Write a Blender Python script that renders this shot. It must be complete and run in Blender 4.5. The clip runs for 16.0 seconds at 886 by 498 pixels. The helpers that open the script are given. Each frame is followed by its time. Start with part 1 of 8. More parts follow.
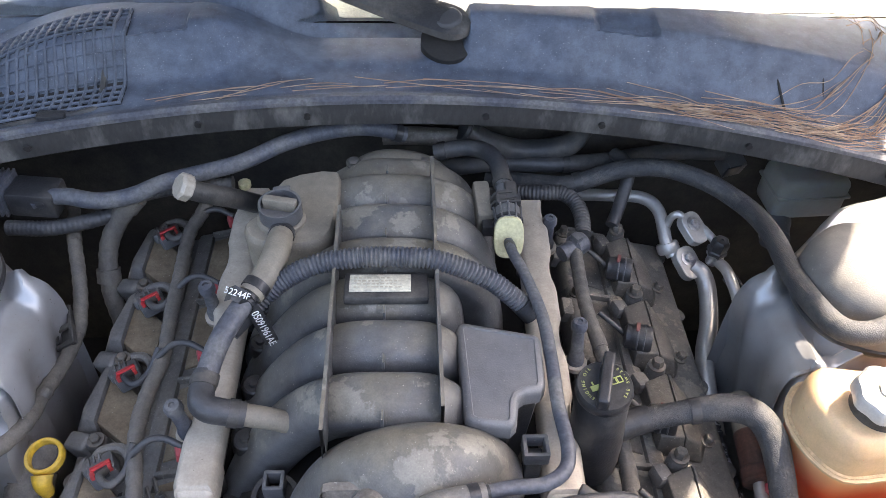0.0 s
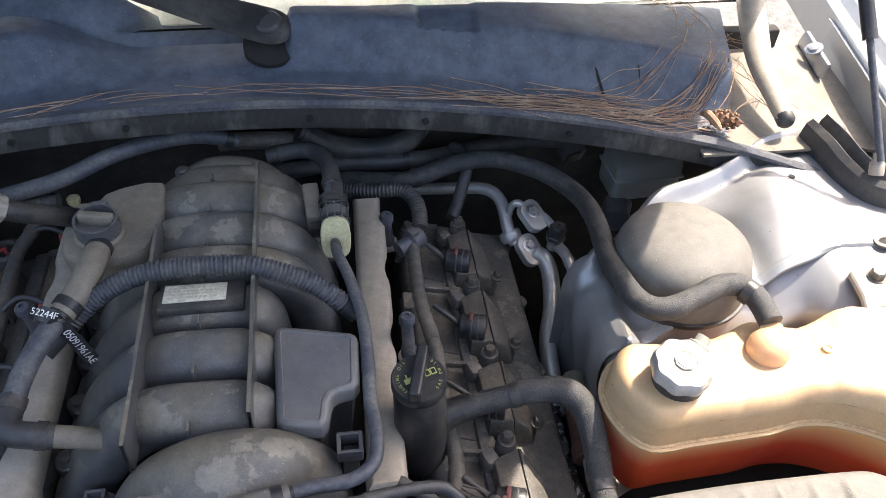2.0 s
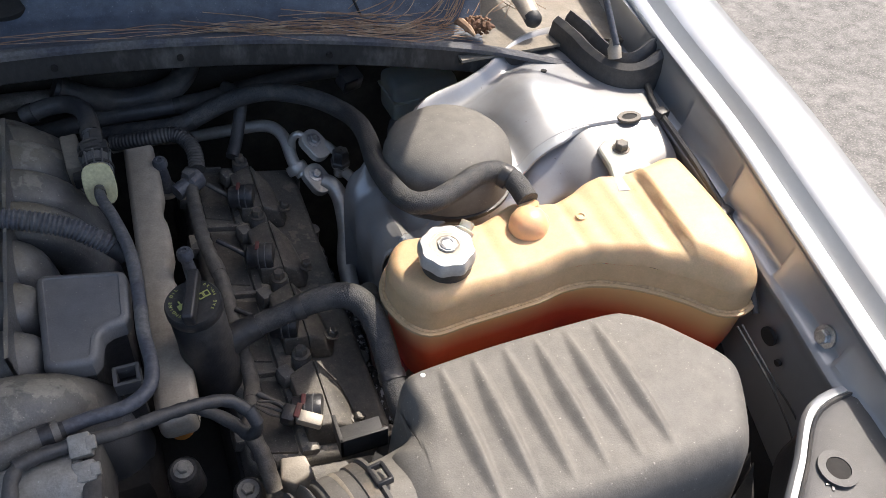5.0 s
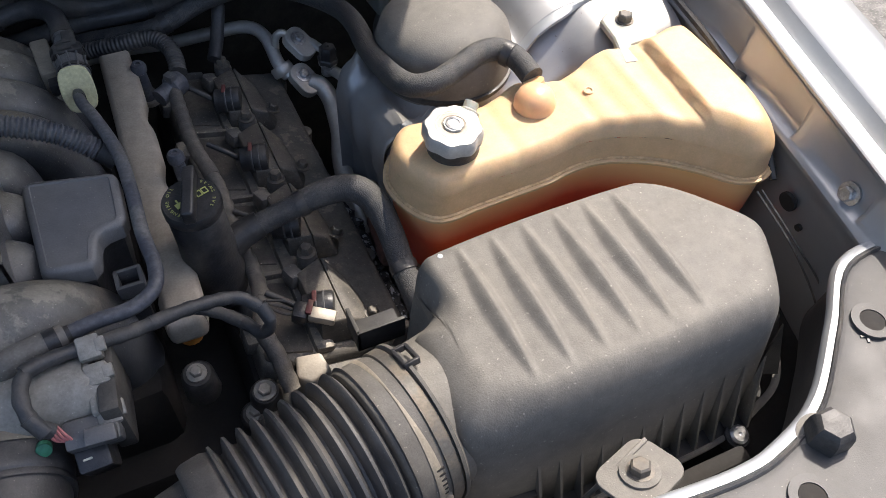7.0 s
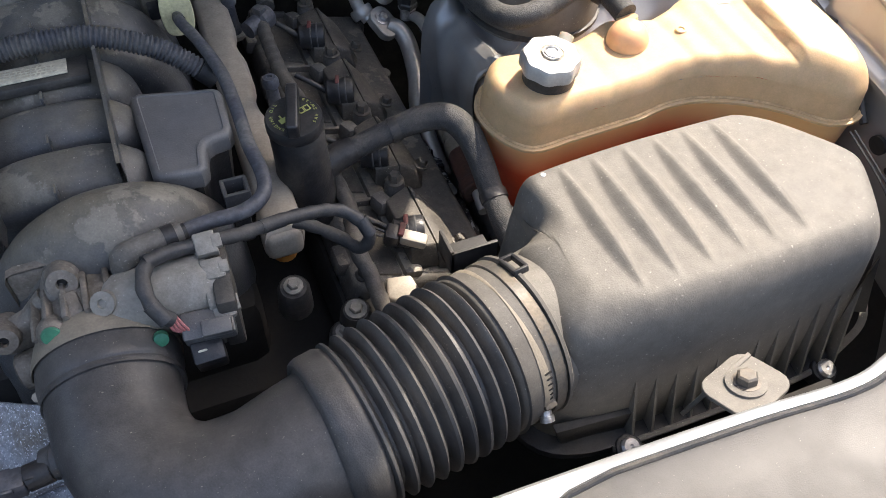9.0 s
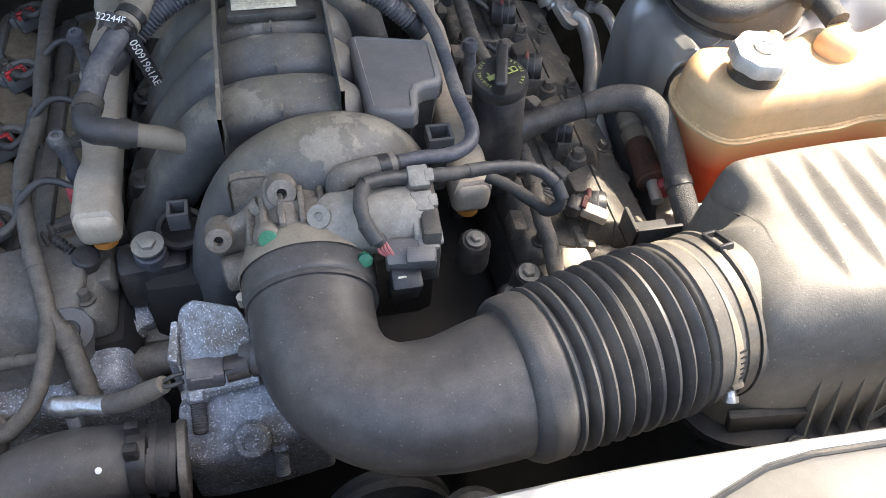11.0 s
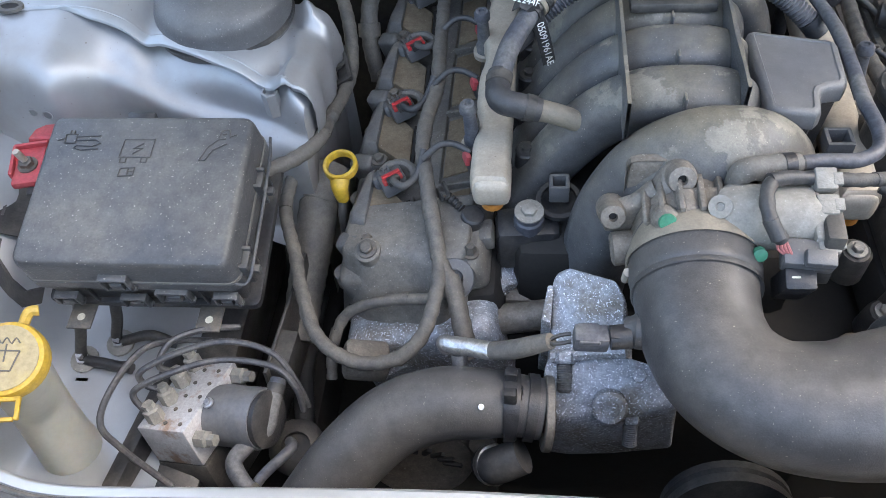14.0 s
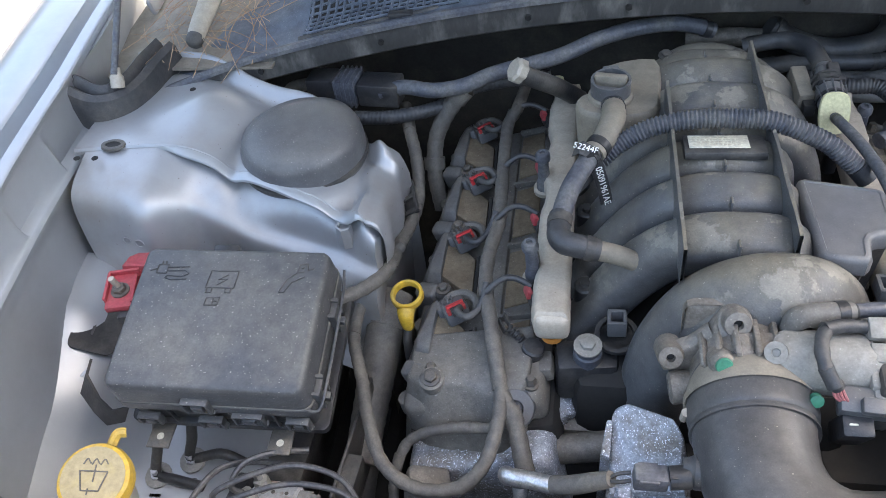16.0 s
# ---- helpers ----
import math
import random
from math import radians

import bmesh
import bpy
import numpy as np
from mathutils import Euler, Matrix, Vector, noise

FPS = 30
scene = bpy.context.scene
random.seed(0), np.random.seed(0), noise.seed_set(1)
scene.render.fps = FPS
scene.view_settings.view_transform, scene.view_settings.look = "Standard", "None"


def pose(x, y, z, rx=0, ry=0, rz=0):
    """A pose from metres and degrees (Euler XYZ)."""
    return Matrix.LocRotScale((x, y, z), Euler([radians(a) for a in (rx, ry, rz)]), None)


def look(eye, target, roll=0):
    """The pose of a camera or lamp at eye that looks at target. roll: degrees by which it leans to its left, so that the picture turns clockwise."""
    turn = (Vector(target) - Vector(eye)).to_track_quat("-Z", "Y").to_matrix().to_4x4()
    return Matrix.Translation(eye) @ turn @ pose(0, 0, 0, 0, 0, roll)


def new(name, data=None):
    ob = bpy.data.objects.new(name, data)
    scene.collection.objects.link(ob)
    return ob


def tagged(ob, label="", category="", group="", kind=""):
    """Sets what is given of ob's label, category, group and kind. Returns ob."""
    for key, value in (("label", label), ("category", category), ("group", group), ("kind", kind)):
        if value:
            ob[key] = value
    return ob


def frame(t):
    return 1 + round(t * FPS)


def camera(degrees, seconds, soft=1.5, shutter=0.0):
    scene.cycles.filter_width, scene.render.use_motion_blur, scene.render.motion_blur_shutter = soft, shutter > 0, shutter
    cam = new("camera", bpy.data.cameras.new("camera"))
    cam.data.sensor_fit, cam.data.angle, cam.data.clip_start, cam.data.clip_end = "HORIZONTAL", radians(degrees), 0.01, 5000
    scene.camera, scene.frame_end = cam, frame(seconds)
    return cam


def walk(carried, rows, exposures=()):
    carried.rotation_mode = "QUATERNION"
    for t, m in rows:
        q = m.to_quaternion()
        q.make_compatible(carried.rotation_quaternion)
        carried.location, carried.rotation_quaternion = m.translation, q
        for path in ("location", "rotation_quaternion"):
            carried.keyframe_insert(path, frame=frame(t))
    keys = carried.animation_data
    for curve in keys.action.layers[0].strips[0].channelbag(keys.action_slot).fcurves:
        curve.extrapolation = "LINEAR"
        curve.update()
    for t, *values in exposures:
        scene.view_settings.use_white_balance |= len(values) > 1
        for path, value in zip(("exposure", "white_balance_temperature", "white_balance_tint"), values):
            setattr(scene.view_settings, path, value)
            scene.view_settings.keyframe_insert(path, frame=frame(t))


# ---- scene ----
cam = camera(57.4, 16.0, soft=0.5)
PATH = [
    (0, (-0.001, -0.016, 1.502), (0.094, 1.419, 0.111), 2.4),
    (0.5, (0.035, -0.017, 1.501), (0.178, 1.411, 0.108), 3.1),
    (1, (0.068, -0.02, 1.509), (0.252, 1.398, 0.11), 3.6),
    (1.5, (0.096, -0.022, 1.514), (0.322, 1.389, 0.115), 3.4),
    (2, (0.125, -0.031, 1.518), (0.379, 1.379, 0.122), 3.1),
    (2.5, (0.155, -0.039, 1.52), (0.465, 1.363, 0.128), 3.3),
    (3, (0.182, -0.053, 1.52), (0.578, 1.336, 0.137), 4.1),
    (3.5, (0.203, -0.069, 1.517), (0.685, 1.301, 0.141), 4.8),
    (4, (0.211, -0.085, 1.505), (0.744, 1.256, 0.121), 4.9),
    (4.2, (0.212, -0.094, 1.505), (0.756, 1.234, 0.112), 5.0),
    (6.3, (0.203, -0.131, 1.439), (0.788, 1.062, -0.056), 2.6),
    (6.5, (0.198, -0.127, 1.436), (0.78, 1.047, -0.075), 2.6),
    (7, (0.182, -0.121, 1.427), (0.746, 1.028, -0.11), 2.1),
    (7.5, (0.168, -0.121, 1.416), (0.723, 1.017, -0.132), 2.1),
    (8, (0.144, -0.132, 1.416), (0.689, 0.997, -0.142), 2.2),
    (8.2, (0.133, -0.137, 1.414), (0.674, 0.994, -0.144), 2.3),
    (10.3, (0.012, -0.156, 1.355), (0.477, 1.059, -0.164), 5.5),
    (10.5, (0.0, -0.16, 1.356), (0.442, 1.065, -0.162), 5.8),
    (11, (-0.025, -0.166, 1.356), (0.33, 1.083, -0.165), 5.0),
    (11.5, (-0.049, -0.166, 1.354), (0.214, 1.098, -0.174), 3.7),
    (12, (-0.071, -0.171, 1.358), (0.096, 1.102, -0.176), 1.9),
    (12.5, (-0.098, -0.174, 1.357), (-0.026, 1.101, -0.182), 0.4),
    (13, (-0.12, -0.178, 1.365), (-0.165, 1.099, -0.174), -2.3),
    (13.5, (-0.14, -0.185, 1.372), (-0.268, 1.084, -0.168), -4.1),
    (14, (-0.158, -0.188, 1.381), (-0.382, 1.074, -0.155), -6.7),
    (14.5, (-0.17, -0.187, 1.395), (-0.467, 1.07, -0.131), -8.6),
    (15, (-0.173, -0.186, 1.409), (-0.499, 1.112, -0.076), -8.6),
    (15.5, (-0.172, -0.189, 1.426), (-0.508, 1.179, 0.006), -8.2),
    (16, (-0.17, -0.194, 1.44), (-0.514, 1.233, 0.081), -8.1),
]
# stops, white balance and tint on the way
EXPOSURES = [(0, 2.72, 7300, 15), (1, 2.20, 7200, 14), (2, 1.84, 7000, 13), (3.5, 1.20, 6800, 12), (6.5, 1.0, 6700, 12), (8, 1.25, 6850, 12), (10.5, 1.98, 7300, 11), (12, 2.76, 7350, 9), (14, 2.79, 7300, 8), (16, 2.66, 7250, 9)]
walk(cam, [(t, look(eye, target, roll)) for t, eye, target, roll in PATH], EXPOSURES)

# ---- world and sun ----
SUN_AZ, SUN_EL = 60.0, 55.0   # degrees from +y towards +x, and above the horizon
world = bpy.data.worlds.new("sky")
scene.world = world
world.use_nodes = True
wn = world.node_tree.nodes
sky = wn.new("ShaderNodeTexSky")
sky.sky_type, sky.sun_disc = "NISHITA", False
sky.sun_elevation, sky.sun_rotation = radians(SUN_EL), radians(SUN_AZ)
sky.dust_density, sky.ozone_density = 3.4, 0.6
world.node_tree.links.new(sky.outputs[0], wn["Background"].inputs[0])
wn["Background"].inputs[1].default_value = 0.15
sun = new("sun", bpy.data.lights.new("sun", "SUN"))
sun.data.energy, sun.data.angle, sun.data.color = 3.0, radians(0.6), (1.0, 0.94, 0.86)
SUN_DIR = Vector((math.cos(radians(SUN_EL)) * math.sin(radians(SUN_AZ)), math.cos(radians(SUN_EL)) * math.cos(radians(SUN_AZ)), math.sin(radians(SUN_EL))))
sun.matrix_world = Matrix.Translation((3, 1, 4)) @ SUN_DIR.to_track_quat("Z", "Y").to_matrix().to_4x4()


# ---- materials ----
def mat(name, col, rough=0.5, metal=0.0, col2=None, scale=9.0, lo=0.45, hi=0.62, rough2=None, grain=260.0, bump=0.15,
        spot=None, spot_scale=130.0, spot_lo=0.62, streak=1.0, coat=0.0, trans=0.0, sss=0.0, vary=0.22, settle=False, patch=None, patch_scale=11.0, patch_lo=0.54):
    m = bpy.data.materials.new(name)
    m.use_nodes = True
    t = m.node_tree
    n, l = t.nodes, t.links
    b = n["Principled BSDF"]
    co = n.new("ShaderNodeTexCoord")
    mp = n.new("ShaderNodeMapping")
    mp.inputs["Scale"].default_value = (1, 1, streak)
    l.new(co.outputs["Object"], mp.inputs["Vector"])
    big = n.new("ShaderNodeTexNoise")
    big.inputs["Scale"].default_value, big.inputs["Detail"].default_value, big.inputs["Roughness"].default_value = scale, 8, 0.62
    l.new(mp.outputs[0], big.inputs["Vector"])
    fine = n.new("ShaderNodeTexNoise")
    fine.inputs["Scale"].default_value, fine.inputs["Detail"].default_value = grain, 3
    l.new(mp.outputs[0], fine.inputs["Vector"])
    ramp = n.new("ShaderNodeValToRGB")
    ramp.color_ramp.elements[0].position, ramp.color_ramp.elements[1].position = lo, hi
    l.new(big.outputs["Fac"], ramp.inputs[0])
    cover = ramp.outputs[0]
    if settle:  # dust lies on what faces up
        geo = n.new("ShaderNodeNewGeometry")
        sep = n.new("ShaderNodeSeparateXYZ")
        l.new(geo.outputs["Normal"], sep.inputs[0])
        up = n.new("ShaderNodeMapRange")
        up.inputs["From Min"].default_value, up.inputs["From Max"].default_value = 0.2, 0.85
        l.new(sep.outputs["Z"], up.inputs["Value"])
        both = n.new("ShaderNodeMath")
        both.operation = "MULTIPLY"
        l.new(up.outputs[0], both.inputs[0])
        l.new(ramp.outputs[0], both.inputs[1])
        cover = both.outputs[0]
    mix = n.new("ShaderNodeMix")
    mix.data_type = "RGBA"
    mix.inputs["A"].default_value = (*col, 1)
    mix.inputs["B"].default_value = (*(col2 or [c * 1.25 for c in col]), 1)
    l.new(cover, mix.inputs["Factor"])
    out = mix.outputs["Result"]
    if patch:  # dried dust in crisp-edged patches on what faces up
        pn = n.new("ShaderNodeTexNoise")
        pn.inputs["Scale"].default_value, pn.inputs["Detail"].default_value, pn.inputs["Roughness"].default_value = patch_scale, 9, 0.6
        l.new(co.outputs["Object"], pn.inputs["Vector"])
        pr = n.new("ShaderNodeValToRGB")
        pr.color_ramp.elements[0].position, pr.color_ramp.elements[1].position = patch_lo, patch_lo + 0.022
        l.new(pn.outputs["Fac"], pr.inputs[0])
        pu = n.new("ShaderNodeMath")
        pu.operation = "MULTIPLY"
        l.new(pr.outputs[0], pu.inputs[0])
        l.new(up.outputs[0], pu.inputs[1])
        pmx = n.new("ShaderNodeMix")
        pmx.data_type = "RGBA"
        l.new(pu.outputs[0], pmx.inputs["Factor"])
        l.new(out, pmx.inputs["A"])
        pmx.inputs["B"].default_value = (*patch, 1)
        out = pmx.outputs["Result"]
    scuff = n.new("ShaderNodeTexNoise")
    scuff.inputs["Scale"].default_value, scuff.inputs["Detail"].default_value, scuff.inputs["Roughness"].default_value = scale * 6.5, 6, 0.7
    l.new(mp.outputs[0], scuff.inputs["Vector"])
    sv = n.new("ShaderNodeMapRange")
    sv.inputs["From Min"].default_value, sv.inputs["From Max"].default_value = 0.3, 0.7
    sv.inputs["To Min"].default_value, sv.inputs["To Max"].default_value = 1 - 0.95 * vary, 1 + 0.95 * vary
    l.new(scuff.outputs["Fac"], sv.inputs["Value"])
    rub = n.new("ShaderNodeVectorMath")
    rub.operation = "SCALE"
    l.new(out, rub.inputs[0])
    l.new(sv.outputs[0], rub.inputs["Scale"])
    out = rub.outputs[0]
    val = n.new("ShaderNodeMapRange")
    val.inputs["From Min"].default_value, val.inputs["From Max"].default_value = 0.25, 0.75
    val.inputs["To Min"].default_value, val.inputs["To Max"].default_value = 1 - 0.5 * vary, 1 + 0.5 * vary
    l.new(fine.outputs["Fac"], val.inputs["Value"])
    mul = n.new("ShaderNodeVectorMath")
    mul.operation = "SCALE"
    l.new(out, mul.inputs[0])
    l.new(val.outputs[0], mul.inputs["Scale"])
    out = mul.outputs[0]
    if spot:
        sp = n.new("ShaderNodeTexNoise")
        sp.inputs["Scale"].default_value, sp.inputs["Detail"].default_value = spot_scale, 2
        l.new(co.outputs["Object"], sp.inputs["Vector"])
        sr = n.new("ShaderNodeValToRGB")
        sr.color_ramp.elements[0].position, sr.color_ramp.elements[1].position = spot_lo, spot_lo + 0.05
        l.new(sp.outputs["Fac"], sr.inputs[0])
        sm = n.new("ShaderNodeMix")
        sm.data_type = "RGBA"
        l.new(sr.outputs[0], sm.inputs["Factor"])
        l.new(out, sm.inputs["A"])
        sm.inputs["B"].default_value = (*spot, 1)
        out = sm.outputs["Result"]
    l.new(out, b.inputs["Base Color"])
    rr = n.new("ShaderNodeMapRange")
    rr.inputs["To Min"].default_value, rr.inputs["To Max"].default_value = rough, rough2 if rough2 is not None else min(1, rough + 0.15)
    l.new(cover, rr.inputs["Value"])
    l.new(rr.outputs[0], b.inputs["Roughness"])
    b.inputs["Metallic"].default_value = metal
    b.inputs["Coat Weight"].default_value = coat
    b.inputs["Coat Roughness"].default_value = 0.12
    b.inputs["Transmission Weight"].default_value = trans
    if sss:
        b.inputs["Subsurface Weight"].default_value = sss
        b.inputs["Subsurface Radius"].default_value = (0.03, 0.016, 0.007)
        b.inputs["Subsurface Scale"].default_value = 0.6
    if bump:
        bp = n.new("ShaderNodeBump")
        bp.inputs["Strength"].default_value, bp.inputs["Distance"].default_value = bump, 0.0012
        l.new(fine.outputs["Fac"], bp.inputs["Height"])
        l.new(bp.outputs[0], b.inputs["Normal"])
    return m


DUST = (0.17, 0.145, 0.115)
M_manifold = mat("dusty_black_nylon", (0.095, 0.097, 0.1), 0.3, col2=(0.165, 0.146, 0.11), scale=9, lo=0.36, hi=0.60, rough2=0.6, grain=620, bump=0.3, settle=True, vary=0.25, spot=(0.38, 0.35, 0.29), spot_scale=520, spot_lo=0.698, patch=(0.225, 0.208, 0.17), patch_scale=15, patch_lo=0.545)
M_black = mat("black_plastic", (0.028, 0.028, 0.03), 0.36, col2=(0.08, 0.074, 0.065), scale=14, rough2=0.6, grain=420, bump=0.3, vary=0.3)
M_grey = mat("grey_black_plastic", (0.10, 0.101, 0.105), 0.34, col2=(0.15, 0.143, 0.13), scale=7, lo=0.36, hi=0.7, rough2=0.5, grain=520, bump=0.25, settle=True, vary=0.18, spot=(0.33, 0.31, 0.28), spot_scale=520, spot_lo=0.70)
M_duct = mat("dark_moulded_rubber", (0.062, 0.061, 0.062), 0.36, col2=(0.098, 0.092, 0.084), scale=8, lo=0.44, hi=0.68, rough2=0.62, grain=700, bump=0.2, vary=0.28, spot=(0.26, 0.24, 0.2), spot_scale=520, spot_lo=0.706)
M_rubber = mat("black_rubber", (0.042, 0.043, 0.046), 0.42, col2=(0.085, 0.08, 0.073), scale=18, rough2=0.7, grain=500, bump=0.25, vary=0.25)
M_hose = mat("blue_grey_hose_rubber", (0.07, 0.075, 0.09), 0.45, col2=(0.13, 0.128, 0.125), scale=20, rough2=0.7, vary=0.28, bump=0.3)
M_loom = mat("dusty_loom_tape", (0.085, 0.08, 0.074), 0.5, col2=(0.175, 0.155, 0.125), scale=16, lo=0.36, hi=0.75, rough2=0.8, grain=520, bump=0.4, vary=0.28)
M_dustbrown = mat("thick_brown_dust", (0.15, 0.115, 0.075), 0.85, col2=(0.22, 0.18, 0.125), scale=28, lo=0.4, hi=0.7, rough2=0.95, grain=520, bump=0.5, vary=0.25, spot=(0.4, 0.37, 0.32), spot_scale=520, spot_lo=0.728)
M_cover = mat("dusty_grey_valve_cover", (0.118, 0.113, 0.105), 0.5, col2=(0.185, 0.168, 0.138), scale=12, lo=0.4, hi=0.72, rough2=0.8, grain=520, bump=0.3, vary=0.28, spot=(0.4, 0.38, 0.33), spot_scale=520, spot_lo=0.698)
M_airbox = mat("dust_filmed_airbox_plastic", (0.135, 0.128, 0.115), 0.62, col2=(0.18, 0.168, 0.145), scale=9, lo=0.35, hi=0.75, rough2=0.78, grain=700, bump=0.24, vary=0.18, spot=(0.34, 0.32, 0.28), spot_scale=420, spot_lo=0.690)
M_airblack = mat("airbox_lower_plastic", (0.032, 0.032, 0.033), 0.55, col2=(0.06, 0.056, 0.05), scale=14, rough2=0.8, grain=600, bump=0.3)
M_paint = mat("silver_paint", (0.38, 0.4, 0.415), 0.3, 0.4, col2=(0.365, 0.375, 0.38), scale=5, rough2=0.4, grain=900, bump=0.02, coat=0.4, vary=0.04)
M_paintdirt = mat("dirty_silver_paint", (0.36, 0.367, 0.375), 0.38, 0.4, col2=(0.29, 0.255, 0.205), scale=5.5, lo=0.44, hi=0.75, rough2=0.52, grain=900, bump=0.03, coat=0.3, vary=0.05, spot=(0.17, 0.145, 0.12), spot_scale=260, spot_lo=0.725)
M_alloy = mat("corroded_cast_aluminium", (0.36, 0.385, 0.43), 0.5, 0.35, col2=(0.25, 0.235, 0.215), scale=22, rough2=0.7, grain=420, bump=0.7, vary=0.35, spot=(0.8, 0.83, 0.88), spot_scale=520, spot_lo=0.6)
M_casting = mat("dirty_cast_metal", (0.21, 0.19, 0.165), 0.5, 0.25, col2=(0.15, 0.125, 0.095), scale=16, lo=0.4, hi=0.75, rough2=0.7, grain=420, bump=0.5, vary=0.3, spot=(0.36, 0.34, 0.3), spot_scale=420, spot_lo=0.70)
M_motor = mat("grey_cast_motor_housing", (0.26, 0.25, 0.225), 0.55, 0.05, col2=(0.24, 0.225, 0.195), scale=14, lo=0.4, hi=0.75, rough2=0.7, grain=420, bump=0.35, vary=0.22, spot=(0.46, 0.45, 0.42), spot_scale=420, spot_lo=0.70)
M_rail = mat("stained_fuel_rail_metal", (0.40, 0.355, 0.29), 0.45, 0.1, col2=(0.29, 0.25, 0.195), scale=7, lo=0.5, hi=0.8, rough2=0.65, grain=420, bump=0.2, vary=0.18, spot=(0.2, 0.17, 0.13), spot_scale=260, spot_lo=0.728)
M_steel = mat("bright_steel", (0.55, 0.55, 0.56), 0.3, 0.9, col2=(0.4, 0.39, 0.37), scale=40, rough2=0.5)
M_pipe = mat("dull_aluminium_pipe", (0.56, 0.54, 0.5), 0.34, 0.5, col2=(0.42, 0.385, 0.33), scale=12, lo=0.45, hi=0.8, rough2=0.55, vary=0.1)
M_bolt = mat("dark_bolt_steel", (0.12, 0.112, 0.1), 0.5, 0.4, col2=(0.17, 0.145, 0.115), scale=60)
M_red = mat("red_lock_plastic", (0.55, 0.03, 0.035), 0.4, col2=(0.4, 0.05, 0.045), scale=40)
M_redbox = mat("faded_red_plastic", (0.42, 0.06, 0.07), 0.5, col2=(0.36, 0.08, 0.08), scale=30)
M_yellow = mat("yellow_plastic", (0.5, 0.31, 0.03), 0.45, col2=(0.42, 0.29, 0.07), scale=25)
M_yellowdust = mat("dusty_yellow_cap", (0.33, 0.27, 0.15), 0.65, col2=(0.38, 0.30, 0.12), scale=18, rough2=0.8)
M_cream = mat("cream_plastic", (0.55, 0.52, 0.30), 0.5, col2=(0.45, 0.42, 0.26), scale=30)
M_milk = mat("milky_polyethylene", (0.36, 0.365, 0.325), 0.45, col2=(0.32, 0.32, 0.28), scale=8, sss=0.3, grain=200, bump=0.03, vary=0.06)
M_tank = mat("amber_tank_plastic", (0.63, 0.415, 0.22), 0.5, col2=(0.62, 0.45, 0.27), scale=7, lo=0.35, hi=0.7, rough2=0.62, grain=600, bump=0.1, sss=0.22, vary=0.12, spot=(0.58, 0.42, 0.25), spot_scale=420, spot_lo=0.720)
M_tanklow = mat("coolant_stained_tank_plastic", (0.66, 0.10, 0.035), 0.4, col2=(0.52, 0.05, 0.03), scale=7, lo=0.35, hi=0.65, rough2=0.5, grain=500, bump=0.04, sss=0.3, vary=0.08)
# coolant stands red inside; above its level the plastic turns amber
_n, _l = M_tanklow.node_tree.nodes, M_tanklow.node_tree.links
_co, _xyz, _lev, _mx = _n.new("ShaderNodeTexCoord"), _n.new("ShaderNodeSeparateXYZ"), _n.new("ShaderNodeMapRange"), _n.new("ShaderNodeMix")
_l.new(_co.outputs["Object"], _xyz.inputs[0])
_l.new(_xyz.outputs["Z"], _lev.inputs["Value"])
_lev.inputs["From Min"].default_value, _lev.inputs["From Max"].default_value = 0.762, 0.808
_mx.data_type = "RGBA"
_l.new(_lev.outputs[0], _mx.inputs["Factor"])
_old = _n["Principled BSDF"].inputs["Base Color"].links[0].from_socket
_l.new(_old, _mx.inputs["A"])
_mx.inputs["B"].default_value = (0.84, 0.52, 0.25, 1)
_l.new(_mx.outputs["Result"], _n["Principled BSDF"].inputs["Base Color"])
M_cap = mat("silver_pressure_cap", (0.6, 0.6, 0.58), 0.42, 0.45, col2=(0.5, 0.49, 0.46), scale=20, rough2=0.55, grain=500, vary=0.1)
M_white = mat("white_label_paper", (0.62, 0.59, 0.47), 0.6, col2=(0.5, 0.46, 0.36), scale=20)
M_lid = mat("smooth_grey_lid_plastic", (0.135, 0.136, 0.14), 0.36, col2=(0.17, 0.163, 0.15), scale=7, lo=0.36, hi=0.7, rough2=0.5, grain=620, bump=0.25, vary=0.16, spot=(0.33, 0.31, 0.28), spot_scale=520, spot_lo=0.71)
M_cuff = mat("dull_cuff_rubber", (0.085, 0.08, 0.073), 0.68, col2=(0.13, 0.117, 0.098), scale=8, lo=0.4, hi=0.75, rough2=0.8, grain=620, bump=0.2, vary=0.2, spot=(0.27, 0.25, 0.21), spot_scale=520, spot_lo=0.705)
M_fuse = mat("dusty_fuse_box_plastic", (0.068, 0.069, 0.071), 0.4, col2=(0.135, 0.127, 0.113), scale=11, lo=0.4, hi=0.68, rough2=0.65, grain=520, bump=0.3, settle=True, vary=0.25, spot=(0.34, 0.32, 0.28), spot_scale=420, spot_lo=0.682)
M_shelf = mat("dust_caked_silver_paint", (0.21, 0.18, 0.14), 0.7, 0.1, col2=(0.27, 0.25, 0.215), scale=9, lo=0.42, hi=0.7, rough2=0.7, grain=420, bump=0.3, vary=0.2, spot=(0.14, 0.11, 0.08), spot_scale=200, spot_lo=0.708)
# stained felt, its tone lowered further to hold the shade deep in the bay
M_felt = mat("stained_firewall_felt", (0.03, 0.028, 0.025), 0.9, col2=(0.09, 0.08, 0.062), scale=7, lo=0.45, hi=0.75, grain=300, bump=0.5, vary=0.3)
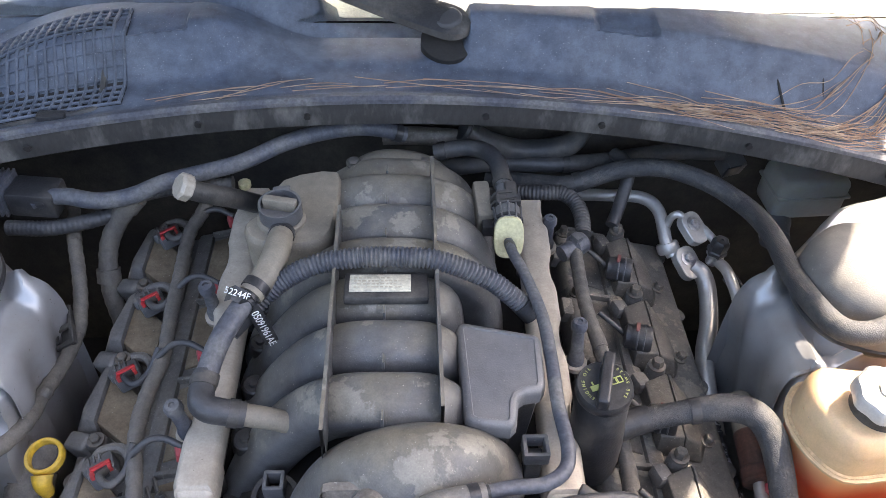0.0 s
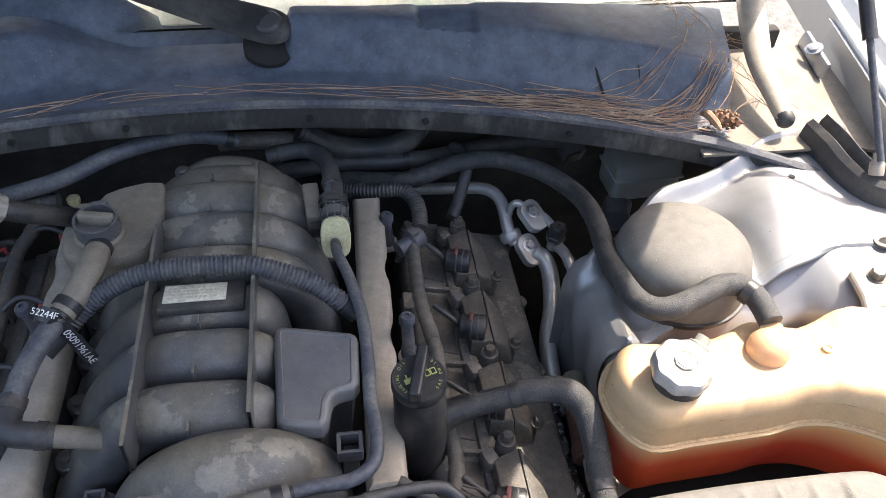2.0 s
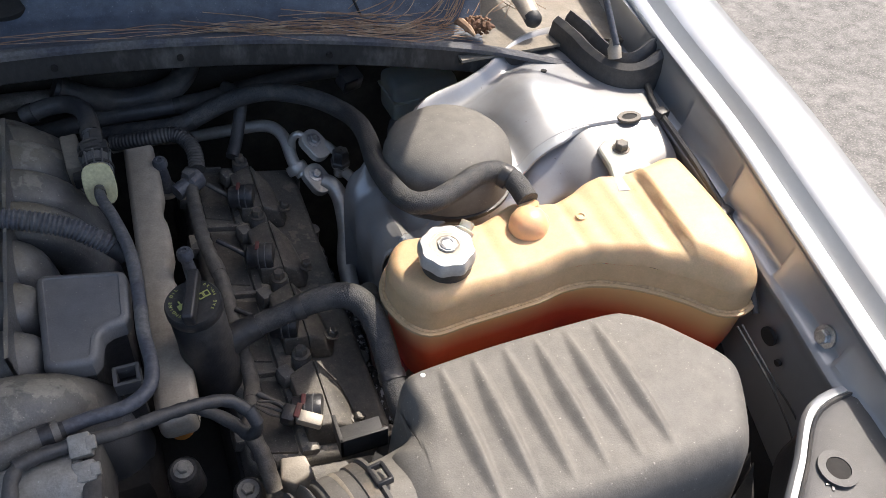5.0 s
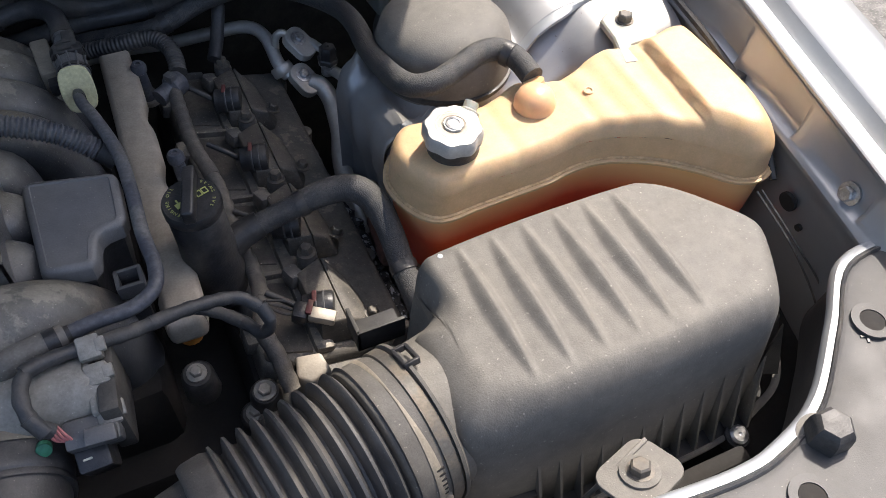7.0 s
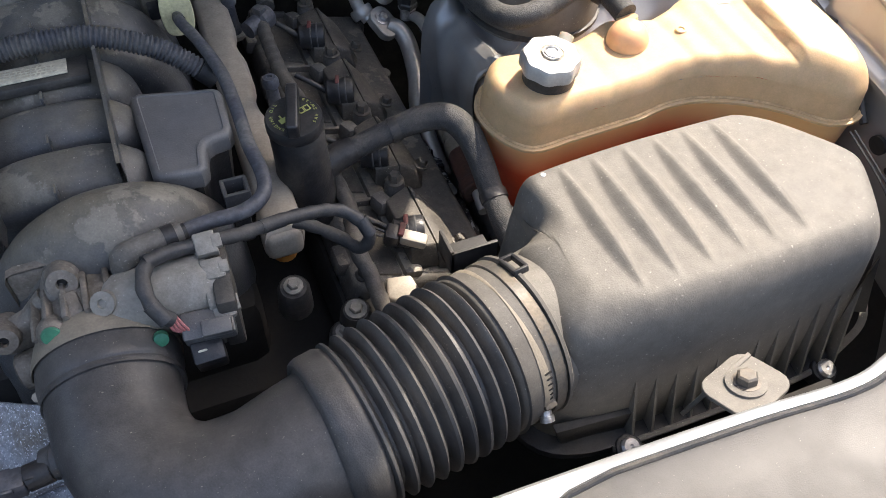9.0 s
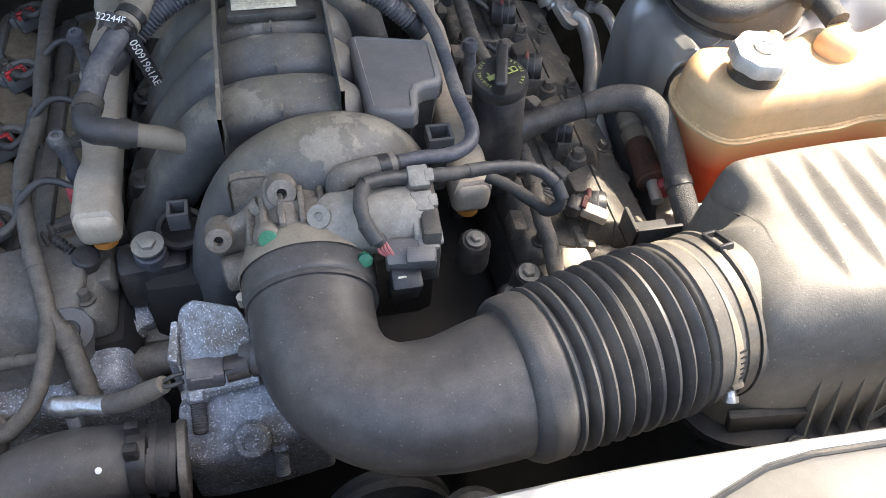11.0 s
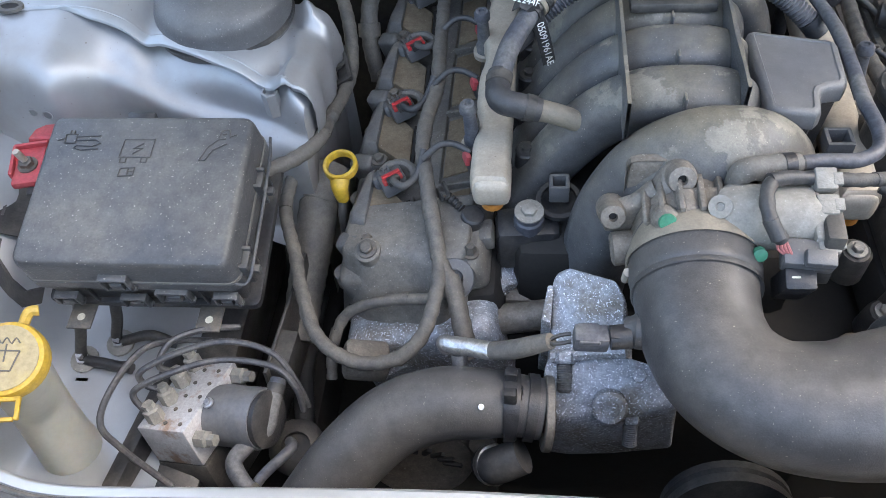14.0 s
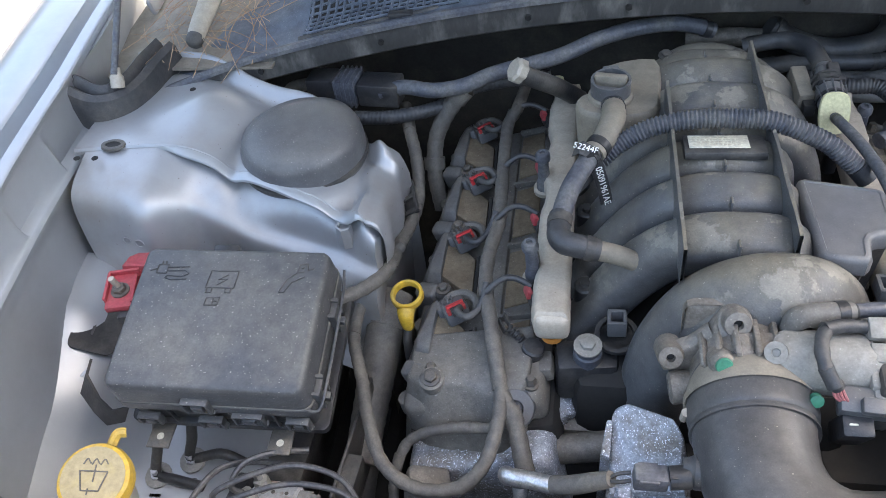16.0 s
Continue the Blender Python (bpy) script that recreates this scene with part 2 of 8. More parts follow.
M_coverdark = mat("grimy_dark_valve_cover", (0.115, 0.108, 0.098), 0.5, col2=(0.21, 0.19, 0.155), scale=14, lo=0.42, hi=0.7, rough2=0.8, grain=520, bump=0.4, settle=True, vary=0.28, spot=(0.36, 0.34, 0.29), spot_scale=520, spot_lo=0.694, patch=(0.25, 0.225, 0.18), patch_scale=22, patch_lo=0.55)
# brown dirt plus the right bank's heavier shade, both in the colour
M_coildark = mat("dirty_shaded_coil_resin", (0.08, 0.073, 0.064), 0.5, col2=(0.16, 0.142, 0.114), scale=26, lo=0.42, hi=0.72, rough2=0.75, grain=520, bump=0.35, vary=0.3, spot=(0.32, 0.3, 0.25), spot_scale=520, spot_lo=0.694)
M_nub = mat("coolant_tinted_nub", (0.80, 0.47, 0.26), 0.38, col2=(0.8, 0.52, 0.3), scale=12, sss=0.3, vary=0.05)
M_absgrey = mat("blue_grey_motor_can", (0.15, 0.155, 0.165), 0.42, 0.2, col2=(0.2, 0.195, 0.185), scale=18, vary=0.15)
M_dullred = mat("dust_dulled_red_plastic", (0.16, 0.045, 0.04), 0.6, col2=(0.12, 0.06, 0.05), scale=60)
M_letter = mat("pale_print", (0.8, 0.8, 0.78), 0.6)
M_lime = mat("lime_print", (0.42, 0.45, 0.15), 0.6)
M_wedge = mat("dark_moulded_coil_body", (0.105, 0.104, 0.102), 0.45, col2=(0.16, 0.148, 0.125), scale=16, lo=0.42, hi=0.7, rough2=0.65, grain=520, bump=0.25, settle=True, vary=0.25)
M_green = mat("green_plastic", (0.04, 0.2, 0.12), 0.45)
M_wire = mat("pink_wire_insulation", (0.4, 0.14, 0.14), 0.5)
M_tan = mat("tan_elastomer_boot", (0.235, 0.205, 0.16), 0.55, col2=(0.19, 0.165, 0.128), scale=9, lo=0.4, hi=0.8, grain=520, bump=0.25, vary=0.2, spot=(0.38, 0.35, 0.3), spot_scale=520, spot_lo=0.71)
M_foil = mat("crumpled_foil_sleeve", (0.6, 0.6, 0.6), 0.32, 0.9, col2=(0.42, 0.42, 0.42), scale=120, bump=0.8, grain=200)
M_wrap = mat("crumbling_heat_wrap", (0.03, 0.03, 0.032), 0.7, col2=(0.09, 0.088, 0.085), scale=120, grain=200, bump=1.0, vary=0.4, spot=(0.5, 0.52, 0.55), spot_scale=150, spot_lo=0.56)
M_line = mat("coated_brake_line", (0.06, 0.06, 0.064), 0.4, 0.2, col2=(0.11, 0.105, 0.1), scale=40)
M_block = mat("rust_stained_aluminium", (0.50, 0.50, 0.50), 0.45, 0.3, col2=(0.34, 0.24, 0.18), scale=40, lo=0.54, hi=0.68, rough2=0.8, grain=420, bump=0.2, vary=0.18, spot=(0.3, 0.25, 0.2), spot_scale=300, spot_lo=0.708)
# black weathered plastic; the sky's reflection is put into its bluish base
M_cowl = mat("weathered_sky_tinted_cowl", (0.07, 0.088, 0.12), 0.5, col2=(0.112, 0.128, 0.152), scale=6, lo=0.38, hi=0.66, rough2=0.68, grain=800, bump=0.3, vary=0.36, spot=(0.30, 0.31, 0.32), spot_scale=480, spot_lo=0.69)
M_flange = mat("grimy_black_flange", (0.035, 0.034, 0.033), 0.6, col2=(0.12, 0.115, 0.105), scale=26, lo=0.5, hi=0.66, rough2=0.8, streak=0.4)
# near-black for cavities, gaps and holes: their deep shade is put into the colour
M_dark = mat("deep_shade_black", (0.018, 0.017, 0.016), 0.8, col2=(0.03, 0.027, 0.024), scale=15)
M_needle = mat("dry_pine_needle", (0.29, 0.175, 0.105), 0.65, col2=(0.44, 0.32, 0.21), scale=30)
M_cone = mat("pine_cone_scale", (0.16, 0.08, 0.045), 0.7, col2=(0.28, 0.17, 0.1), scale=60)
M_fascia = mat("textured_grey_trim", (0.06, 0.06, 0.062), 0.5, col2=(0.085, 0.083, 0.079), scale=8, rough2=0.65, grain=900, bump=0.15, vary=0.12, spot=(0.2, 0.19, 0.18), spot_scale=420, spot_lo=0.72)
M_asphalt = mat("worn_asphalt", (0.165, 0.16, 0.15), 0.9, col2=(0.205, 0.198, 0.185), scale=3, grain=150, bump=0.8, vary=0.45, spot=(0.27, 0.255, 0.23), spot_scale=150, spot_lo=0.60)
M_shade = mat("pale_sun_shade", (0.75, 0.73, 0.68), 0.5, col2=(0.7, 0.66, 0.6), scale=6)
M_orange = mat("orange_seal", (0.5, 0.2, 0.04), 0.5)
M_yelbraid = mat("braided_hose_cover", (0.042, 0.043, 0.045), 0.5, col2=(0.085, 0.082, 0.075), scale=60, rough2=0.7, grain=900, bump=0.9, vary=0.35)

glass = bpy.data.materials.new("windshield_glass")
glass.use_nodes = True
gb = glass.node_tree.nodes["Principled BSDF"]
gb.inputs["Transmission Weight"].default_value, gb.inputs["Roughness"].default_value, gb.inputs["IOR"].default_value = 1.0, 0.02, 1.5
gb.inputs["Base Color"].default_value = (0.93, 0.97, 0.95, 1)


# ---- mesh helpers ----
def V(*p):
    return Vector(p)


def link(name, bm, material, parent=None, label="", sharp=38.0):
    """One mesh object from a bmesh laid out in world coordinates."""
    me = bpy.data.meshes.new(name)
    bmesh.ops.recalc_face_normals(bm, faces=bm.faces)
    lim = radians(sharp)
    for f in bm.faces:
        f.smooth = True
    for e in bm.edges:
        e.smooth = len(e.link_faces) == 2 and e.calc_face_angle(0) < lim
    bm.to_mesh(me)
    bm.free()
    me.materials.append(material)
    ob = new(name, me)
    if parent is not None:
        ob.parent = parent
        if parent.type == "EMPTY":
            ob.matrix_parent_inverse = parent.matrix_basis.inverted()
    if label:
        ob["label"] = label
    return ob


def part(name, bm, material, parent, label="", sharp=38.0):
    return link(name, bm, material, parent, label, sharp)


def root(name, at, label, category, group="", kind=""):
    ob = new(name)
    ob.empty_display_size = 0.02
    ob.matrix_basis = Matrix.Translation(at)
    return tagged(ob, label, category, group, kind)


def solo(name, bm, material, label, category, group="", kind="", sharp=38.0):
    return tagged(link(name, bm, material, None, "", sharp), label, category, group, kind)


def spline(pts, res):
    """Catmull-Rom points and the parameter of each."""
    p = [Vector(q) for q in pts]
    p = [p[0] * 2 - p[1]] + p + [p[-1] * 2 - p[-2]]
    out = []
    for i in range(1, len(p) - 2):
        a, b, c, d = p[i - 1], p[i], p[i + 1], p[i + 2]
        for k in range(res):
            t = k / res
            out.append((0.5 * (2 * b + (c - a) * t + (2 * a - 5 * b + 4 * c - d) * t * t + (3 * b - a - 3 * c + d) * t ** 3), i - 1 + t))
    out.append((p[-2], len(pts) - 1))
    return out


def tube(pts, r, seg=12, res=7, wave=None, flat=1.0, up=None, bm=None, square=1.0):
    """A hose along pts. r: a radius or one for each point; wave: (pitch, depth) of corrugations; flat squeezes it along up."""
    bm = bm or bmesh.new()
    sp = spline(pts, res)
    rad = list(r) if isinstance(r, (list, tuple)) else [r] * len(pts)
    if wave:
        dense, s = [], 0.0
        fine = spline(pts, 260)
        last, acc, step = fine[0][0], 0.0, wave[0] / 6
        dense.append((fine[0][0], fine[0][1], 0.0))
        for q, u in fine[1:]:
            s += (q - last).length
            last = q
            if s - acc >= step:
                acc = s
                dense.append((q, u, s))
        sp = dense
    rings, side = [], None
    for i, q in enumerate(sp):
        c, u = q[0], q[1]
        a, b = sp[max(0, i - 1)][0], sp[min(len(sp) - 1, i + 1)][0]
        d = (b - a).normalized()
        if side is None:
            ref = Vector(up) if up else (V(0, 0, 1) if abs(d.z) < 0.9 else V(1, 0, 0))
            side = (ref - d * ref.dot(d)).normalized()
        else:
            side = (side - d * side.dot(d)).normalized()
        other = d.cross(side)
        k = min(int(u), len(rad) - 2) if len(rad) > 1 else 0
        rr = rad[k] + (rad[min(k + 1, len(rad) - 1)] - rad[k]) * (u - k)
        if wave:
            ph = math.sin(2 * math.pi * q[2] / wave[0])
            rr += wave[1] * (abs(ph) ** 0.6 * (1 if ph > 0 else -1))
        ring = []
        for j in range(seg):
            cs, sn = math.cos(2 * math.pi * j / seg), math.sin(2 * math.pi * j / seg)
            cs, sn = math.copysign(abs(cs) ** square, cs), math.copysign(abs(sn) ** square, sn)
            ring.append(bm.verts.new(c + (side * cs * flat + other * sn) * rr))
        rings.append(ring)
    for a, b in zip(rings, rings[1:]):
        for j in range(seg):
            bm.faces.new((a[j], a[(j + 1) % seg], b[(j + 1) % seg], b[j]))
    bm.faces.new(rings[0][::-1])
    bm.faces.new(rings[-1])
    return bm


def lathe(profile, at=(0, 0, 0), axis=(0, 0, 1), seg=24, bm=None, lobes=0, depth=0.0):
    """A turned form: profile of (radius, height) along axis from at. lobes: grips round the rim."""
    bm = bm or bmesh.new()
    m = Matrix.Translation(at) @ Vector(axis).to_track_quat("Z", "Y").to_matrix().to_4x4()
    rings = []
    for r, h in profile:
        if r <= 1e-6:
            rings.append([bm.verts.new(m @ V(0, 0, h))])
        else:
            ring = []
            for j in range(seg):
                w = 2 * math.pi * j / seg
                rr = r + (depth * r * (math.cos(lobes * w) ** 2) if lobes else 0)
                ring.append(bm.verts.new(m @ V(rr * math.cos(w), rr * math.sin(w), h)))
            rings.append(ring)
    for a, b in zip(rings, rings[1:]):
        for j in range(seg):
            k = (j + 1) % seg
            if len(a) == 1 and len(b) > 1:
                bm.faces.new((a[0], b[k], b[j]))
            elif len(b) == 1 and len(a) > 1:
                bm.faces.new((a[j], a[k], b[0]))
            elif len(a) > 1:
                bm.faces.new((a[j], a[k], b[k], b[j]))
    closed = abs(profile[0][0] - profile[-1][0]) + abs(profile[0][1] - profile[-1][1]) < 1e-6
    for ring in (rings[0], rings[-1]):
        if len(ring) > 2 and not closed:
            bm.faces.new(ring)
    return bm


def rod(a, b, r, seg=10, bm=None, r2=None):
    a, b = Vector(a), Vector(b)
    return lathe([(r, 0), (r2 or r, (b - a).length)], a, b - a, seg, bm)


def box(size, m=None, bevel=0.003, bm=None, seg=2):
    """A block of the given size centred at the pose m, with rounded edges."""
    bm2 = bmesh.new()
    bmesh.ops.create_cube(bm2, size=1.0)
    bmesh.ops.scale(bm2, vec=size, verts=bm2.verts)
    if bevel:
        bmesh.ops.bevel(bm2, geom=list(bm2.edges), offset=bevel, segments=seg, affect="EDGES", profile=0.5)
    bm2.transform(m if m is not None else Matrix())
    if bm is None:
        return bm2
    me = bpy.data.meshes.new("tmp")
    bm2.to_mesh(me)
    bm2.free()
    bm.from_mesh(me)
    bpy.data.meshes.remove(me)
    return bm


def inset_ring(poly, d):
    """Each corner of a closed plan moved inwards by d along its bisector."""
    n, out = len(poly), []
    area = sum(poly[i][0] * poly[(i + 1) % n][1] - poly[(i + 1) % n][0] * poly[i][1] for i in range(n))
    sg = 1 if area > 0 else -1
    for i in range(n):
        a, b, c = Vector(poly[i - 1][:2]), Vector(poly[i][:2]), Vector(poly[(i + 1) % n][:2])
        e = ((b - a).normalized() + (c - b).normalized()).normalized()
        out.append((b.x - e.y * d * sg, b.y + e.x * d * sg))
    return out


def smooth_ring(poly, res=4):
    p = [V(x, y, 0) for x, y in poly]
    n, out = len(p), []
    for i in range(n):
        a, b, c, d = p[i - 1], p[i], p[(i + 1) % n], p[(i + 2) % n]
        for k in range(res):
            t = k / res
            q = 0.5 * (2 * b + (c - a) * t + (2 * a - 5 * b + 4 * c - d) * t * t + (3 * b - a - 3 * c + d) * t ** 3)
            out.append((q.x, q.y))
    return out


def stack(poly, levels, tilt=None, bm=None, cap_low=True, cap_top=True):
    """A moulded form on the plan poly: levels of (z, inset). tilt(x, y): added height."""
    bm = bm or bmesh.new()
    rings = []
    for z, d in levels:
        ring = inset_ring(poly, d) if d else [q[:2] for q in poly]
        rings.append([bm.verts.new((x, y, z + (tilt(x, y) if tilt else 0))) for x, y in ring])
    n = len(poly)
    for a, b in zip(rings, rings[1:]):
        for j in range(n):
            bm.faces.new((a[j], a[(j + 1) % n], b[(j + 1) % n], b[j]))
    if cap_low:
        bm.faces.new(rings[0][::-1])
    if cap_top:
        bm.faces.new(rings[-1])
    return bm


def edge_gap(poly, x, y):
    """Distance from a point to the outline of a plan."""
    best, p = 9.0, V(x, y, 0)
    for i in range(len(poly)):
        a, b = V(*poly[i], 0), V(*poly[(i + 1) % len(poly)], 0)
        k = max(0.0, min(1.0, (p - a).dot(b - a) / max(1e-12, (b - a).length_squared)))
        best = min(best, (p - a - (b - a) * k).length)
    return best


def pillow(poly, z, rise, tilt, nx=70, ny=26, bm=None):
    """The rounded top of a moulded form: rise(d) is its height at d from the outline."""
    x0, x1 = min(p[0] for p in poly) + 1e-4, max(p[0] for p in poly) - 1e-4
    rows = []
    for i in range(nx):
        x = (x0 + x1) / 2 - (x1 - x0) / 2 * math.cos(math.pi * i / (nx - 1)) if i else x0
        ys = []
        for k in range(len(poly)):
            a, b = poly[k], poly[(k + 1) % len(poly)]
            if (a[0] - x) * (b[0] - x) <= 0 and a[0] != b[0]:
                ys.append(a[1] + (b[1] - a[1]) * (x - a[0]) / (b[0] - a[0]))
        lo, hi = min(ys), max(ys)
        row = []
        for j in range(ny):
            y = (lo + hi) / 2 - (hi - lo) / 2 * math.cos(math.pi * j / (ny - 1))
            row.append((x, y, z + rise(edge_gap(poly, x, y)) + tilt(x, y)))
        rows.append(row)
    return sheet(rows)


def join(a, b):
    """Adds the bmesh b to a."""
    me = bpy.data.meshes.new("tmp")
    b.to_mesh(me)
    b.free()
    a.from_mesh(me)
    bpy.data.meshes.remove(me)
    return a


def sheet(rows, thick=0.0, close=False):
    """A skin through rows of points."""
    bm = bmesh.new()
    vs = [[bm.verts.new(p) for p in row] for row in rows]
    for a, b in zip(vs, vs[1:]):
        for j in range(len(a) - 1):
            bm.faces.new((a[j], a[j + 1], b[j + 1], b[j]))
    if thick:
        bmesh.ops.recalc_face_normals(bm, faces=bm.faces)
        bmesh.ops.solidify(bm, geom=list(bm.faces), thickness=thick)
    return bm


def step(a, b, x):
    t = max(0.0, min(1.0, (x - a) / (b - a)))
    return t * t * (3 - 2 * t)


def lerp(tab, x):
    """Value at x from a table of (x, value)."""
    if x <= tab[0][0]:
        return tab[0][1]
    for (a, p), (b, q) in zip(tab, tab[1:]):
        if x <= b:
            return p + (q - p) * (x - a) / (b - a)
    return tab[-1][1]


def bolt(at, axis=(0, 0, 1), r=0.006, h=0.006, washer=0.0, bm=None):
    bm = lathe([(r, 0), (r, h * 0.85), (r * 0.8, h), (0, h)], at, axis, 6, bm)
    if washer:
        lathe([(washer, -0.001), (washer, 0.0012), (r, 0.0016)], at, axis, 18, bm)
    return bm


def frange(a, b, n):
    return [a + (b - a) * i / (n - 1) for i in range(n)]


def text_on(name, body, size, m, material, parent, depth=0.0002):
    c = bpy.data.curves.new(name, "FONT")
    c.body, c.size, c.extrude, c.align_x, c.align_y = body, size, depth, "CENTER", "CENTER"
    ob = bpy.data.objects.new(name, c)
    scene.collection.objects.link(ob)
    me = bpy.data.meshes.new_from_object(ob.evaluated_get(bpy.context.evaluated_depsgraph_get()))
    bpy.data.objects.remove(ob)
    bpy.data.curves.remove(c)
    me.transform(m)
    me.materials.clear()
    me.materials.append(material)
    o2 = new(name, me)
    o2.parent = parent
    if parent.type == "EMPTY":
        o2.matrix_parent_inverse = parent.matrix_basis.inverted()
    return o2


def facing(at, right, up):
    """A pose at the point whose x runs along right and y along up."""
    r = Vector(right).normalized()
    u = (Vector(up) - r * Vector(up).dot(r)).normalized()
    n = r.cross(u)
    m = Matrix((r, u, n)).transposed().to_4x4()
    m.translation = at
    return m


def prism(top, bot, bevel=0.002, seg=2):
    """A faceted moulding between two outlines of the same corner count."""
    bm = bmesh.new()
    a, b = [bm.verts.new(p) for p in top], [bm.verts.new(p) for p in bot]
    n = len(a)
    bm.faces.new(a)
    bm.faces.new(b[::-1])
    for j in range(n):
        bm.faces.new((a[j], b[j], b[(j + 1) % n], a[(j + 1) % n]))
    bmesh.ops.recalc_face_normals(bm, faces=bm.faces)
    if bevel:
        bmesh.ops.bevel(bm, geom=list(bm.edges), offset=bevel, segments=seg, affect="EDGES", profile=0.5)
    return bm


# ==== the setting ====
bm = bmesh.new()
for x, y in ((-60, -60), (60, -60), (60, 60), (-60, 60)):
    bm.verts.new((x, y, 0))
bm.faces.new(bm.verts)
solo("ground", bm, M_asphalt, "sunlit worn grey asphalt with pale stones", "ground", kind="structure")


# unseen jagged ring, added to block bright sky near the horizon
rows = []
for k in range(73):
    a = 2 * math.pi * k / 72
    rows.append([(20 * math.cos(a), 20 * math.sin(a), z) for z in (-0.2, 3.0, 5.5 + 1.6 * noise.noise(V(math.cos(a) * 4, math.sin(a) * 4, 0)))])
solo("backdrop", sheet(rows), mat("horizon_screen_green", (0.05, 0.06, 0.035), 0.9, col2=(0.09, 0.085, 0.06), scale=0.8), "unseen dark ring like a tree line, added to cut horizon glow", "trees", kind="structure")


def lip_x(y):
    return 0.772 + (y - 0.239) * 0.165 - 0.03 * max(0, 0.25 - y) + 0.017 * step(0.70, 0.42, y)


def lip_z(y):
    return 0.905 + 0.032 * step(0.1, 0.8, y)


def fender(sx, name):
    ys = frange(-0.35, 1.35, 36)
    th = root(name, (sx * 0.9, 0.5, 0.9), "silver painted front fender with a raised inner lip", "fender", kind="structure")
    prof = [(0.004, -0.075), (0.0, -0.02), (0.0, 0.0), (0.003, 0.002), (0.019, 0.002), (0.021, -0.001), (0.024, -0.016), (0.030, -0.019), (0.038, -0.019), (0.043, -0.012), (0.046, 0.0),
            (0.052, 0.004), (0.08, 0.006), (0.108, 0.004), (0.128, -0.004), (0.146, -0.022), (0.158, -0.05), (0.168, -0.1), (0.176, -0.2), (0.178, -0.32), (0.16, -0.5), (0.14, -0.62)]
    rows = [[(sx * (lip_x(y) + dx), y, lip_z(y) + dz) for dx, dz in prof] for y in ys]
    part("fender_skin", sheet(rows), M_paint, th)
    # inner wall: a recessed band with gusset ribs over a rounded ledge
    rows = []
    ribs = (0.178, 0.297, 0.421, 0.545)
    for y in sorted(frange(-0.1, 1.0, 70) + [r + d for r in ribs for d in (0.001, -0.002, -0.006, -0.02)]):
        g = sum(max(0.0, min(1.0, (r - y) / 0.003)) * max(0.0, 1 - (r - y) / 0.075) for r in ribs)
        drop = lip_z(y) - 0.860 - 0.004 * step(0.45, 0.65, y)
        out = 0.001 + 0.010 * step(0.62, 0.78, y)
        rows.append([(sx * (lip_x(y) - k), y, lip_z(y) - dz) for k, dz in (
            (out, 0.004), (0.0, 0.010), (0.001 + 0.003 * g, drop * 0.4), (0.002 + 0.009 * g, drop * 0.80), (0.003 + 0.011 * g, drop - 0.007), (0.008 + 0.006 * g, drop - 0.003),
            (0.015, drop - 0.001), (0.018, drop), (0.0205, drop + 0.003), (0.0205, drop + 0.008), (0.017, drop + 0.013), (0.014, drop + 0.03), (0.014, 0.2), (0.016, 0.32))])
    part("inner_wall", sheet(rows), M_paint, th)
    return th


fender_r = fender(1, "fender_right")
fender_l = fender(-1, "fender_left")
cable = tagged(link("wall_cable", tube([(0.825, 0.64, 0.885), (0.808, 0.585, 0.882), (0.802, 0.52, 0.878), (0.797, 0.45, 0.872), (0.790, 0.38, 0.862), (0.778, 0.32, 0.845), (0.768, 0.28, 0.82)], 0.0042, 8), M_black), "thin black cable clipped along the inner fender", "cable")
for at in ((0.8055, 0.565, 0.883), (0.7915, 0.395, 0.865)):
    part("cable_clip", box((0.016, 0.014, 0.010), pose(*at, 0, 0, 10), 0.002), M_black, cable)
# fixings and openings of the right inner wall
for at, r in (((0.7715, 0.254, 0.811), 0.011), ((0.768, 0.227, 0.799), 0.004)):
    part("access_hole", lathe([(r, 0), (r, 0.004), (0, 0.004)], (at[0] - 0.004, at[1], at[2]), (1, 0, 0.1), 16), M_dark, fender_r)
part("wall_bolt", bolt((0.7745, 0.202, 0.871), (-1, 0, 0.3), 0.008, 0.008, 0.012), M_steel, fender_r)

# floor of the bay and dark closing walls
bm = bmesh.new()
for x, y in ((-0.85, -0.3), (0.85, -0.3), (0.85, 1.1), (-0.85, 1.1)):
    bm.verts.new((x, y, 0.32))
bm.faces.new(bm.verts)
# the bay's deep shade is painted into the tray's near-black
solo("bay_floor", bm, M_dark, "near-black undertray closing the engine bay below", "undertray", kind="structure")
solo("firewall", box((1.6, 0.02, 0.62), pose(0, 0.985, 0.62), 0.004), M_felt, "dark felt-covered firewall behind the engine", "firewall", kind="structure")


# ---- cowl ----
def cow_y(x):
    return 0.822 - 0.17 * x * x - 0.02 * step(0.62, 0.8, abs(x))


def cow_z(x):
    return 0.948 - 0.13 * x * x


cowl = root("cowl_panel", (0, 0.85, 0.93), "dusty black plastic cowl panel under the windshield", "cowl panel", kind="structure")


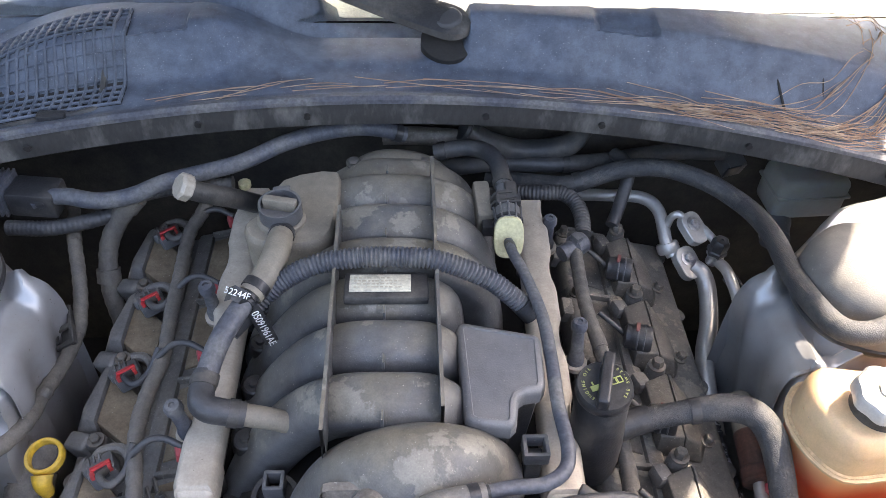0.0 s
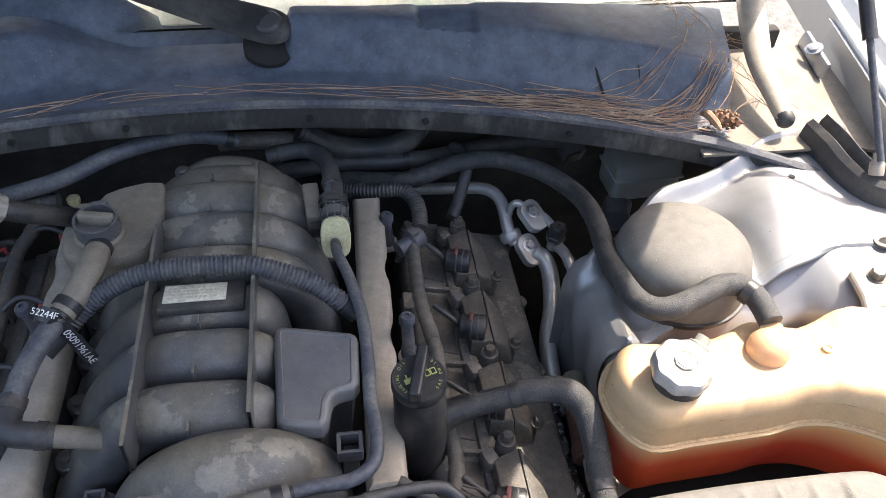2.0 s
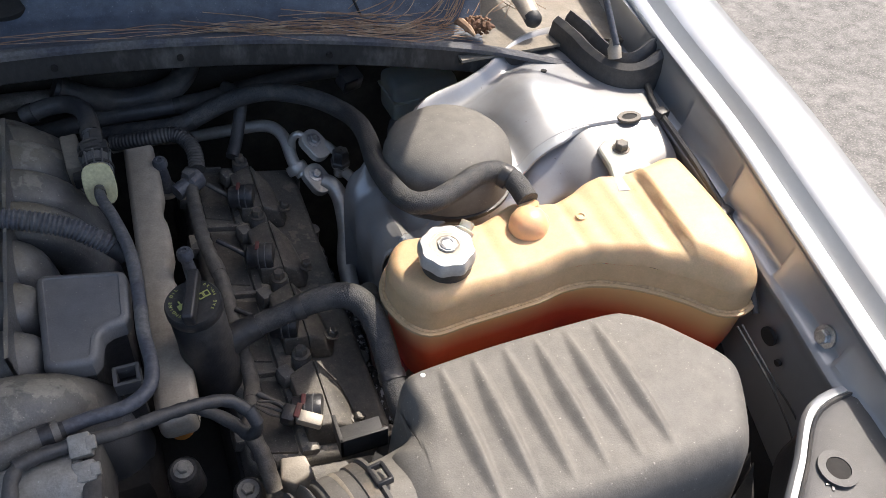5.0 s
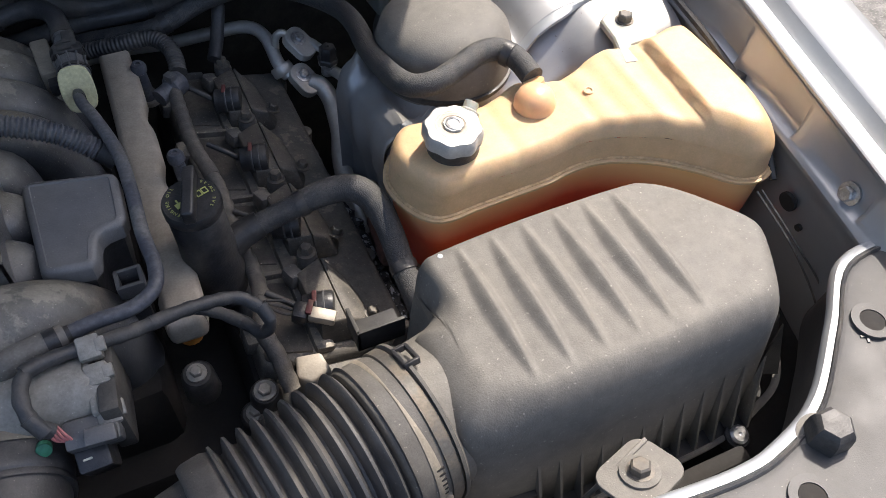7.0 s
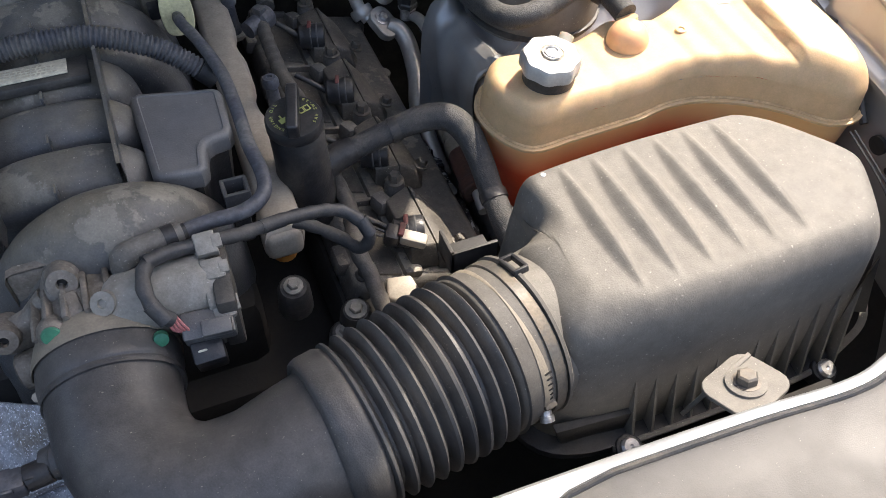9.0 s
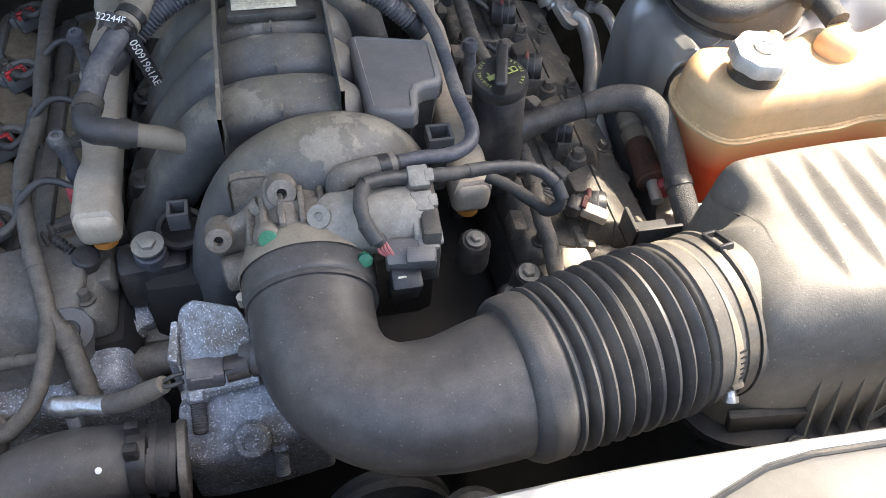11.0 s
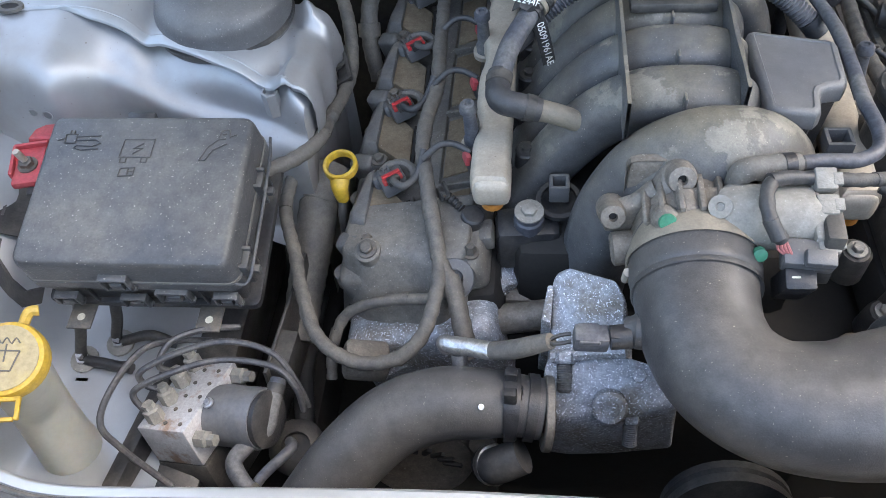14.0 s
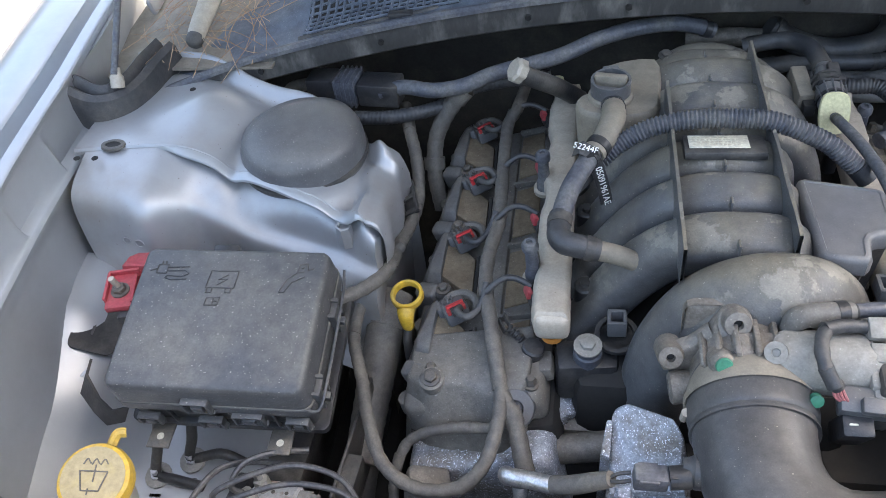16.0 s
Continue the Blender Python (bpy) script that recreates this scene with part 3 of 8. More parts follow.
def cowl_top(x, y):
    """Height of the cowl's upper face."""
    o = y - cow_y(x)
    wide = 1.0 if x > 0 else step(0.66, 0.40, abs(x))
    up = 0.052 * wide * step(0.062, 0.112, o) * step(0.068, 0.088, x) if x > 0 else 0.052 * step(0.062, 0.112, o) * step(-0.10, -0.26, x) * wide
    dip = -0.006 * step(0.0, 0.02, o) * (1 - step(0.05, 0.08, o))
    pocket = 0.0
    for cx in (0.285, -0.31):
        pocket -= 0.009 * step(0.043, 0.037, abs(x - cx)) * step(0.098, 0.106, o) * (1 - 0.75 * step(0.107, 0.150, o))
    return cow_z(x) + 0.004 * step(0, 0.06, o) + up + dip + pocket


xs = frange(-0.745, 0.665, 320)


def cowl_deep(x):
    rear = 0.951 + 0.122 * max(0.0, x - 0.18) if x > 0 else 0.951 + 0.026 * step(0.15, 0.40, -x)
    return rear - cow_y(x)


rows = [[(x + 0.045 * o * step(0.45, 0.665, x) - 0.03 * (1 - o) * step(0.55, 0.665, x), cow_y(x) + o * cowl_deep(x), cowl_top(x, cow_y(x) + o * cowl_deep(x))) for x in xs] for o in frange(0.0, 1.0, 56)]
part("panel", sheet(rows, -0.003), M_cowl, cowl)
xs_lip = frange(-0.78, 0.765, 150)
rows = [[(x, cow_y(x) + dy, cow_z(x) + dz) for x in xs_lip] for dy, dz in ((0.004, 0.0015), (-0.003, 0.0025), (-0.007, 0.0), (-0.0075, -0.004))]
part("lip_trim", sheet(rows, -0.002), M_hose, cowl, "blue-grey rubber lip along the cowl")
rows = [[(x, cow_y(x) - 0.002 + dy, cow_z(x) + dz) for x in xs_lip] for dy, dz in ((0.0, -0.004), (-0.004, -0.018), (-0.003, -0.036), (0.006, -0.042), (0.03, -0.043))]
part("lower_flange", sheet(rows, -0.003), M_flange, cowl, "grime-streaked black flange with round holes")
for x in (-0.62, -0.45, -0.25, -0.119, 0.1, 0.244, 0.428, 0.604):
    part("flange_hole", lathe([(0.0042, 0), (0.0042, 0.004), (0, 0.004)], (x, cow_y(x) - 0.0112, cow_z(x) - 0.020), (0, 1, 0.2), 12), M_dark, cowl)

# added wall under the cowl's rear edge, keeps sun from leaking into the bay
rows = [[(x, cow_y(x) + cowl_deep(x) - 0.003, z) for x in xs] for z in (0.3, 0.6, 0.8)]
rows.append([(x, cow_y(x) + cowl_deep(x) - 0.003, cowl_top(x, cow_y(x) + cowl_deep(x)) - 0.002) for x in xs])
part("sun_leak_wall", sheet(rows, 0.003), M_felt, cowl)

for pts in ([(0.470, 0.905), (0.478, 0.872), (0.490, 0.838)], [(0.470, 0.905), (0.52, 0.912), (0.548, 0.920), (0.585, 0.925)], [(0.522, 0.902), (0.536, 0.870), (0.54, 0.845)]):
    part("panel_seam", tube([(x, y, cowl_top(x, y) + 0.0003) for x, y in pts], 0.0017, 6, 5), M_dark, cowl)

# windshield with a pale shade behind it, and the dark trim below it
rows = [[(x, cow_y(x) + cowl_deep(x) + 0.008 + o, 0.975 + 0.5 * o - 0.04 * x * x) for x in frange(-0.78, 0.78, 30)] for o in (0.0, 0.2, 0.5, 0.8)]
ws = solo("windshield", sheet(rows, 0.005), glass, "clear raked windshield above the cowl", "windshield", kind="structure")
ws.visible_shadow = False
rows = [[(x, cow_y(x) + cowl_deep(x) + 0.030 + o, 0.968 + 0.45 * o - 0.04 * x * x) for x in frange(-0.74, 0.74, 20)] for o in (0.0, 0.25, 0.6)]
solo("sun_shade", sheet(rows, 0.003), M_shade, "pale sun shade lying behind the windshield", "sun shade")
rows = []
for x in frange(-0.72, 0.45, 60):
    up = 0.055 * step(-0.06, -0.16, x)
    b = cow_y(x) + cowl_deep(x) - 0.008
    rows.append([(x, b + o, cow_z(x) - 0.004 + z + up * min(1, max(0, z) / 0.016)) for o, z in ((0.0, -0.02), (0.004, 0.0), (0.012, 0.006), (0.03, 0.014), (0.05, 0.018))])
part("rear_strip", sheet(rows, 0.003), M_cowl, cowl)

# ---- hood, raised on its struts ----
HINGE = V(0, 0.985, 1.03)
hm = Matrix.Translation(HINGE) @ pose(0, 0, 0, -55, 0, 0)
hood = root("raised_hood", HINGE, "silver hood propped open over the engine bay", "hood")
rows = []
for i, u0 in enumerate(frange(-0.026, 1.0, 13)):
    row = []
    for v in frange(-1, 1, 15):
        u = u0 - (0.024 * step(0.25, 0.5, v) if i == 0 else 0.0)
        half = (0.782 if v > 0 else 0.90) - 0.03 * u - 0.10 * max(0, u - 0.8) ** 2 * 10
        row.append(hm @ V(half * v, -1.15 * u, 0.035 * (1 - v * v) + 0.03 * math.sin(u * 3.1)))
    rows.append(row)
part("hood_skin", sheet(rows, 0.004), M_paint, hood)
for v in (-0.45, 0.0, 0.45):
    rows = [[hm @ V(0.72 * v + dx, -0.1 - 0.9 * u, 0.03 * (1 - v * v) + 0.03 * math.sin(u * 3.1) - 0.008 - dz) for dx, dz in ((-0.05, 0), (-0.035, 0.02), (0.035, 0.02), (0.05, 0))] for u in frange(0, 1, 8)]
    part("hood_brace", sheet(rows, 0.002), M_paint, hood)


# ---- strut towers ----
REAR = [(0.36, 0.60), (0.40, 0.625), (0.448, 0.655), (0.50, 0.695), (0.54, 0.727), (0.60, 0.74), (0.636, 0.751), (0.711, 0.79), (0.80, 0.797), (0.84, 0.8)]
FLAN = [(0.36, 0.43), (0.388, 0.455), (0.42, 0.488), (0.455, 0.512), (0.508, 0.528), (0.575, 0.552), (0.652, 0.571), (0.71, 0.574), (0.84, 0.56)]
CREST = [(0.36, 0.45), (0.42, 0.472), (0.455, 0.488), (0.50, 0.504), (0.545, 0.510), (0.583, 0.514), (0.616, 0.522), (0.653, 0.528), (0.675, 0.511), (0.70, 0.493), (0.743, 0.501), (0.808, 0.511), (0.84, 0.512)]
DOME = (0.52, 0.588)


def flow(tab, x):
    """A smooth curve through a table of (x, value)."""
    if x <= tab[0][0]:
        return tab[0][1]
    for i in range(len(tab) - 1):
        (a, p), (b, q) = tab[i], tab[i + 1]
        if x <= b:
            l, r = tab[max(0, i - 1)], tab[min(len(tab) - 1, i + 2)]
            m0, m1 = (q - l[1]) / (b - l[0]) * (b - a), (r[1] - p) / (r[0] - a) * (b - a)
            t = (x - a) / (b - a)
            return (2 * t ** 3 - 3 * t * t + 1) * p + (t ** 3 - 2 * t * t + t) * m0 + (3 * t * t - 2 * t ** 3) * q + (t ** 3 - t * t) * m1
    return tab[-1][1]


TOWER_TOP = [(0.36, 0.80), (0.42, 0.822), (0.46, 0.832), (0.53, 0.846), (0.60, 0.856), (0.66, 0.873), (0.72, 0.879), (0.84, 0.879)]


def tower_z(x, y):
    z = flow(TOWER_TOP, x)
    rear = flow(REAR, x) - y
    r = math.hypot(x - DOME[0], y - DOME[1])
    # a swell beside the cap, a dished seat round it, and a rolled rim behind a shallow groove
    z += 0.022 * math.exp(-(((x - 0.655) / 0.05) ** 2 + ((y - 0.655) / 0.05) ** 2))
    z -= 0.010 * math.exp(-((r - 0.090) / 0.013) ** 2)
    z += 0.015 * math.exp(-((rear - 0.016) / 0.011) ** 2) - 0.005 * math.exp(-((rear - 0.040) / 0.010) ** 2)
    z += 0.012 * math.exp(-((x - 0.432) / 0.010) ** 2) - 0.004 * math.exp(-((x - 0.452) / 0.008) ** 2)
    z -= 0.03 * step(0.42, 0.378, x)
    return z


def tower(sx, name):
    th = root(name, (sx * 0.58, 0.6, 0.62), "dirty silver strut tower with a folded flange", "strut tower", kind="structure")
    rows = []
    for x in frange(0.424, 0.815, 90):
        f, r = flow(FLAN, x), flow(REAR, x)
        row = [(sx * x, f + 0.001, tower_z(x, f) - 0.008), (sx * x, f, tower_z(x, f) - 0.003)]
        row += [(sx * x, y, tower_z(x, y)) for y in frange(f + 0.002, r - 0.012, 46)]
        zt = tower_z(x, r - 0.008)
        row += [(sx * x, r - 0.004, zt - 0.004), (sx * x, r, zt - 0.014), (sx * x, r + 0.003, zt - 0.06), (sx * x, r + 0.004, 0.6)]
        rows.append(row)
    edge = rows[0]
    # the inner wall rolls over and drops, with upright creases pressed into it
    for x, dz, low in ((0.416, 0.003, 0), (0.410, 0.009, 0), (0.406, 0.020, 0), (0.404, 0.036, 0), (0.405, 0.06, 0), (0.411, 0.09, 0), (0.420, 0.13, 0), (0.430, 0.0, 0.45)):
        w = 0.004 * step(0.01, 0.05, dz)
        rows.insert(0, [(sx * (x + w * math.sin(p[1] * 95)), p[1], low or min(p[2], edge[4][2]) - dz) for p in edge])
    part("tower_top", sheet(rows), M_paintdirt, th)
    rows = []
    for x in frange(0.416, 0.80, 84):
        f, c = flow(FLAN, x), flow(CREST, x)
        zt = tower_z(x, f) - 0.002 - 0.017 * step(0.71, 0.63, x)
        zc = flow([(0.36, 0.755), (0.42, 0.765), (0.5, 0.773), (0.545, 0.782), (0.583, 0.793), (0.616, 0.81), (0.653, 0.83), (0.69, 0.850), (0.74, 0.858), (0.84, 0.86)], x)
        b = 0.012 * math.exp(-((x - 0.47) / 0.06) ** 2)
        d = 0.016 * math.exp(-((x - 0.575) / 0.05) ** 2)
        prof = [(0, f + 0.03, zt), (0, f + 0.006, zt - 0.001), (0, f * 0.6 + c * 0.4, zc + 0.56 * (zt - zc)), (0, c + 0.008, zc + 0.002), (0, c - 0.007 - b * 0.3, zc - 0.010),
                (0, c - 0.014 - b + d * 0.4, zc - 0.032), (0, c - 0.017 - b + d, zc - 0.08), (0, c - 0.019 - b + d, 0.665), (0, c - 0.034, 0.634), (0, c - 0.06, 0.628)]
        rows.append([(sx * x, q[0].y, q[0].z) for q in spline(prof, 4)])
    rows.insert(0, [(sx * 0.412, p[1] + 0.010, p[2] - 0.008) for p in rows[0]])
    rows.insert(0, [(sx * 0.414, p[1] + 0.014, min(p[2], 0.74)) for p in rows[0]])
    rows.insert(0, [(sx * 0.424, p[1] + 0.014, 0.45) for p in rows[0]])
    part("front_face", sheet(rows), M_paintdirt, th)
    # the folded lip of the flange, with its bright edge
    rows = []
    for x in frange(0.426, 0.706, 60):
        f = flow(FLAN, x)
        out = 0.011 * step(0.706, 0.66, x) * step(0.424, 0.44, x)
        z = tower_z(max(x, 0.424), f)
        rows.append([(sx * x, f + 0.006, z - 0.0005), (sx * x, f - out * 0.5, z - 0.0005), (sx * x, f - out, z - 0.0025 - 0.12 * out), (sx * x, f - out - 0.0006, z - 0.0055 - 0.12 * out)])
    part("flange_lip", sheet(rows, 0.0016), M_paint, th, "bright folded edge of the flange")
    part("oval_hole", stack(smooth_ring([(sx * 0.763 + 0.017 * math.cos(a), 0.573 + 0.012 * math.sin(a)) for a in frange(0, 5.4, 7)]), [(0.8785, 0), (0.8815, 0.001), (0.8815, 0.006), (0.879, 0.006)], cap_low=False), M_bolt, th)
    part("oval_hole", stack(smooth_ring([(sx * 0.763 + 0.011 * math.cos(a), 0.573 + 0.006 * math.sin(a)) for a in frange(0, 5.4, 7)]), [(0.8785, 0), (0.8805, 0)]), M_dark, th)
    for x, y in ((0.70, 0.695), (0.80, 0.545), (0.775, 0.545))[:1 if sx > 0 else 3]:
        part("pin_hole", lathe([(0.0042, 0), (0.0042, 0.0012), (0, 0.0012)], (sx * x, y, tower_z(x, y) + 0.0002), seg=12), M_dark, th)
    for x, z, r in ((0.715, 0.80, 0.006), (0.735, 0.80, 0.005), (0.728, 0.775, 0.0055)):
        part("stamped_ring", lathe([(r, 0), (r, 0.001), (r * 0.8, 0.001), (r * 0.8, 0)], (sx * x, flow(CREST, x) - 0.0172, z), (0, -1, 0.05), 16), M_paintdirt, th)
    for x, z, r in ((0.612, 0.735, 0.006), (0.79, 0.70, 0.009)):
        part("drain_hole", lathe([(r, 0), (r, 0.003), (0, 0.003)], (sx * x, flow(CREST, x) - 0.0165, z), (0, -1, 0.05), 14), M_dark, th)
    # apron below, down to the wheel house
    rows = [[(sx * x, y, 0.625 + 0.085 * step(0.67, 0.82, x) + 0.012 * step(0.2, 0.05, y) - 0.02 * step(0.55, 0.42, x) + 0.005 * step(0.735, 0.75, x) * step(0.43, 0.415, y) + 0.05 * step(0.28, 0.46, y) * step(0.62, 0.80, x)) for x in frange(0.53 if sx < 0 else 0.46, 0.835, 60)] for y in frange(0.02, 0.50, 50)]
    # right apron painted near-black to read as the shaded gap beside the air box
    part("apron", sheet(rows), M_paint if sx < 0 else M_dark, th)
    if sx < 0:
        part("seam_bead", tube([(-0.822 - 0.006 * math.sin(40 * y), y, 0.709 + 0.012 * step(0.2, 0.05, y) + 0.055 * step(0.28, 0.46, y)) for y in frange(0.03, 0.47, 40)], 0.0035, 8), M_paint, th)
    cy, ch, cx = (DOME[1], 1.0, DOME[0]) if sx > 0 else (DOME[1] + 0.026, 0.70, DOME[0] + 0.008)
    # left cap gets a darker grey plastic, painting in the shade on that side
    cap = solo("strut_cap", lathe([(0.080, -0.018), (0.080, 0.006), (0.079, 0.022 * ch), (0.074, 0.038 * ch), (0.062, 0.049 * ch), (0.045, 0.055 * ch), (0.02, 0.058 * ch), (0, 0.0585 * ch)], (sx * cx, cy, 0.846), (sx * 0.02, -0.03, 1), 40), M_airbox if sx > 0 else M_grey,
               "dusty black dome cap over the strut mount", "strut cap", "strut caps")
    part("cap_rim", lathe([(0.080, 0.0), (0.0825, 0.001), (0.0825, 0.006), (0.080, 0.007)], (sx * cx, cy, 0.832), (sx * 0.02, -0.03, 1), 40), M_black, cap)
    return th


tower_r = tower(1, "strut_tower_right")
tower_l = tower(-1, "strut_tower_left")
part("hex_stud", lathe([(0.010, 0), (0.010, 0.034), (0.0075, 0.0345), (0.0075, 0.028), (0, 0.028)], (-0.456, 0.503, 0.782), (0.05, -0.12, 1), 6), M_paintdirt, tower_l)

# ---- front beam and trim ----
BEAM = [(-0.80, 0.15), (-0.72, 0.145), (-0.662, 0.095), (-0.60, 0.055), (-0.548, 0.038), (-0.5, 0.03), (-0.4, 0.032), (-0.2, 0.036), (0.0, 0.036), (0.2, 0.04), (0.4, 0.030), (0.5, 0.022), (0.548, 0.028), (0.60, 0.048), (0.662, 0.099), (0.72, 0.149), (0.80, 0.155)]
beam = root("radiator_support", (0, 0.03, 0.8), "silver radiator support beam across the front", "radiator support", kind="structure")
bx = [p[0] for p in spline([(x, y, 0) for x, y in BEAM], 6)]
def beam_z(x):
    return 0.85 + 0.012 * step(0.2, 0.5, x) - 0.012 * step(-0.2, -0.5, x)


def bare(x):
    """Width of the painted band left bare by the trim."""
    return 0.0095 + 0.034 * step(0.30, 0.17, abs(x))


rows = []
for p in bx:
    x, y, z, w = p.x, p.y, beam_z(p.x), bare(p.x)
    rows.append([(x, y + 0.001, z - 0.010), (x, y, z - 0.003), (x, y - 0.003, z), (x, y - w, z + 0.001), (x, y - w - 0.003, z - 0.004), (x, y - w - 0.02, z - 0.012), (x, y - w - 0.04, z - 0.014)])
part("beam_skin", sheet(rows), M_paint, beam)
rows = [[(p.x, p.y + 0.0005 - d, beam_z(p.x) - 0.0095 - h) for p in bx] for d, h in ((0, 0), (0.012, 0.0025), (0.002, 0.0755))]
part("beam_back", sheet(rows), M_black, beam)
rows = [[(p.x, p.y - bare(p.x) - d, beam_z(p.x) + h) for p in bx] for d, h in ((0.001, -0.008), (0.0015, 0.0015), (0.004, 0.003), (0.0055, 0.0015), (0.006, -0.008))]
part("trim_gasket", sheet(rows), M_rubber, beam, "black rubber gasket along the trim")
rows = []
for p in bx:
    x, y, z = p.x, p.y - bare(p.x) + 0.0095, beam_z(p.x)
    rows.append([(x, y - 0.0158, z - 0.012), (x, y - 0.0168, z - 0.003), (x, y - 0.021, z - 0.001)] + [(x, y - 0.031 - d, z - 0.003 + 0.006 * math.sin(d * 10)) for d in (0.03, 0.07, 0.12, 0.2, 0.3, 0.4)])
trim = part("cover_trim", sheet(rows, -0.004), M_fascia, beam, "textured grey plastic trim over the radiator")


def trim_plug(x, y, z, r=0.021):
    g = root("trim_plug", (x, y, z), "black hexagonal plug pressed into the trim", "plug", "plugs in the trim")
    part("head", lathe([(r, -0.004), (r * 1.03, 0.004), (r, 0.013), (r * 0.92, 0.017), (r * 0.7, 0.021), (0, 0.022)], (x, y, z), (0, 0, 1), 6), M_rubber, g)
    part("washer", lathe([(r * 1.25, -0.006), (r * 1.25, -0.003), (r, -0.002)], (x, y, z), seg=24), M_airbox, g)


trim_plug(0.580, 0.012, 0.866, 0.0175)
bm = box((0.012, 0.002, 0.0012), pose(0.676, 0.070, 0.8655, 0, 0, 60), 0)
box((0.012, 0.002, 0.0012), pose(0.676, 0.070, 0.8655, 0, 0, -20), 0, bm)
box((0.009, 0.002, 0.0012), pose(0.684, 0.076, 0.8655, 0, 0, 60), 0, bm)
part("moulded_mark", bm, M_black, beam)
for x, y, z in ((0.690, 0.080, 0.862), (0.537, -0.022, 0.861)):
    part("trim_boss", lathe([(0.018, 0), (0.018, 0.003), (0.011, 0.003), (0.011, 0.001)], (x, y, z + 0.0035), seg=22), M_fascia, beam)
    part("trim_hole", lathe([(0.0105, 0), (0.0105, 0.0028), (0, 0.0028)], (x, y, z + 0.003), seg=20), M_dark, beam)

# ---- air filter box ----
airbox = root("air_filter_box", (0.51, 0.2, 0.74), "dusty dark plastic air filter box with ridged lid", "air box")
LID = [(0.350, 0.296), (0.366, 0.309), (0.42, 0.312), (0.50, 0.312), (0.575, 0.311), (0.602, 0.304), (0.628, 0.284), (0.654, 0.251), (0.674, 0.222), (0.680, 0.198), (0.672, 0.172), (0.650, 0.132), (0.632, 0.113), (0.605, 0.105), (0.53, 0.102), (0.45, 0.102), (0.38, 0.105), (0.345, 0.110), (0.322, 0.122), (0.312, 0.145), (0.310, 0.18), (0.312, 0.215), (0.322, 0.238), (0.342, 0.249), (0.346, 0.258), (0.345, 0.28)]


def lid_tilt(x, y):
    return 0.009 * step(0.31, 0.5, x) - 0.003 + 0.004 * step(0.3, 0.15, y)


lid_plan = smooth_ring(LID, 3)
lid_in = inset_ring(lid_plan, 0.009)


def lid_ridge(x, y):
    """Six pointed ridges pressed into the lid, steep towards the outer side."""
    s = (y - 0.140) / 0.146
    if not 0 < s < 1:
        return 0.0
    h = 0.0
    for i in range(6):
        dx = x - (0.3965 + 0.0319 * i)
        w = (0.0135 if dx < 0 else 0.0075) * (0.35 + 0.65 * math.sin(math.pi * s))
        h = max(h, 1 - abs(dx) / w)
    return 0.0074 * step(0, 1, h) ** 0.8 * math.sin(math.pi * s) ** 0.75


def lid_top(x, y):
    d = edge_gap(lid_in, x, y)
    r = 0.017 + 0.009 * step(0.26, 0.16, y) + 0.024 * step(0.40, 0.34, x) * step(0.27, 0.22, y)
    u = 1 - min(1, d / r)
    return 0.836 + 0.040 * (1 - u ** 2.2) ** 0.60 + lid_tilt(x, y) + lid_ridge(x, y)


shell = stack(lid_plan, [(0.712, -0.003), (0.76, 0.001), (0.812, 0.006)], lid_tilt, cap_low=False, cap_top=False)
stack(lid_in, [(0.812, -0.003), (0.836, 0.0)], lid_tilt, bm=shell, cap_low=False, cap_top=False)
join(shell, pillow(lid_in, 0.0, lambda d: 0.0, lid_top, 230, 46))
bmesh.ops.remove_doubles(shell, verts=shell.verts, dist=0.0004)
part("lid", shell, M_airbox, airbox, sharp=60)
base_plan = smooth_ring(inset_ring(LID, -0.004), 3)
part("base", stack(base_plan, [(0.60, 0.05), (0.64, 0.03), (0.69, 0.012), (0.706, 0.004), (0.708, -0.014), (0.717, -0.014), (0.7205, 0.002)], cap_top=False), M_airblack, airbox, "dark lower half with a flanged rim")


def gusset(top, foot, out, half):
    """A thin pointed web between a wall and its rim."""
    bm = bmesh.new()
    a = [Vector(top), Vector(foot), Vector(out)]
    lo, hi = [bm.verts.new(p - half) for p in a], [bm.verts.new(p + half) for p in a]
    bm.faces.new(lo[::-1])
    bm.faces.new(hi)
    for j in range(3):
        bm.faces.new((lo[j], lo[(j + 1) % 3], hi[(j + 1) % 3], hi[j]))
    return bm


for i in range(12):
    x = 0.392 + 0.0208 * i
    part("base_fin", gusset((x, 0.108, 0.790 + 0.0022 * i), (x, 0.1045, 0.7172), (x, 0.086, 0.7172), V(0.0013, 0, 0)), M_airbox, airbox)
for i in range(9):
    p = V(0.648, 0.124, 0).lerp(V(0.681, 0.206, 0), i / 8)
    part("base_fin", gusset((p.x, p.y, 0.828), (p.x, p.y, 0.742), (p.x + 0.023, p.y - 0.009, 0.742), V(0.0005, 0.0012, 0)), M_airblack, airbox)
part("side_rail", tube([(0.626, 0.094, 0.724), (0.664, 0.108, 0.734), (0.686, 0.136, 0.741), (0.703, 0.172, 0.743), (0.708, 0.214, 0.744)], 0.0042, 6, flat=0.5), M_airbox, airbox)
part("front_rail", tube([(0.372, 0.086, 0.7172), (0.46, 0.084, 0.7172), (0.56, 0.084, 0.7172), (0.61, 0.088, 0.7182)], 0.003, 6), M_airbox, airbox)
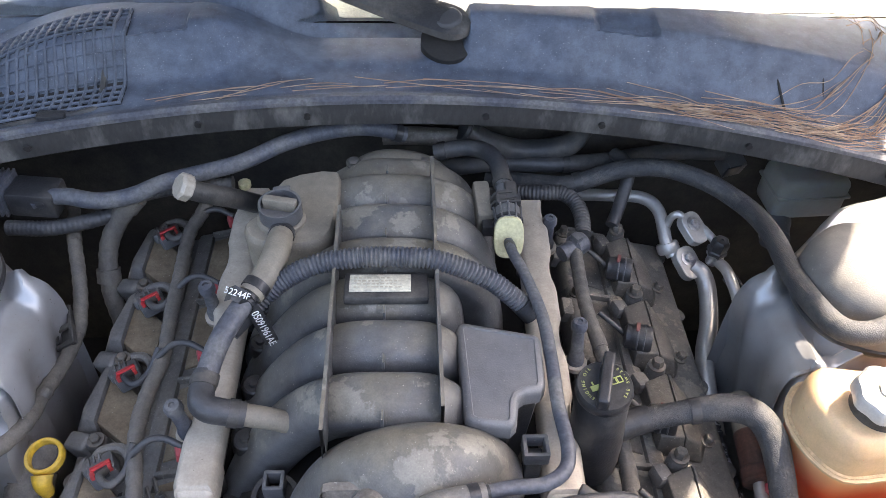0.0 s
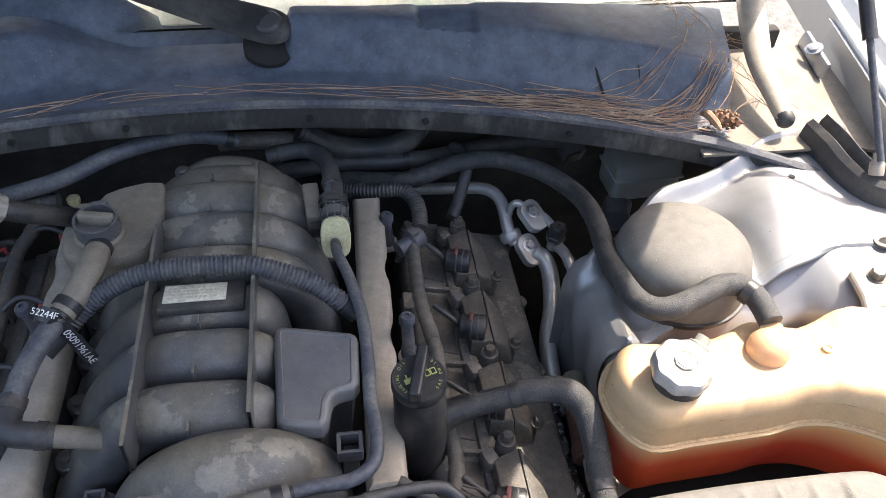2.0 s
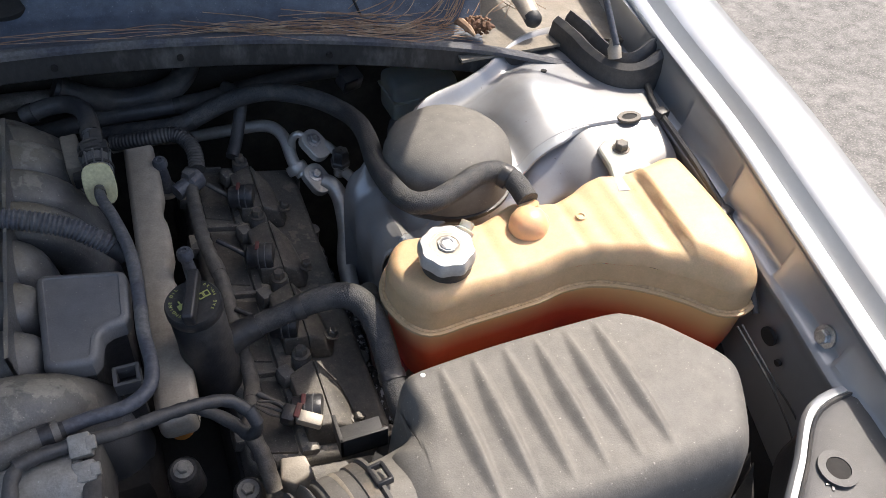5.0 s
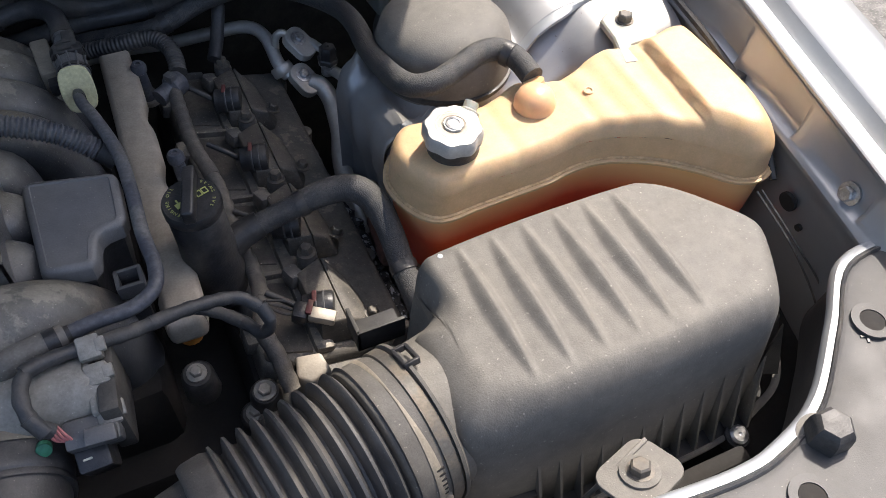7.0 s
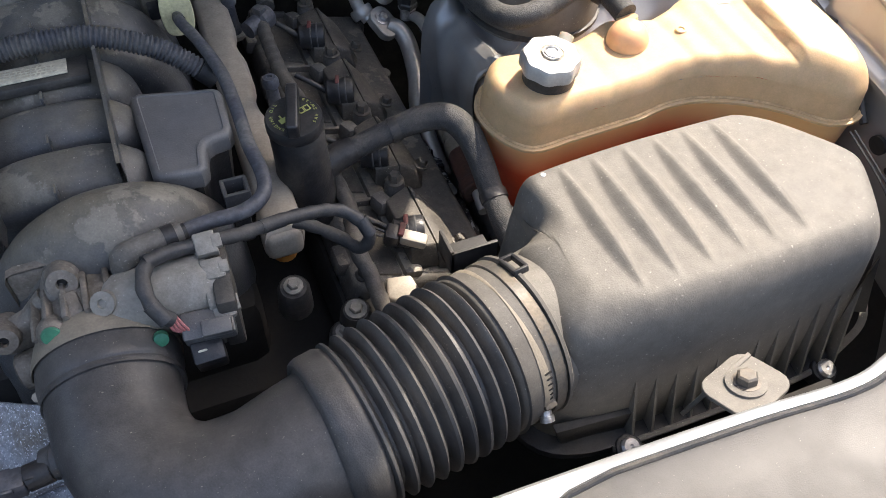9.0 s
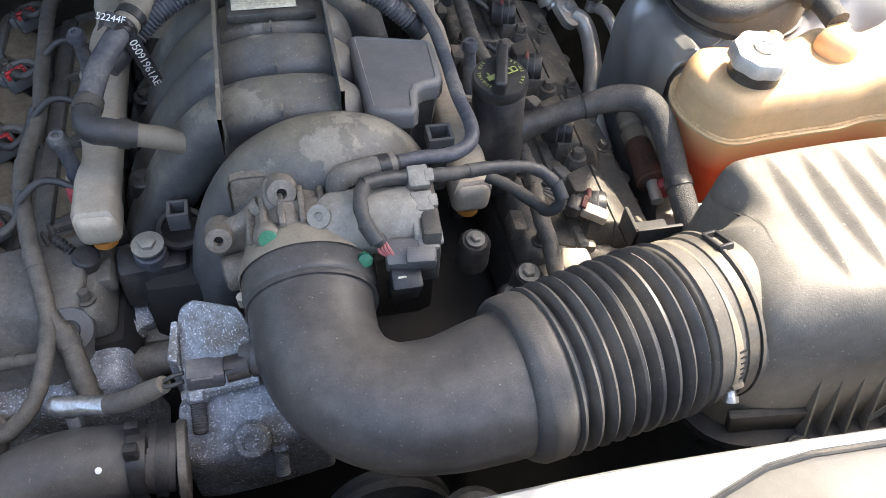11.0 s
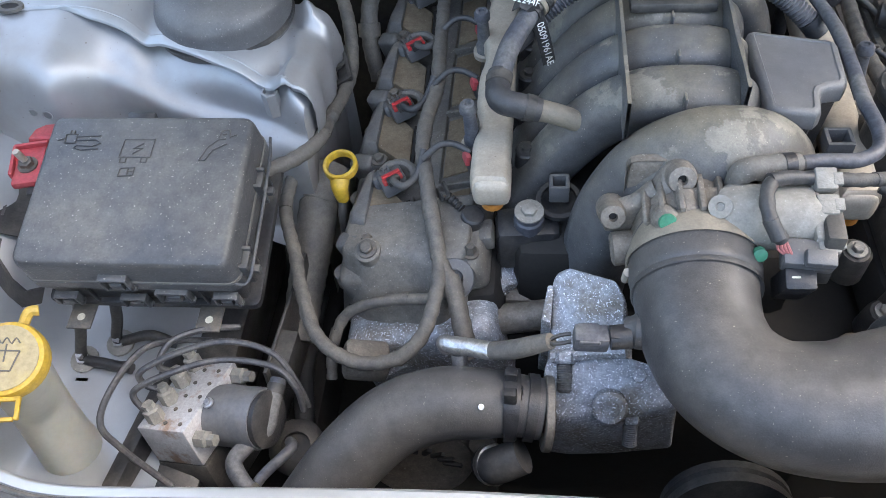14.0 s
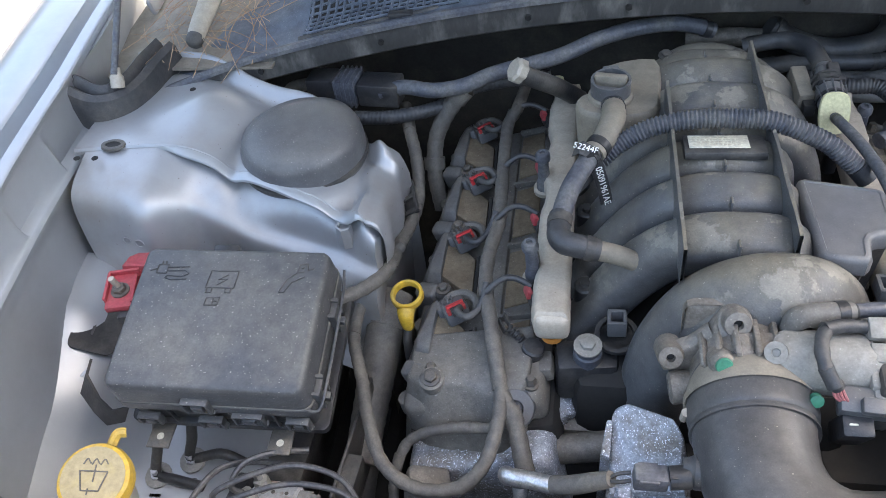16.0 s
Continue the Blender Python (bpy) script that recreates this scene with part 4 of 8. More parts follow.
part("outlet", tube([(0.298, 0.1775, 0.802), (0.312, 0.180, 0.802), (0.335, 0.184, 0.801), (0.352, 0.187, 0.800), (0.366, 0.189, 0.799), (0.384, 0.191, 0.797), (0.41, 0.194, 0.794)], [0.0655, 0.0655, 0.0655, 0.0672, 0.071, 0.078, 0.085], 48, 5), M_airbox, airbox)
part("outlet_seam", tube([(0.314, 0.122, 0.770), (0.34, 0.122, 0.768), (0.372, 0.120, 0.765)], 0.0022, 6), M_airbox, airbox)
part("outlet_gusset", prism([(0.318, 0.112, 0.755), (0.392, 0.105, 0.75), (0.392, 0.098, 0.75), (0.318, 0.104, 0.752)], [(0.335, 0.118, 0.70), (0.392, 0.110, 0.70), (0.392, 0.100, 0.70), (0.335, 0.108, 0.70)], 0.002), M_airblack, airbox)
for x, y, z in ((0.604, 0.082, 0.722), (0.385, 0.080, 0.722)):
    part("screw_boss", lathe([(0.012, -0.02), (0.0125, 0.0), (0.0095, 0.001)], (x, y, z), (0, -0.3, 1), 18), M_airblack, airbox)
    part("lid_screw", lathe([(0.0095, 0), (0.0095, 0.004), (0.007, 0.006), (0.002, 0.006), (0, 0.004)], (x, y, z), (0, -0.3, 1), 16), M_steel, airbox)
bm = box((0.05, 0.004, 0.03), pose(0.325, 0.300, 0.765), 0.001)
box((0.05, 0.034, 0.004), pose(0.325, 0.315, 0.752), 0.001, bm)
box((0.004, 0.034, 0.03), pose(0.302, 0.315, 0.765), 0.001, bm)
part("left_bracket", bm, M_airblack, airbox)
part("lid_dot", lathe([(0.0026, 0), (0.0022, 0.0008), (0, 0.001)], (0.3785, 0.2845, lid_top(0.3785, 0.2845) - 0.0002), seg=10), M_letter, airbox)

# ---- coolant tank ----
tank = root("coolant_tank", (0.6, 0.4, 0.68), "amber translucent coolant tank with red coolant inside", "coolant tank")
TANK = [(0.392, 0.45), (0.398, 0.405), (0.422, 0.376), (0.467, 0.377), (0.512, 0.379), (0.552, 0.381), (0.587, 0.385), (0.622, 0.377), (0.664, 0.350), (0.699, 0.318), (0.724, 0.290), (0.750, 0.283), (0.775, 0.298), (0.787, 0.345), (0.790, 0.43), (0.785, 0.482), (0.757, 0.497), (0.72, 0.492), (0.66, 0.498), (0.61, 0.486), (0.565, 0.502), (0.52, 0.488), (0.47, 0.482), (0.42, 0.488)]
tp = smooth_ring(TANK, 4)


tank_in = inset_ring(tp, 0.005)


def tank_tilt(x, y):
    z = 0.022 * step(0.54, 0.74, x) - 0.005 * step(0.37, 0.29, y)
    z += 0.012 * step(-0.003, 0.004, x - 0.711 + 0.07 * (0.433 - y)) * step(0.002, 0.024, edge_gap(tank_in, x, y))          # raised block at the outer end
    z += 0.0016 * math.exp(-((x - 0.672 + 0.02 * (0.44 - y)) / 0.006) ** 2) * step(0.31, 0.36, y)
    z -= 0.0016 * math.exp(-((x - 0.692 + 0.05 * (0.44 - y)) / 0.008) ** 2)
    for c, w in ((0.515, 0.008), (0.612, 0.006), (0.640, 0.009)):
        z -= 0.0016 * math.exp(-((x - c) / w) ** 2)
    z += 0.002 * math.sin((x - 0.45) * 64) * step(0.45, 0.49, y)
    return z


low = lambda x, y: 0.022 * step(0.54, 0.74, x) - 0.005 * step(0.37, 0.29, y)


def tank_rise(d):
    return 0.020 * (1 - (1 - min(1, d / 0.015)) ** 2.3) ** 0.75


def tank_top(x, y):
    return 0.838 + tank_rise(edge_gap(tank_in, x, y)) + tank_tilt(x, y)


shell, rings = bmesh.new(), []
for k in range(5):
    f = k / 4
    ring = inset_ring(tp, 0.003 + 0.002 * f)
    rings.append([shell.verts.new((x, y, 0.8105 + 0.0275 * f + low(x, y) * (1 - f) + tank_tilt(x, y) * f)) for x, y in ring])
for a, b in zip(rings, rings[1:]):
    for j in range(len(a)):
        shell.faces.new((a[j], a[(j + 1) % len(a)], b[(j + 1) % len(a)], b[j]))
join(shell, pillow(tank_in, 0.838, tank_rise, tank_tilt, 150, 64))
bmesh.ops.remove_doubles(shell, verts=shell.verts, dist=0.0006)
part("upper_shell", shell, M_tank, tank, sharp=60)
part("seam", stack(tp, [(0.8065, 0.003), (0.8075, -0.0034), (0.8105, -0.0034), (0.8115, 0.003)], low, cap_low=False, cap_top=False), M_tank, tank, "moulded seam round the tank")
part("seam_dirt", stack(tp, [(0.8112, 0.0025), (0.8116, -0.0004), (0.8121, -0.0002), (0.8126, 0.0028)], low, cap_low=False, cap_top=False), mat("seam_grime", (0.34, 0.23, 0.12), 0.8, col2=(0.66, 0.46, 0.26), scale=30, lo=0.3, hi=0.55), tank, "brown grime on the seam")
part("lower_shell", stack(tp, [(0.69, 0.03), (0.70, 0.018), (0.75, 0.009), (0.79, 0.005), (0.8065, 0.003)], low, cap_top=False), M_tanklow, tank, "red-orange lower half full of coolant")
part("filler_neck", lathe([(0.027, 0), (0.027, 0.03), (0.029, 0.031)], (0.456, 0.424, 0.845), (0.02, -0.08, 1), 28), M_black, tank)
pc = part("pressure_cap", lathe([(0.026, 0), (0.029, 0.002), (0.029, 0.013), (0.0265, 0.0175), (0.016, 0.019), (0.0155, 0.0175), (0.010, 0.0175), (0.0095, 0.0205), (0.004, 0.0205), (0.0035, 0.019), (0, 0.019)], (0.454, 0.422, 0.873), (0.02, -0.08, 1), 64, lobes=4, depth=0.08), M_cap, tank, "ribbed silver pressure cap")
part("cap_button", lathe([(0.0085, 0), (0.0085, 0.002), (0.006, 0.0025), (0.0055, 0.0012), (0, 0.0012)], (0.4545, 0.4205, 0.8925), (0.02, -0.08, 1), 20), M_steel, pc)
part("cap_print", lathe([(0.019, 0), (0.019, 0.0006), (0.0125, 0.0006), (0.0125, 0)], (0.4545, 0.4206, 0.8912), (0.02, -0.08, 1), 32), M_rail, pc)
part("hose_nipple", lathe([(0.024, -0.012), (0.0235, 0.0), (0.021, 0.010), (0.014, 0.017), (0.0115, 0.02), (0.0115, 0.03)], (0.573, 0.455, 0.850), (-0.1, 0.35, 1), 26), M_tank, tank)
part("nub", lathe([(0.023, -0.008), (0.0225, 0.004), (0.019, 0.013), (0.012, 0.019), (0, 0.021)], (0.5645, 0.448, 0.862), (-0.05, -0.1, 1), 28), M_nub, tank, "coolant-tinted hose nub")
part("moulded_dot", lathe([(0.006, 0), (0.006, 0.002), (0.004, 0.0025), (0.003, 0.001), (0, 0.001)], (0.625, 0.438, tank_top(0.625, 0.438) - 0.0005), seg=16), M_tank, tank)
ear = [(0.698, 0.535), (0.712, 0.546), (0.735, 0.546), (0.746, 0.532), (0.742, 0.505), (0.750, 0.458), (0.731, 0.456), (0.727, 0.482), (0.706, 0.480), (0.700, 0.450), (0.680, 0.454), (0.694, 0.50)]
part("mounting_ear", stack(ear, [(0.868, 0.0), (0.874, 0.0), (0.876, 0.002)]), M_milk, tank, "pale plastic mounting ear")
part("ear_bolt", bolt((0.723, 0.523, 0.876), (0, 0, 1), 0.0085, 0.010, 0.0108), M_bolt, tank)
part("side_fitting", lathe([(0.010, 0), (0.012, 0.004), (0.012, 0.016), (0.008, 0.018), (0.008, 0.026)], (0.478, 0.446, 0.862), (0.6, 0.5, 0.5), 14), M_milk, tank, "grey-green overflow fitting")

# ---- intake manifold ----
man = root("intake_manifold", (0, 0.57, 0.72), "dusty black plastic intake manifold with arched runners", "intake manifold")
RUN = [0.795, 0.738, 0.682, 0.625, 0.566, 0.503, 0.438]
for i, y in enumerate(RUN):
    f = 1 + 0.05 * i
    pts = [(-0.182, y + 0.012, 0.665), (-0.162, y + 0.016, 0.715), (-0.130, y + 0.019, 0.77), (-0.095, y + 0.015, 0.816), (-0.060, y + 0.006, 0.846), (-0.022, y, 0.856), (0.035, y + 0.002, 0.848), (0.072, y + 0.006, 0.815), (0.092, y + 0.008, 0.75), (0.095, y + 0.008, 0.68)]
    if i > 3:
        pts[6:] = [(0.024, y + 0.002, 0.849), (0.036, y + 0.004, 0.818), (0.040, y + 0.006, 0.76), (0.040, y + 0.006, 0.68)]
    if i == 0:
        pts = [(x * 0.9, yy, z - 0.02) for x, yy, z in pts]
    part("runner", tube(pts, [0.026, 0.0265, 0.0275, 0.028, 0.0285, 0.0288, 0.0285, 0.0275, 0.026, 0.025], 32, 5, up=(0, 0, 1), square=0.72), M_manifold, man)
    part("crown_tick", box((0.0025, 0.012, 0.012), pose(-0.022, y - 0.032, 0.879), 0.0006), M_manifold, man)
pts = [(-0.094, 0.368, 0.66), (-0.088, 0.372, 0.715), (-0.073, 0.377, 0.768), (-0.045, 0.375, 0.818), (-0.008, 0.371, 0.845), (0.03, 0.373, 0.845), (0.060, 0.384, 0.818), (0.078, 0.398, 0.77), (0.085, 0.408, 0.70)]
part("front_plenum", tube(pts, [0.036, 0.037, 0.039, 0.041, 0.042, 0.042, 0.041, 0.039, 0.037], 28, 6, up=(0, 0, 1), square=0.8), M_manifold, man)
for x, y0, y1 in ((-0.075, 0.385, 0.685), (0.033, 0.408, 0.775)):
    rows = [[(x - 0.0018, y, 0.845 + k) for k in (0, 0.049 + 0.006 * math.sin((y - y0) * 60) * 0.2)] + [(x + 0.0018, y, 0.845 + k) for k in (0.049, 0)] for y in frange(y0, y1, 24)]
    part("long_rib", sheet(rows), M_manifold, man)
part("rear_arch", tube([(-0.10, 0.80, 0.74), (-0.085, 0.812, 0.80), (-0.05, 0.82, 0.838), (-0.01, 0.822, 0.846), (0.035, 0.82, 0.832), (0.065, 0.81, 0.79), (0.075, 0.80, 0.72)], 0.022, 14, 5, flat=0.8), M_manifold, man)
for x in (-0.066, 0.026):
    part("manifold_bolt", bolt((x, 0.815, 0.852), (0, -0.2, 1), 0.007, 0.006, 0.010), M_bolt, man)
# filler between the runners, coloured near-black as deep shade
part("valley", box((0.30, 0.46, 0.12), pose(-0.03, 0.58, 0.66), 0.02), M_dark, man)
part("label_pad", box((0.088, 0.042, 0.010), pose(-0.020, 0.5655, 0.881, -8, 0, 0), 0.002), M_black, man)
LM = pose(-0.0265, 0.5675, 0.8872, -8, 0, 0)
pl = part("paper_label", box((0.064, 0.028, 0.0012), LM, 0.0003), M_white, man, "faded white paper label")
bm = bmesh.new()
for v, a, b in ((0.008, -0.026, 0.012), (0.003, -0.026, 0.024), (-0.002, -0.022, 0.018), (-0.007, -0.026, 0.022)):
    u = a
    while u < b:
        w_ = 0.002 + 0.002 * abs(math.sin(u * 900 + v * 300))
        box((w_, 0.0022, 0.0004), LM @ pose(u, v, 0.0007), 0, bm)
        u += w_ + 0.0016
part("label_print", bm, mat("faded_print", (0.42, 0.38, 0.29), 0.6), pl)

for y in (0.46, 0.53, 0.59, 0.65, 0.71, 0.765):
    part("foot_boss", lathe([(0.013, -0.03), (0.013, 0.0), (0.011, 0.002), (0.006, 0.002), (0.005, 0.006), (0, 0.0065)], (-0.168, y, 0.765), (0, -0.1, 1), 16), M_black, man)
part("foot_flange", box((0.05, 0.42, 0.03), pose(-0.165, 0.60, 0.69), 0.006), M_black, man)

# ---- intake duct ----
duct = root("intake_duct", (0.1, 0.16, 0.76), "dark rubber intake duct with bellows and clamps", "intake duct")
part("elbow", tube([(-0.017, 0.262, 0.80), (-0.018, 0.235, 0.798), (-0.015, 0.20, 0.796), (0.0, 0.167, 0.795), (0.03, 0.144, 0.796), (0.07, 0.137, 0.798), (0.11, 0.142, 0.799), (0.150, 0.150, 0.80)], [0.0545, 0.0525, 0.051, 0.050, 0.050, 0.053, 0.058, 0.061], 44, 8), M_duct, duct)
part("end_collar", tube([(0.126, 0.1455, 0.80), (0.128, 0.1458, 0.80), (0.134, 0.147, 0.80), (0.148, 0.1496, 0.80), (0.154, 0.1507, 0.80), (0.157, 0.1512, 0.80)], [0.0595, 0.0655, 0.069, 0.0695, 0.067, 0.062], 44, 3), M_duct, duct)
part("bellows", tube([(0.154, 0.1507, 0.80), (0.19, 0.1575, 0.801), (0.23, 0.165, 0.802), (0.272, 0.173, 0.802)], [0.0648, 0.0665, 0.0685, 0.069], 52, 8, wave=(0.0131, 0.0062)), M_duct, duct)
part("cuff", tube([(0.266, 0.1718, 0.802), (0.268, 0.1722, 0.802), (0.272, 0.173, 0.802), (0.286, 0.1756, 0.802), (0.298, 0.178, 0.802), (0.313, 0.1806, 0.802)], [0.064, 0.0705, 0.0722, 0.0718, 0.0705, 0.069], 48, 3), M_cuff, duct)
part("cuff_groove", tube([(0.2865, 0.1757, 0.802), (0.2869, 0.1758, 0.802), (0.2881, 0.176, 0.802), (0.2885, 0.1761, 0.802)], [0.0712, 0.0724, 0.0724, 0.0712], 48, 2), M_tan, duct)
part("hose_clamp", tube([(0.2985, 0.178, 0.802), (0.299, 0.1781, 0.802), (0.3085, 0.1799, 0.802), (0.309, 0.18, 0.802)], [0.0695, 0.0722, 0.0722, 0.0695], 48, 2), M_bolt, duct)
part("rear_bead", tube([(0.3105, 0.1802, 0.802), (0.3115, 0.1804, 0.802), (0.3145, 0.1809, 0.802), (0.3155, 0.1811, 0.802)], [0.068, 0.0735, 0.0735, 0.068], 48, 2), M_cuff, duct)
part("clamp_screw", lathe([(0.0048, -0.012), (0.0048, 0.006), (0.0062, 0.006), (0.0062, 0.011), (0.0015, 0.011), (0, 0.0095)], (0.303, 0.1085, 0.800), (-0.1, -0.75, -0.62), 14), M_steel, duct)
part("screw_housing", box((0.012, 0.016, 0.013), pose(0.304, 0.1125, 0.808, 40, 0, 10), 0.002), M_bolt, duct)
for k in range(6):
    a = radians(148 + 4.2 * k)
    part("clamp_slot", box((0.0075, 0.0016, 0.0012), Matrix.Translation(V(0.3037, 0.179 + math.cos(a) * 0.0724, 0.802 + math.sin(a) * 0.0724)) @ pose(0, 0, 0, math.degrees(a) - 90, 0, 10), 0), M_dark, duct)
bm = bmesh.new()
for u, v, w, h in ((0, 0.011, 0.014, 0.0035), (0, -0.011, 0.014, 0.0035), (-0.006, 0, 0.0035, 0.022), (0.006, 0, 0.0035, 0.022)):
    box((w, h, 0.006), pose(0.312, 0.205, 0.8705, -20, 0, 8) @ pose(u, v, 0), 0.001, bm)
part("clamp_latch", bm, M_black, duct)
part("throttle_cuff", tube([(-0.017, 0.288, 0.803), (-0.017, 0.285, 0.803), (-0.017, 0.262, 0.80), (-0.017, 0.256, 0.799), (-0.017, 0.250, 0.798)], [0.0545, 0.057, 0.0575, 0.0565, 0.054], 40, 3), M_duct, duct)
part("throttle_clamp", tube([(-0.017, 0.282, 0.8025), (-0.017, 0.281, 0.8025), (-0.017, 0.274, 0.8015), (-0.017, 0.273, 0.8015)], [0.057, 0.0592, 0.0592, 0.057], 40, 2), M_tan, duct)
part("cuff_ring", tube([(-0.017, 0.2505, 0.798), (-0.017, 0.249, 0.798), (-0.017, 0.245, 0.7975), (-0.017, 0.2435, 0.7975)], [0.0542, 0.0562, 0.0562, 0.0542], 40, 2), M_duct, duct)
part("clamp_bolt", rod((-0.075, 0.270, 0.785), (-0.075, 0.264, 0.803), 0.0042, 8), M_rail, duct)
part("sensor_boss", lathe([(0.016, 0), (0.016, 0.012), (0.013, 0.015), (0.011, 0.022)], (-0.058, 0.210, 0.790), (-1, 0.1, -0.05), 20), M_duct, duct)


# ---- fuse box ----
fuse = root("fuse_box", (-0.55, 0.34, 0.73), "dusty black fuse box with moulded symbols on the lid", "fuse box")
FB = pose(-0.549, 0.338, 0.820, 13, 1, 1)


def rrect(w, d, r, n=4):
    out = []
    for cx, cy, a0 in ((w / 2 - r, d / 2 - r, 0), (-w / 2 + r, d / 2 - r, 90), (-w / 2 + r, -d / 2 + r, 180), (w / 2 - r, -d / 2 + r, 270)):
        out += [(cx + r * math.cos(radians(a0 + 90 * k / n)), cy + r * math.sin(radians(a0 + 90 * k / n))) for k in range(n + 1)]
    return out


def placed(bm, m):
    bm.transform(m)
    return bm


part("lid", placed(stack(rrect(0.218, 0.174, 0.013), [(-0.0215, 0.0004), (-0.0212, 0.0), (0.004, 0.0016), (0.0098, 0.0034), (0.0118, 0.0052), (0.0127, 0.0075), (0.013, 0.010)]), FB), M_fuse, fuse)
part("lid_seam", placed(stack(rrect(0.219, 0.175, 0.0135), [(-0.0235, 0.002), (-0.0233, -0.0004), (-0.0222, -0.0004), (-0.022, 0.002)]), FB), M_airbox, fuse, "dust-caught seam under the lid")
part("lid_rim", placed(stack(rrect(0.220, 0.176, 0.0135), [(-0.0395, 0.003), (-0.039, 0.0004), (-0.0385, 0.0), (-0.025, 0.0), (-0.0245, 0.0016)]), FB), M_fuse, fuse)
part("body", placed(stack(rrect(0.212, 0.169, 0.012), [(-0.085, 0.006), (-0.038, 0.0)]), FB), M_black, fuse)
part("tray", placed(stack(rrect(0.226, 0.172, 0.008), [(-0.094, 0.010), (-0.088, 0.0), (-0.079, 0.0), (-0.078, 0.004)]), FB), M_black, fuse)
for x, dz, w, h in ((-0.012, -0.020, 0.026, 0.024), (0.036, -0.047, 0.030, 0.020), (-0.080, -0.060, 0.022, 0.016), (-0.010, -0.063, 0.024, 0.018), (0.088, -0.055, 0.022, 0.018)):
    y = -0.0895
    bm = box((0.003, 0.009, h), FB @ pose(x - w * 0.5, y, dz), 0.0007)
    box((0.003, 0.009, h), FB @ pose(x + w * 0.5, y, dz), 0.0007, bm)
    box((w, 0.008, 0.0035), FB @ pose(x, y, dz + h * 0.42), 0.0007, bm)
    box((w * 0.5, 0.010, h * 0.45), FB @ pose(x, y + 0.001, dz - h * 0.12), 0.001, bm)
    box((w * 1.25, 0.006, 0.003), FB @ pose(x, y, dz - h * 0.5), 0.0006, bm)
    part("latch", bm, M_fuse, fuse)
for x in (-0.055, 0.014, 0.062):
    part("wall_rib", box((0.003, 0.004, 0.030), FB @ pose(x, -0.0855, -0.058), 0.0006), M_black, fuse)
part("rear_clip", box((0.030, 0.012, 0.014), FB @ pose(-0.02, 0.092, -0.006), 0.002), M_black, fuse)
for y in (-0.062, 0.028):
    bm = box((0.009, 0.004, 0.034), FB @ pose(0.1125, y - 0.010, -0.030), 0.0008)
    box((0.009, 0.004, 0.034), FB @ pose(0.1125, y + 0.010, -0.030), 0.0008, bm)
    box((0.007, 0.020, 0.010), FB @ pose(0.1125, y, -0.022), 0.001, bm)
    box((0.012, 0.008, 0.008), FB @ pose(0.115, y, -0.042), 0.001, bm)
    part("latch", bm, M_fuse, fuse)


def lid_mark(lines):
    for ln in lines:
        pts = [FB @ V((u - 0.5) * 0.196, (v - 0.5) * 0.152, 0.0132) for u, v in ln]
        part("symbol_stroke", tube(pts, 0.0009, 6, 1), M_black, fuse)


# plug and cable, battery with a bolt, fuse, jumper clamp
lid_mark([[(0.02, 0.85), (0.06, 0.87)], [(0.06, 0.83), (0.06, 0.90), (0.12, 0.90), (0.12, 0.83), (0.06, 0.83)], [(0.08, 0.90), (0.08, 0.93)], [(0.10, 0.90), (0.10, 0.93)], [(0.12, 0.88), (0.25, 0.89)], [(0.12, 0.85), (0.23, 0.855), (0.255, 0.83), (0.22, 0.805), (0.13, 0.81), (0.12, 0.79), (0.16, 0.775), (0.25, 0.785)]])
lid_mark([[(0.375, 0.72), (0.385, 0.86), (0.545, 0.86), (0.54, 0.72), (0.375, 0.72)], [(0.49, 0.83), (0.44, 0.785), (0.49, 0.79), (0.44, 0.745)], [(0.385, 0.72), (0.385, 0.68), (0.415, 0.68), (0.415, 0.72)], [(0.495, 0.72), (0.495, 0.68), (0.525, 0.68), (0.525, 0.72)]])
lid_mark([[(0.395, 0.575), (0.40, 0.635), (0.475, 0.64), (0.47, 0.58), (0.395, 0.575)], [(0.44, 0.58), (0.44, 0.635)], [(0.445, 0.61), (0.465, 0.61)]])
lid_mark([[(0.80, 0.70), (0.83, 0.80), (0.88, 0.86), (0.92, 0.87)], [(0.80, 0.70), (0.83, 0.70), (0.86, 0.78), (0.93, 0.83)], [(0.88, 0.86), (0.89, 0.93), (0.93, 0.94), (0.94, 0.88), (0.97, 0.90)], [(0.90, 0.90), (0.92, 0.91)]])
for x in (-0.075, 0.062):
    bm = box((0.026, 0.03, 0.003), FB @ pose(x, -0.100, -0.084, -8, 0, 0), 0.001)
    part("foot_tab", bm, M_bolt, fuse)
    part("tab_hole", lathe([(0.0042, 0), (0.0042, 0.004), (0, 0.004)], FB @ V(x, -0.102, -0.0858), (0, -0.1, 1), 12), M_white, fuse)
hook = [V(-0.731, 0.312, 0.748), V(-0.724, 0.288, 0.750), V(-0.700, 0.268, 0.742), V(-0.683, 0.258, 0.735), V(-0.664, 0.264, 0.735)]
rows = [[p + V(0.010, 0.009, 0.018) * (1.0 if i < 2 else 0.75), p + V(-0.001, -0.001, -0.004)] for i, p in enumerate(hook)]
part("side_bracket", sheet(rows, 0.003), M_black, fuse, "thin black steel hook beside the box")
part("bracket_slot", box((0.004, 0.009, 0.006), pose(-0.7235, 0.305, 0.759, 30, 35, -20), 0.001), M_paint, fuse)
part("wire_handle", tube([FB @ V(*p) for p in ((0.106, -0.088, -0.02), (0.118, -0.086, -0.02), (0.122, -0.06, -0.015), (0.122, 0.04, -0.012), (0.118, 0.075, -0.012))], 0.0016, 8), M_line, fuse)
